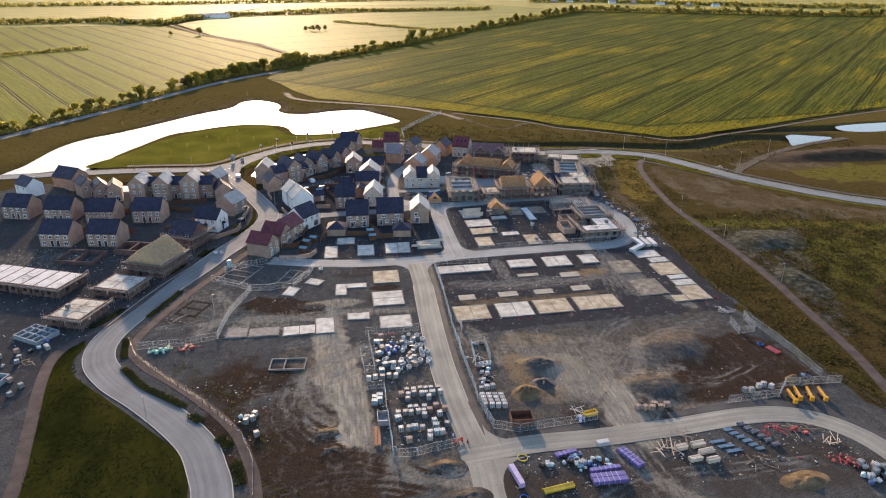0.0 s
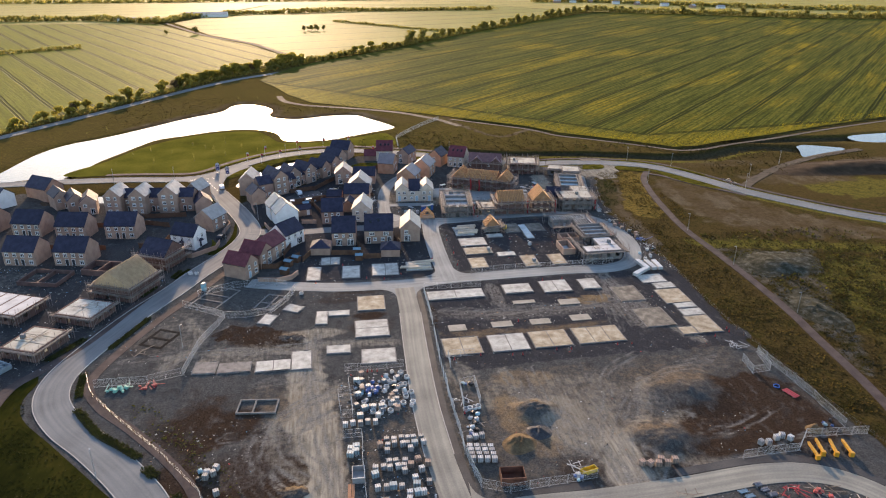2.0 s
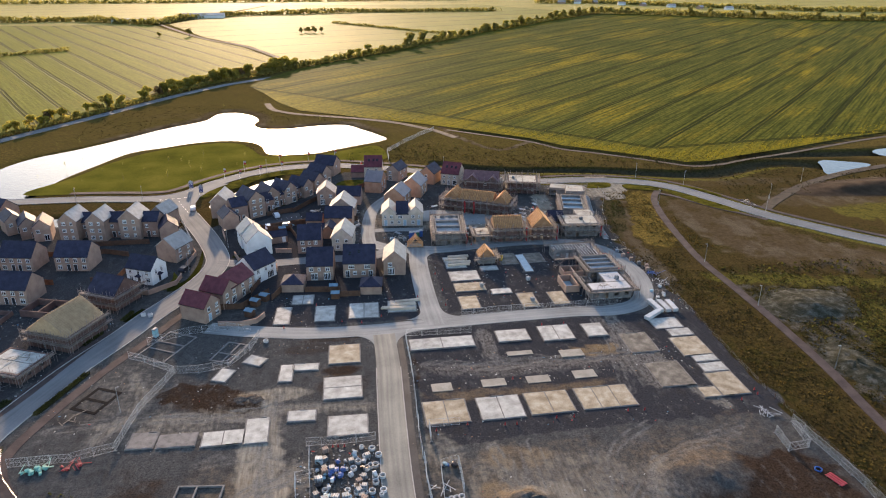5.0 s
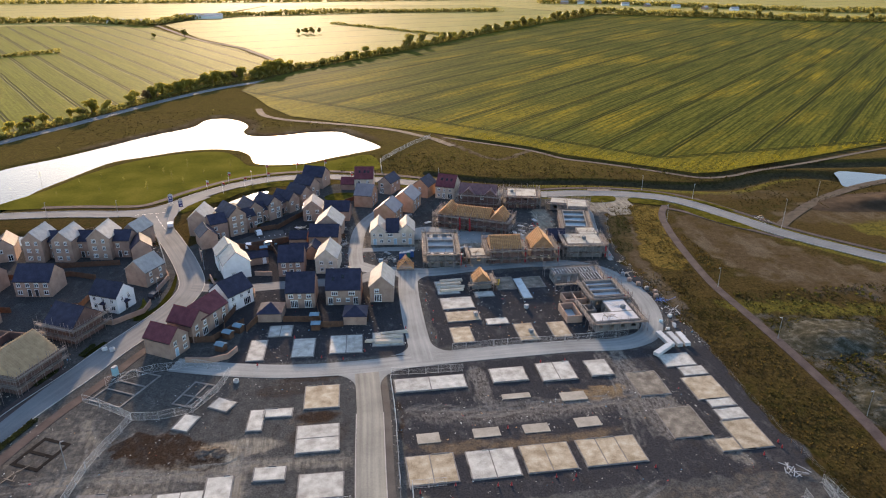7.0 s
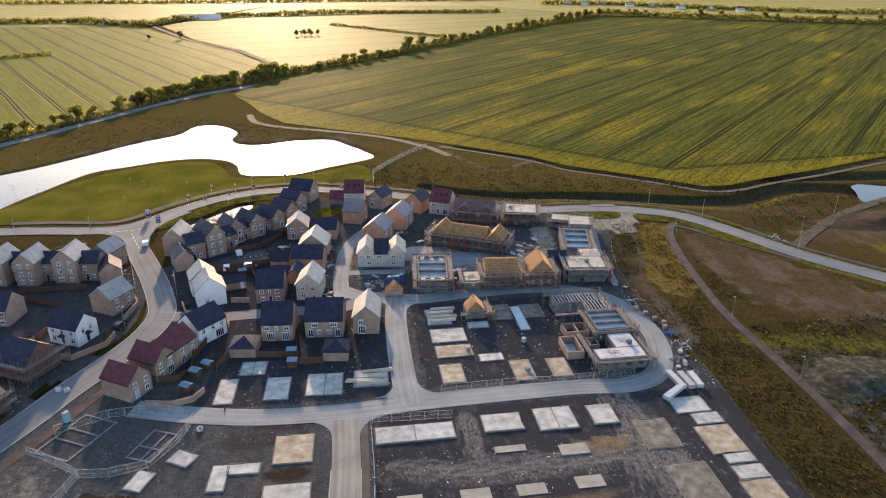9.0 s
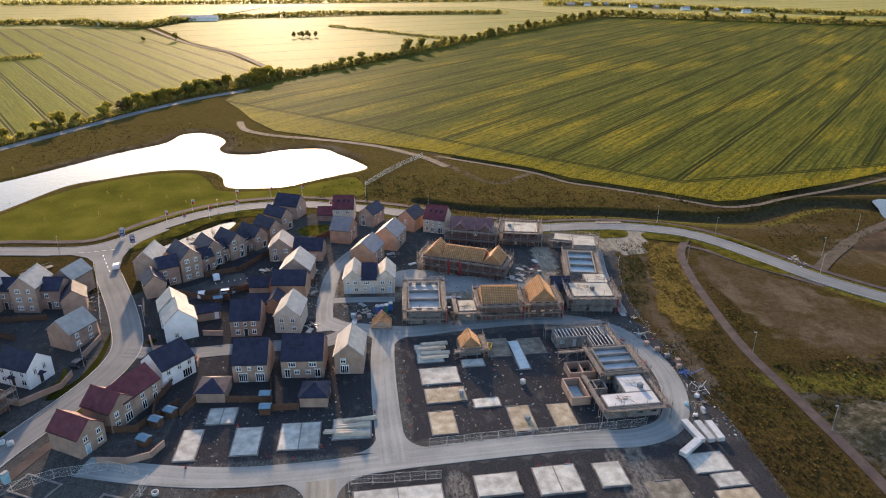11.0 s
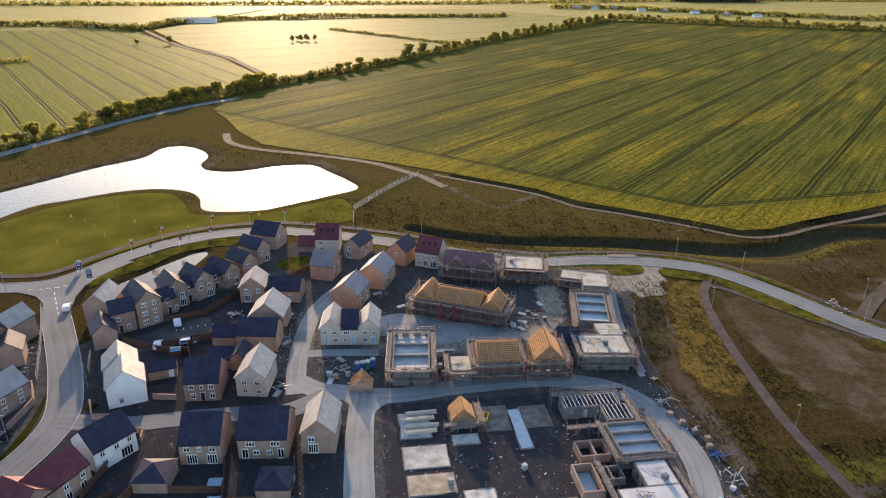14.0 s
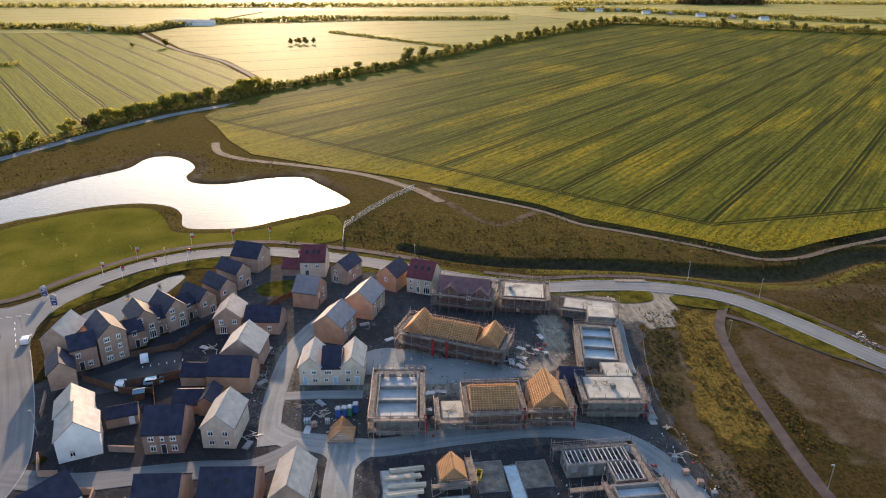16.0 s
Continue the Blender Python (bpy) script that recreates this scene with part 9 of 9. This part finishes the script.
# far buildings
for x, y, w, d, m in ((-195, 1130, 60, 22, RENDER), (-242, 1062, 18, 10, RENDER), (-275, 1066, 24, 10, RENDER)):
    house(x, y, 4, w, d, 4, "x", RENDER, ROOF_GREY, "long white farm shed among fields", 14, name="barn", category="barn")
for i in range(0, 16, 2):
    x, y = 470 + i * 17 + prng.uniform(-6, 6), 1425 - max(0, i - 3) * 19 + prng.uniform(-10, 10)
    house(x, y, prng.uniform(-40, 40), prng.uniform(10, 18), 8, 3.5, "x", RENDER if i % 4 else BRICK_BUFF, ROOF_GREY, "far village house among trees", 32)


# ---- tracks, debris and cones on the bare ground ----
def chip_material():
    m = material("mixed_site_debris", ((0.03, 0.03, 0.032), (0.2, 0.19, 0.17)), 2, 8, 0.85, 0.1)
    n, l = m.node_tree.nodes, m.node_tree.links
    geo, rp = n.new("ShaderNodeNewGeometry"), n.new("ShaderNodeValToRGB")
    rp.color_ramp.interpolation = "CONSTANT"
    stops = ((0.0, (0.035, 0.034, 0.036)), (0.3, (0.13, 0.12, 0.105)), (0.55, (0.30, 0.28, 0.24)), (0.78, (0.55, 0.54, 0.5)), (0.90, (0.42, 0.24, 0.12)), (0.95, (0.42, 0.05, 0.05)), (0.975, (0.10, 0.26, 0.4)))
    rp.color_ramp.elements[0].color = (*stops[0][1], 1)
    rp.color_ramp.elements[1].position, rp.color_ramp.elements[1].color = stops[1][0], (*stops[1][1], 1)
    for pos, c in stops[2:]:
        e = rp.color_ramp.elements.new(pos)
        e.color = (*c, 1)
    l.new(geo.outputs["Random Per Island"], rp.inputs[0])
    l.new(rp.outputs[0], n["Principled BSDF"].inputs["Base Color"])
    return m


ROADS = ((MAIN, 4.2), (CENTRE, 3.0), (CROSS, 3.0), (STREET, 2.5), (MID, 3.0), (EAST, 3.0), (CLOSE, 2.8))


def debris(regions, seed, label):
    """Scraps and stones lying about: small tilted blocks, as one mesh."""
    rng = np.random.RandomState(seed)
    V, F = [], []
    unit_v = np.array([(x, y, z) for z in (0, 1) for y in (-1, 1) for x in (-1, 1)], float)
    faces = np.array([(0, 1, 3, 2), (4, 6, 7, 5), (0, 4, 5, 1), (2, 3, 7, 6), (0, 2, 6, 4), (1, 5, 7, 3)])
    k = 0
    for x, y, rx, ry, cnt, size in regions:
        for i in range(cnt):
            px, py = x + rng.uniform(-rx, rx), y + rng.uniform(-ry, ry)
            if any(line_dist(np.array([px]), np.array([py]), ln_)[0] < gap_ for ln_, gap_ in ROADS):
                continue
            s = 0.75 * size * rng.uniform(0.35, 1.0) * np.array([rng.uniform(0.4, 1.6), rng.uniform(0.3, 0.7), rng.uniform(0.2, 0.8)])
            a = rng.uniform(0, 6.3)
            q = unit_v * s
            c, sn = math.cos(a), math.sin(a)
            V.append(np.c_[q[:, 0] * c - q[:, 1] * sn + px, q[:, 0] * sn + q[:, 1] * c + py, q[:, 2] - 0.03])
            F.append(faces + k * 8)
            k += 1
    me = bpy.data.meshes.new("site_debris")
    me.from_pydata(np.concatenate(V).tolist(), [], np.concatenate(F).tolist())
    me.materials.append(chip_material())
    tagged(new("site_debris", me), label, "debris", kind="stuff")


debris([(12, 106, 7, 12, 260, 0.28), (11, 130, 8, 9, 420, 0.3), (58, 161, 34, 7, 500, 0.22), (62, 206, 18, 16, 420, 0.26), (70, 258, 26, 16, 520, 0.3), (62, 252, 22, 5, 160, 0.25), (20, 255, 6, 16, 320, 0.25), (14, 196, 20, 9, 260, 0.22), (75, 84, 18, 7, 420, 0.28), (38, 84, 11, 6, 260, 0.26), (102, 205, 4, 24, 300, 0.32), (-30, 160, 20, 18, 320, 0.2), (-24, 112, 12, 14, 300, 0.2), (60, 112, 26, 14, 320, 0.2), (-70, 175, 26, 26, 700, 0.28), (34, 240, 7, 6, 160, 0.28), (24, 204, 3, 14, 120, 0.22), (40, 205, 2, 20, 120, 0.22), (60, 140, 36, 3, 160, 0.2), (5, 178, 24, 4, 160, 0.2), (108, 280, 6, 10, 120, 0.25), (-85, 205, 22, 8, 300, 0.28), (-41, 262, 3.4, 13, 260, 0.34), (169.2, 259.0, 2.0, 4.5, 70, 0.5), (0, 218, 26, 6, 140, 0.2)], 91, "scattered offcuts, stones and rubbish on bare ground")

CONE = thing("traffic_cone", pose(36.5, 141.6, 0), "small orange-red traffic cone", "cone", "traffic cones")
b = bmesh.new()
bmesh.ops.create_cone(b, cap_ends=True, segments=10, radius1=0.2, radius2=0.04, depth=0.75, matrix=Matrix.Translation((0, 0, 0.42)))
part("cone", b, RED_PLASTIC, CONE)
b = bmesh.new()
box(b, -0.26, -0.26, 0, 0.26, 0.26, 0.06)
part("base", b, DOOR, CONE)
for x, y in ((30, 140.6), (44, 140.4), (46.4, 140.2), (55, 141), (58.6, 140.7), (70.4, 141), (74, 140.8), (96, 141), (100.6, 142.4), (100.8, 144), (9.6, 138.8), (10.6, 138.7), (11.8, 138.6), (6, 198), (12.6, 188), (22.8, 189.4), (33.6, 199), (40.6, 213), (40.5, 193), (41, 202), (78, 251), (86.8, 252), (55.6, 233.6), (17.6, 186.6), (-2, 186.9), (49.6, 156), (28.4, 120), (21.2, 95.2), (63, 178.6), (68.8, 178.4)):
    copy_thing(CONE, pose(x, y, 0.01))
RB = thing("barrier", pose(18.6, 95.0, 0, 0, 0, 25), "red plastic pedestrian barrier by the road", "barrier")
for z in (0.35, 0.75):
    b = bmesh.new()
    box(b, 0, -0.04, z, 2.0, 0.04, z + 0.22)
    part("rail", b, RED_PLASTIC, RB)
for x in (0.15, 1.75):
    b = bmesh.new()
    box(b, x, -0.25, 0, x + 0.1, 0.25, 1.0)
    part("leg", b, RED_PLASTIC, RB)


def bag(x, y, ang, mat, label, s=1.0):
    """A slumped builder's bag: a soft block, bulging and dented, with four lifting loops."""
    g = thing("bulk_bag", pose(x, y, 0, 0, 0, ang), label, "bag", "bags on the site")
    b = bmesh.new()
    bmesh.ops.create_icosphere(b, subdivisions=2, radius=0.55 * s)
    for v in b.verts:
        k = 1 + 0.42 * noise.noise(v.co * 2.6 + Vector((x, y, 0)))
        c = [math.copysign(abs(q / (0.55 * s)) ** 0.55, q) * 0.5 * s * k for q in v.co]
        v.co = Vector((c[0] * 1.05, c[1] * 0.85, max(0.0, 0.36 * s + c[2] * 0.75)))
    part("sack", b, mat, g)
    for i in range(4):
        b = bmesh.new()
        a = radians(45 + 90 * i)
        beam(b, (math.cos(a) * 0.34 * s, math.sin(a) * 0.3 * s, 0.6 * s), (math.cos(a) * 0.44 * s, math.sin(a) * 0.4 * s, 0.95 * s), 0.03, 4)
        part("loop", b, mat, g)


BAG_WHITE, BAG_CYAN = plain("white_woven_sack", (0.48, 0.485, 0.48), 0.7, vary=0.2), plain("pale_cyan_sheet", (0.30, 0.46, 0.52), 0.5, vary=0.2)
BAG_BLUE, BAG_BLACK = plain("blue_sheet", (0.06, 0.12, 0.30), 0.5, vary=0.2), plain("black_sheet", (0.015, 0.015, 0.018), 0.4)
bgr = random.Random(77)
for i in range(9):
    bag(10.2 + bgr.uniform(-1.2, 1.2), 131 + bgr.uniform(-1.8, 1.6), bgr.uniform(0, 360), BAG_BLUE, "crumpled blue plastic bundle in the block yard", bgr.uniform(0.8, 1.2))
for cx, cy, rx, ry, k in ((42.6, 85.2, 3.2, 1.5, 20), (33.6, 85.6, 1.6, 0.8, 5), (91.6, 74, 2.6, 2.4, 16), (12, 133, 4, 3.5, 8), (7.6, 130, 1.2, 6, 16), (30.8, 130.4, 1.4, 0.5, 5), (40, 86.6, 2.5, 1.2, 8), (45, 97.6, 1.6, 1.4, 6), (101, 190, 2.2, 8, 5), (-66, 168, 4, 3, 10), (-71, 152, 2, 3, 4), (-78, 140, 6, 8, 5), (100, 104, 2, 2, 6), (29.5, 117, 1.5, 4, 10), (-22, 109.5, 1.2, 1.2, 4)):
    for i in range(k):
        m, lb = bgr.choice(((BAG_WHITE, "slumped white bulk bag on bare ground"), (BAG_WHITE, "slumped white bulk bag on bare ground"), (BAG_CYAN, "crumpled pale cyan plastic bundle on bare ground"), (BAG_CYAN, "crumpled pale cyan plastic bundle on bare ground"), (BAG_BLACK, "crumpled black plastic bundle on bare ground"), (BAG_BLUE, "crumpled blue plastic bundle on bare ground"), (BAG_BLACK, "crumpled black plastic bundle on bare ground")))
        bag(cx + bgr.uniform(-rx, rx), cy + bgr.uniform(-ry, ry), bgr.uniform(0, 360), m, lb, bgr.uniform(0.55, 1.1))


# clutter beside the pavement west of the lawn
for i in range(26):
    put(bgr.choice(("grey", "brick", "grey", "white")), bgr.uniform(-86, -70.5), bgr.uniform(108, 147), bgr.uniform(-60, 60))
for i, (x, y) in enumerate(((-74, 140), (-80, 132), (-76, 122), (-72, 112), (-84, 144), (-62, 170), (-90, 150))):
    loose_planks(x, y, 2.6, 9, (PLANK, BLOCK)[i % 2], "loose lengths of timber and offcuts on bare ground", 200 + i)
low_walls(-84.0, 128.0, -20, 7.0, 9.0, (0.5,), 1.2, MATS["blue_grey_blocks"], "blue-grey half-built walls on dark ground")


JUNCTION = ((-46.4, 291.6, 23), (-45.1, 288.4, 23), (-43.8, 285.4, 23), (-42.5, 282.4, 23), (-41.2, 279.4, 23), (-51.6, 295.0, 82), (-49.4, 295.3, 82), (-47.2, 295.6, 82), (-45.0, 296.4, 70), (-53.8, 294.8, 88))
# white dashes where the spine road meets the lake road
DASH = bmesh.new()
box(DASH, -0.08, -0.75, 0, 0.08, 0.75, 0.012)
DASH = mesh_of("road_marking", DASH, WHITE)
for i, (x, y, a) in enumerate(JUNCTION):
    ob = part("road_marking", DASH, None)
    ob.matrix_basis = pose(x, y, 0.062, 0, 0, a)
    tagged(ob, "white painted dash on grey tarmac", "road marking", "dashes at the junction", "structure")

# boards, packs and sheets lying on the open decks
for i, (x, y, z, r, k, m) in enumerate(((92.5, 241, 4.66, 2.0, 9, PLANK), (97.4, 247.2, 4.66, 1.6, 6, BOARDS), (85.2, 289.0, 4.86, 2.4, 8, PLANK), (102, 280.5, 3.06, 2.0, 7, PLANK), (103, 274.5, 4.06, 1.6, 6, BOARDS), (85, 192.2, 3.06, 1.3, 6, PLANK), (88.6, 197.6, 3.06, 1.4, 6, STEEL), (-68, 161.5, 2.86, 2.2, 8, PLANK), (-60, 177, 2.66, 2.2, 8, PLANK), (-86, 184, 2.96, 2.6, 8, PLANK), (59.6, 238.0, 2.86, 1.0, 5, PLANK))):
    loose_planks(x, y, r, k, m, "loose boards lying on an open deck", 300 + i, 2.0, z)
for x, y, z in ((94.6, 239.2, 4.66), (83.4, 287.6, 4.86), (90.0, 196.0, 3.06), (-70.4, 162.0, 2.86)):
    put("grey", x, y, bgr.uniform(-30, 30), z)
for x, y, a, ln in ((97.2, 180.4, 96, 6.6), (99.2, 180.2, 92, 6.0), (101.2, 180.2, 89, 5.6), (91.2, 176.6, 34, 6.0)):
    long_stack(x, y, a, 1, ln, 1.45, 0.95, WRAP, "long white wrapped roll lying beside the road")
BAG_MINT, BAG_RED = plain("mint_green_netting", (0.20, 0.46, 0.38), 0.6, vary=0.2), plain("red_netting", (0.42, 0.07, 0.06), 0.6, vary=0.2)
for k in range(9):
    bag(-44.4 + bgr.uniform(-2.6, 2.2), 140.2 + bgr.uniform(-1.0, 0.8), bgr.uniform(0, 360), BAG_MINT, "crumpled mint green plastic netting by a fence", bgr.uniform(0.5, 1.0))
for k in range(5):
    bag(-38.2 + bgr.uniform(-1.8, 1.8), 140.4 + bgr.uniform(-0.8, 0.6), bgr.uniform(0, 360), BAG_RED, "crumpled red plastic netting by a fence", bgr.uniform(0.4, 0.8))
for x, y in ((-38.5, 198.9), (-36.6, 198.3)):
    bag(x, y, 20, BAG_WHITE, "slumped white bulk bag beside the spine road", 1.2)
for x, y, rx, ry, k in ((95.4, 217, 1.4, 3.0, 6), (96.6, 209.6, 1.2, 2.4, 5), (101.6, 236.6, 0.8, 1.6, 3), (86.6, 264.6, 2.2, 1.6, 4), (88, 78, 2.2, 1.8, 6), (86, 87, 1.6, 1.4, 5)):
    for i in range(k):
        bag(x + bgr.uniform(-rx, rx), y + bgr.uniform(-ry, ry), bgr.uniform(0, 360), BAG_RED, "crumpled red plastic netting on bare ground", bgr.uniform(0.4, 0.8))
crate(62.6, 219.6, 70, 2.2, 1.1, 1.0, YELLOW, "small yellow open skip on a house slab")

# building materials lying round the unfinished houses and along the new street
SHEETS = unit(lambda b: [box(b, -1.2 + 0.05 * i, -0.6 + 0.04 * i, 0.05 * i, 1.2 + 0.05 * i, 0.6 + 0.04 * i, 0.05 * i + 0.045) for i in range(4)], "sheet_stack", WRAP)
for x, y in ((76.9, 265.0), (81.3, 264.4), (80.2, 260.3), (77.4, 258.8), (79.2, 256.6), (56.4, 248.2), (59.2, 248.6), (67.8, 267.0), (49.2, 272.4), (19.4, 271.0), (19.6, 256.7), (19.2, 235.0), (30.6, 238.4), (33.0, 247.4), (4.4, 273.6), (43.2, 281.0), (87.4, 269.4)):
    p = thing("sheet_stack", pose(x, y, 0.02, 0, 0, bgr.uniform(0, 180)), "small stack of whitish building boards on bare ground", "boards", "stacks of boards round the houses")
    part("boards", SHEETS, None, p)
for i, (x, y, r, k, m) in enumerate(((82.5, 262.0, 2.6, 12, BOARDS), (78.5, 258.2, 2.4, 10, WRAP), (57.2, 245.6, 1.2, 8, PLANK), (52.2, 268.8, 2.4, 9, PLANK), (68.5, 267.6, 2.0, 8, PLANK), (30.4, 247.0, 2.2, 9, PLANK), (19.2, 259.4, 1.4, 8, WRAP), (20.0, 270.4, 1.8, 8, WRAP), (46.0, 279.6, 2.4, 9, PLANK), (90.8, 272.0, 2.0, 9, BOARDS), (19.4, 238.0, 1.4, 7, WRAP), (7.0, 272.8, 2.6, 12, BOARDS), (103.4, 231.0, 0.8, 4, BOARDS))):
    loose_planks(x, y, r, k, m, "loose lengths of timber and offcuts beside unfinished houses", 400 + i, 2.2)
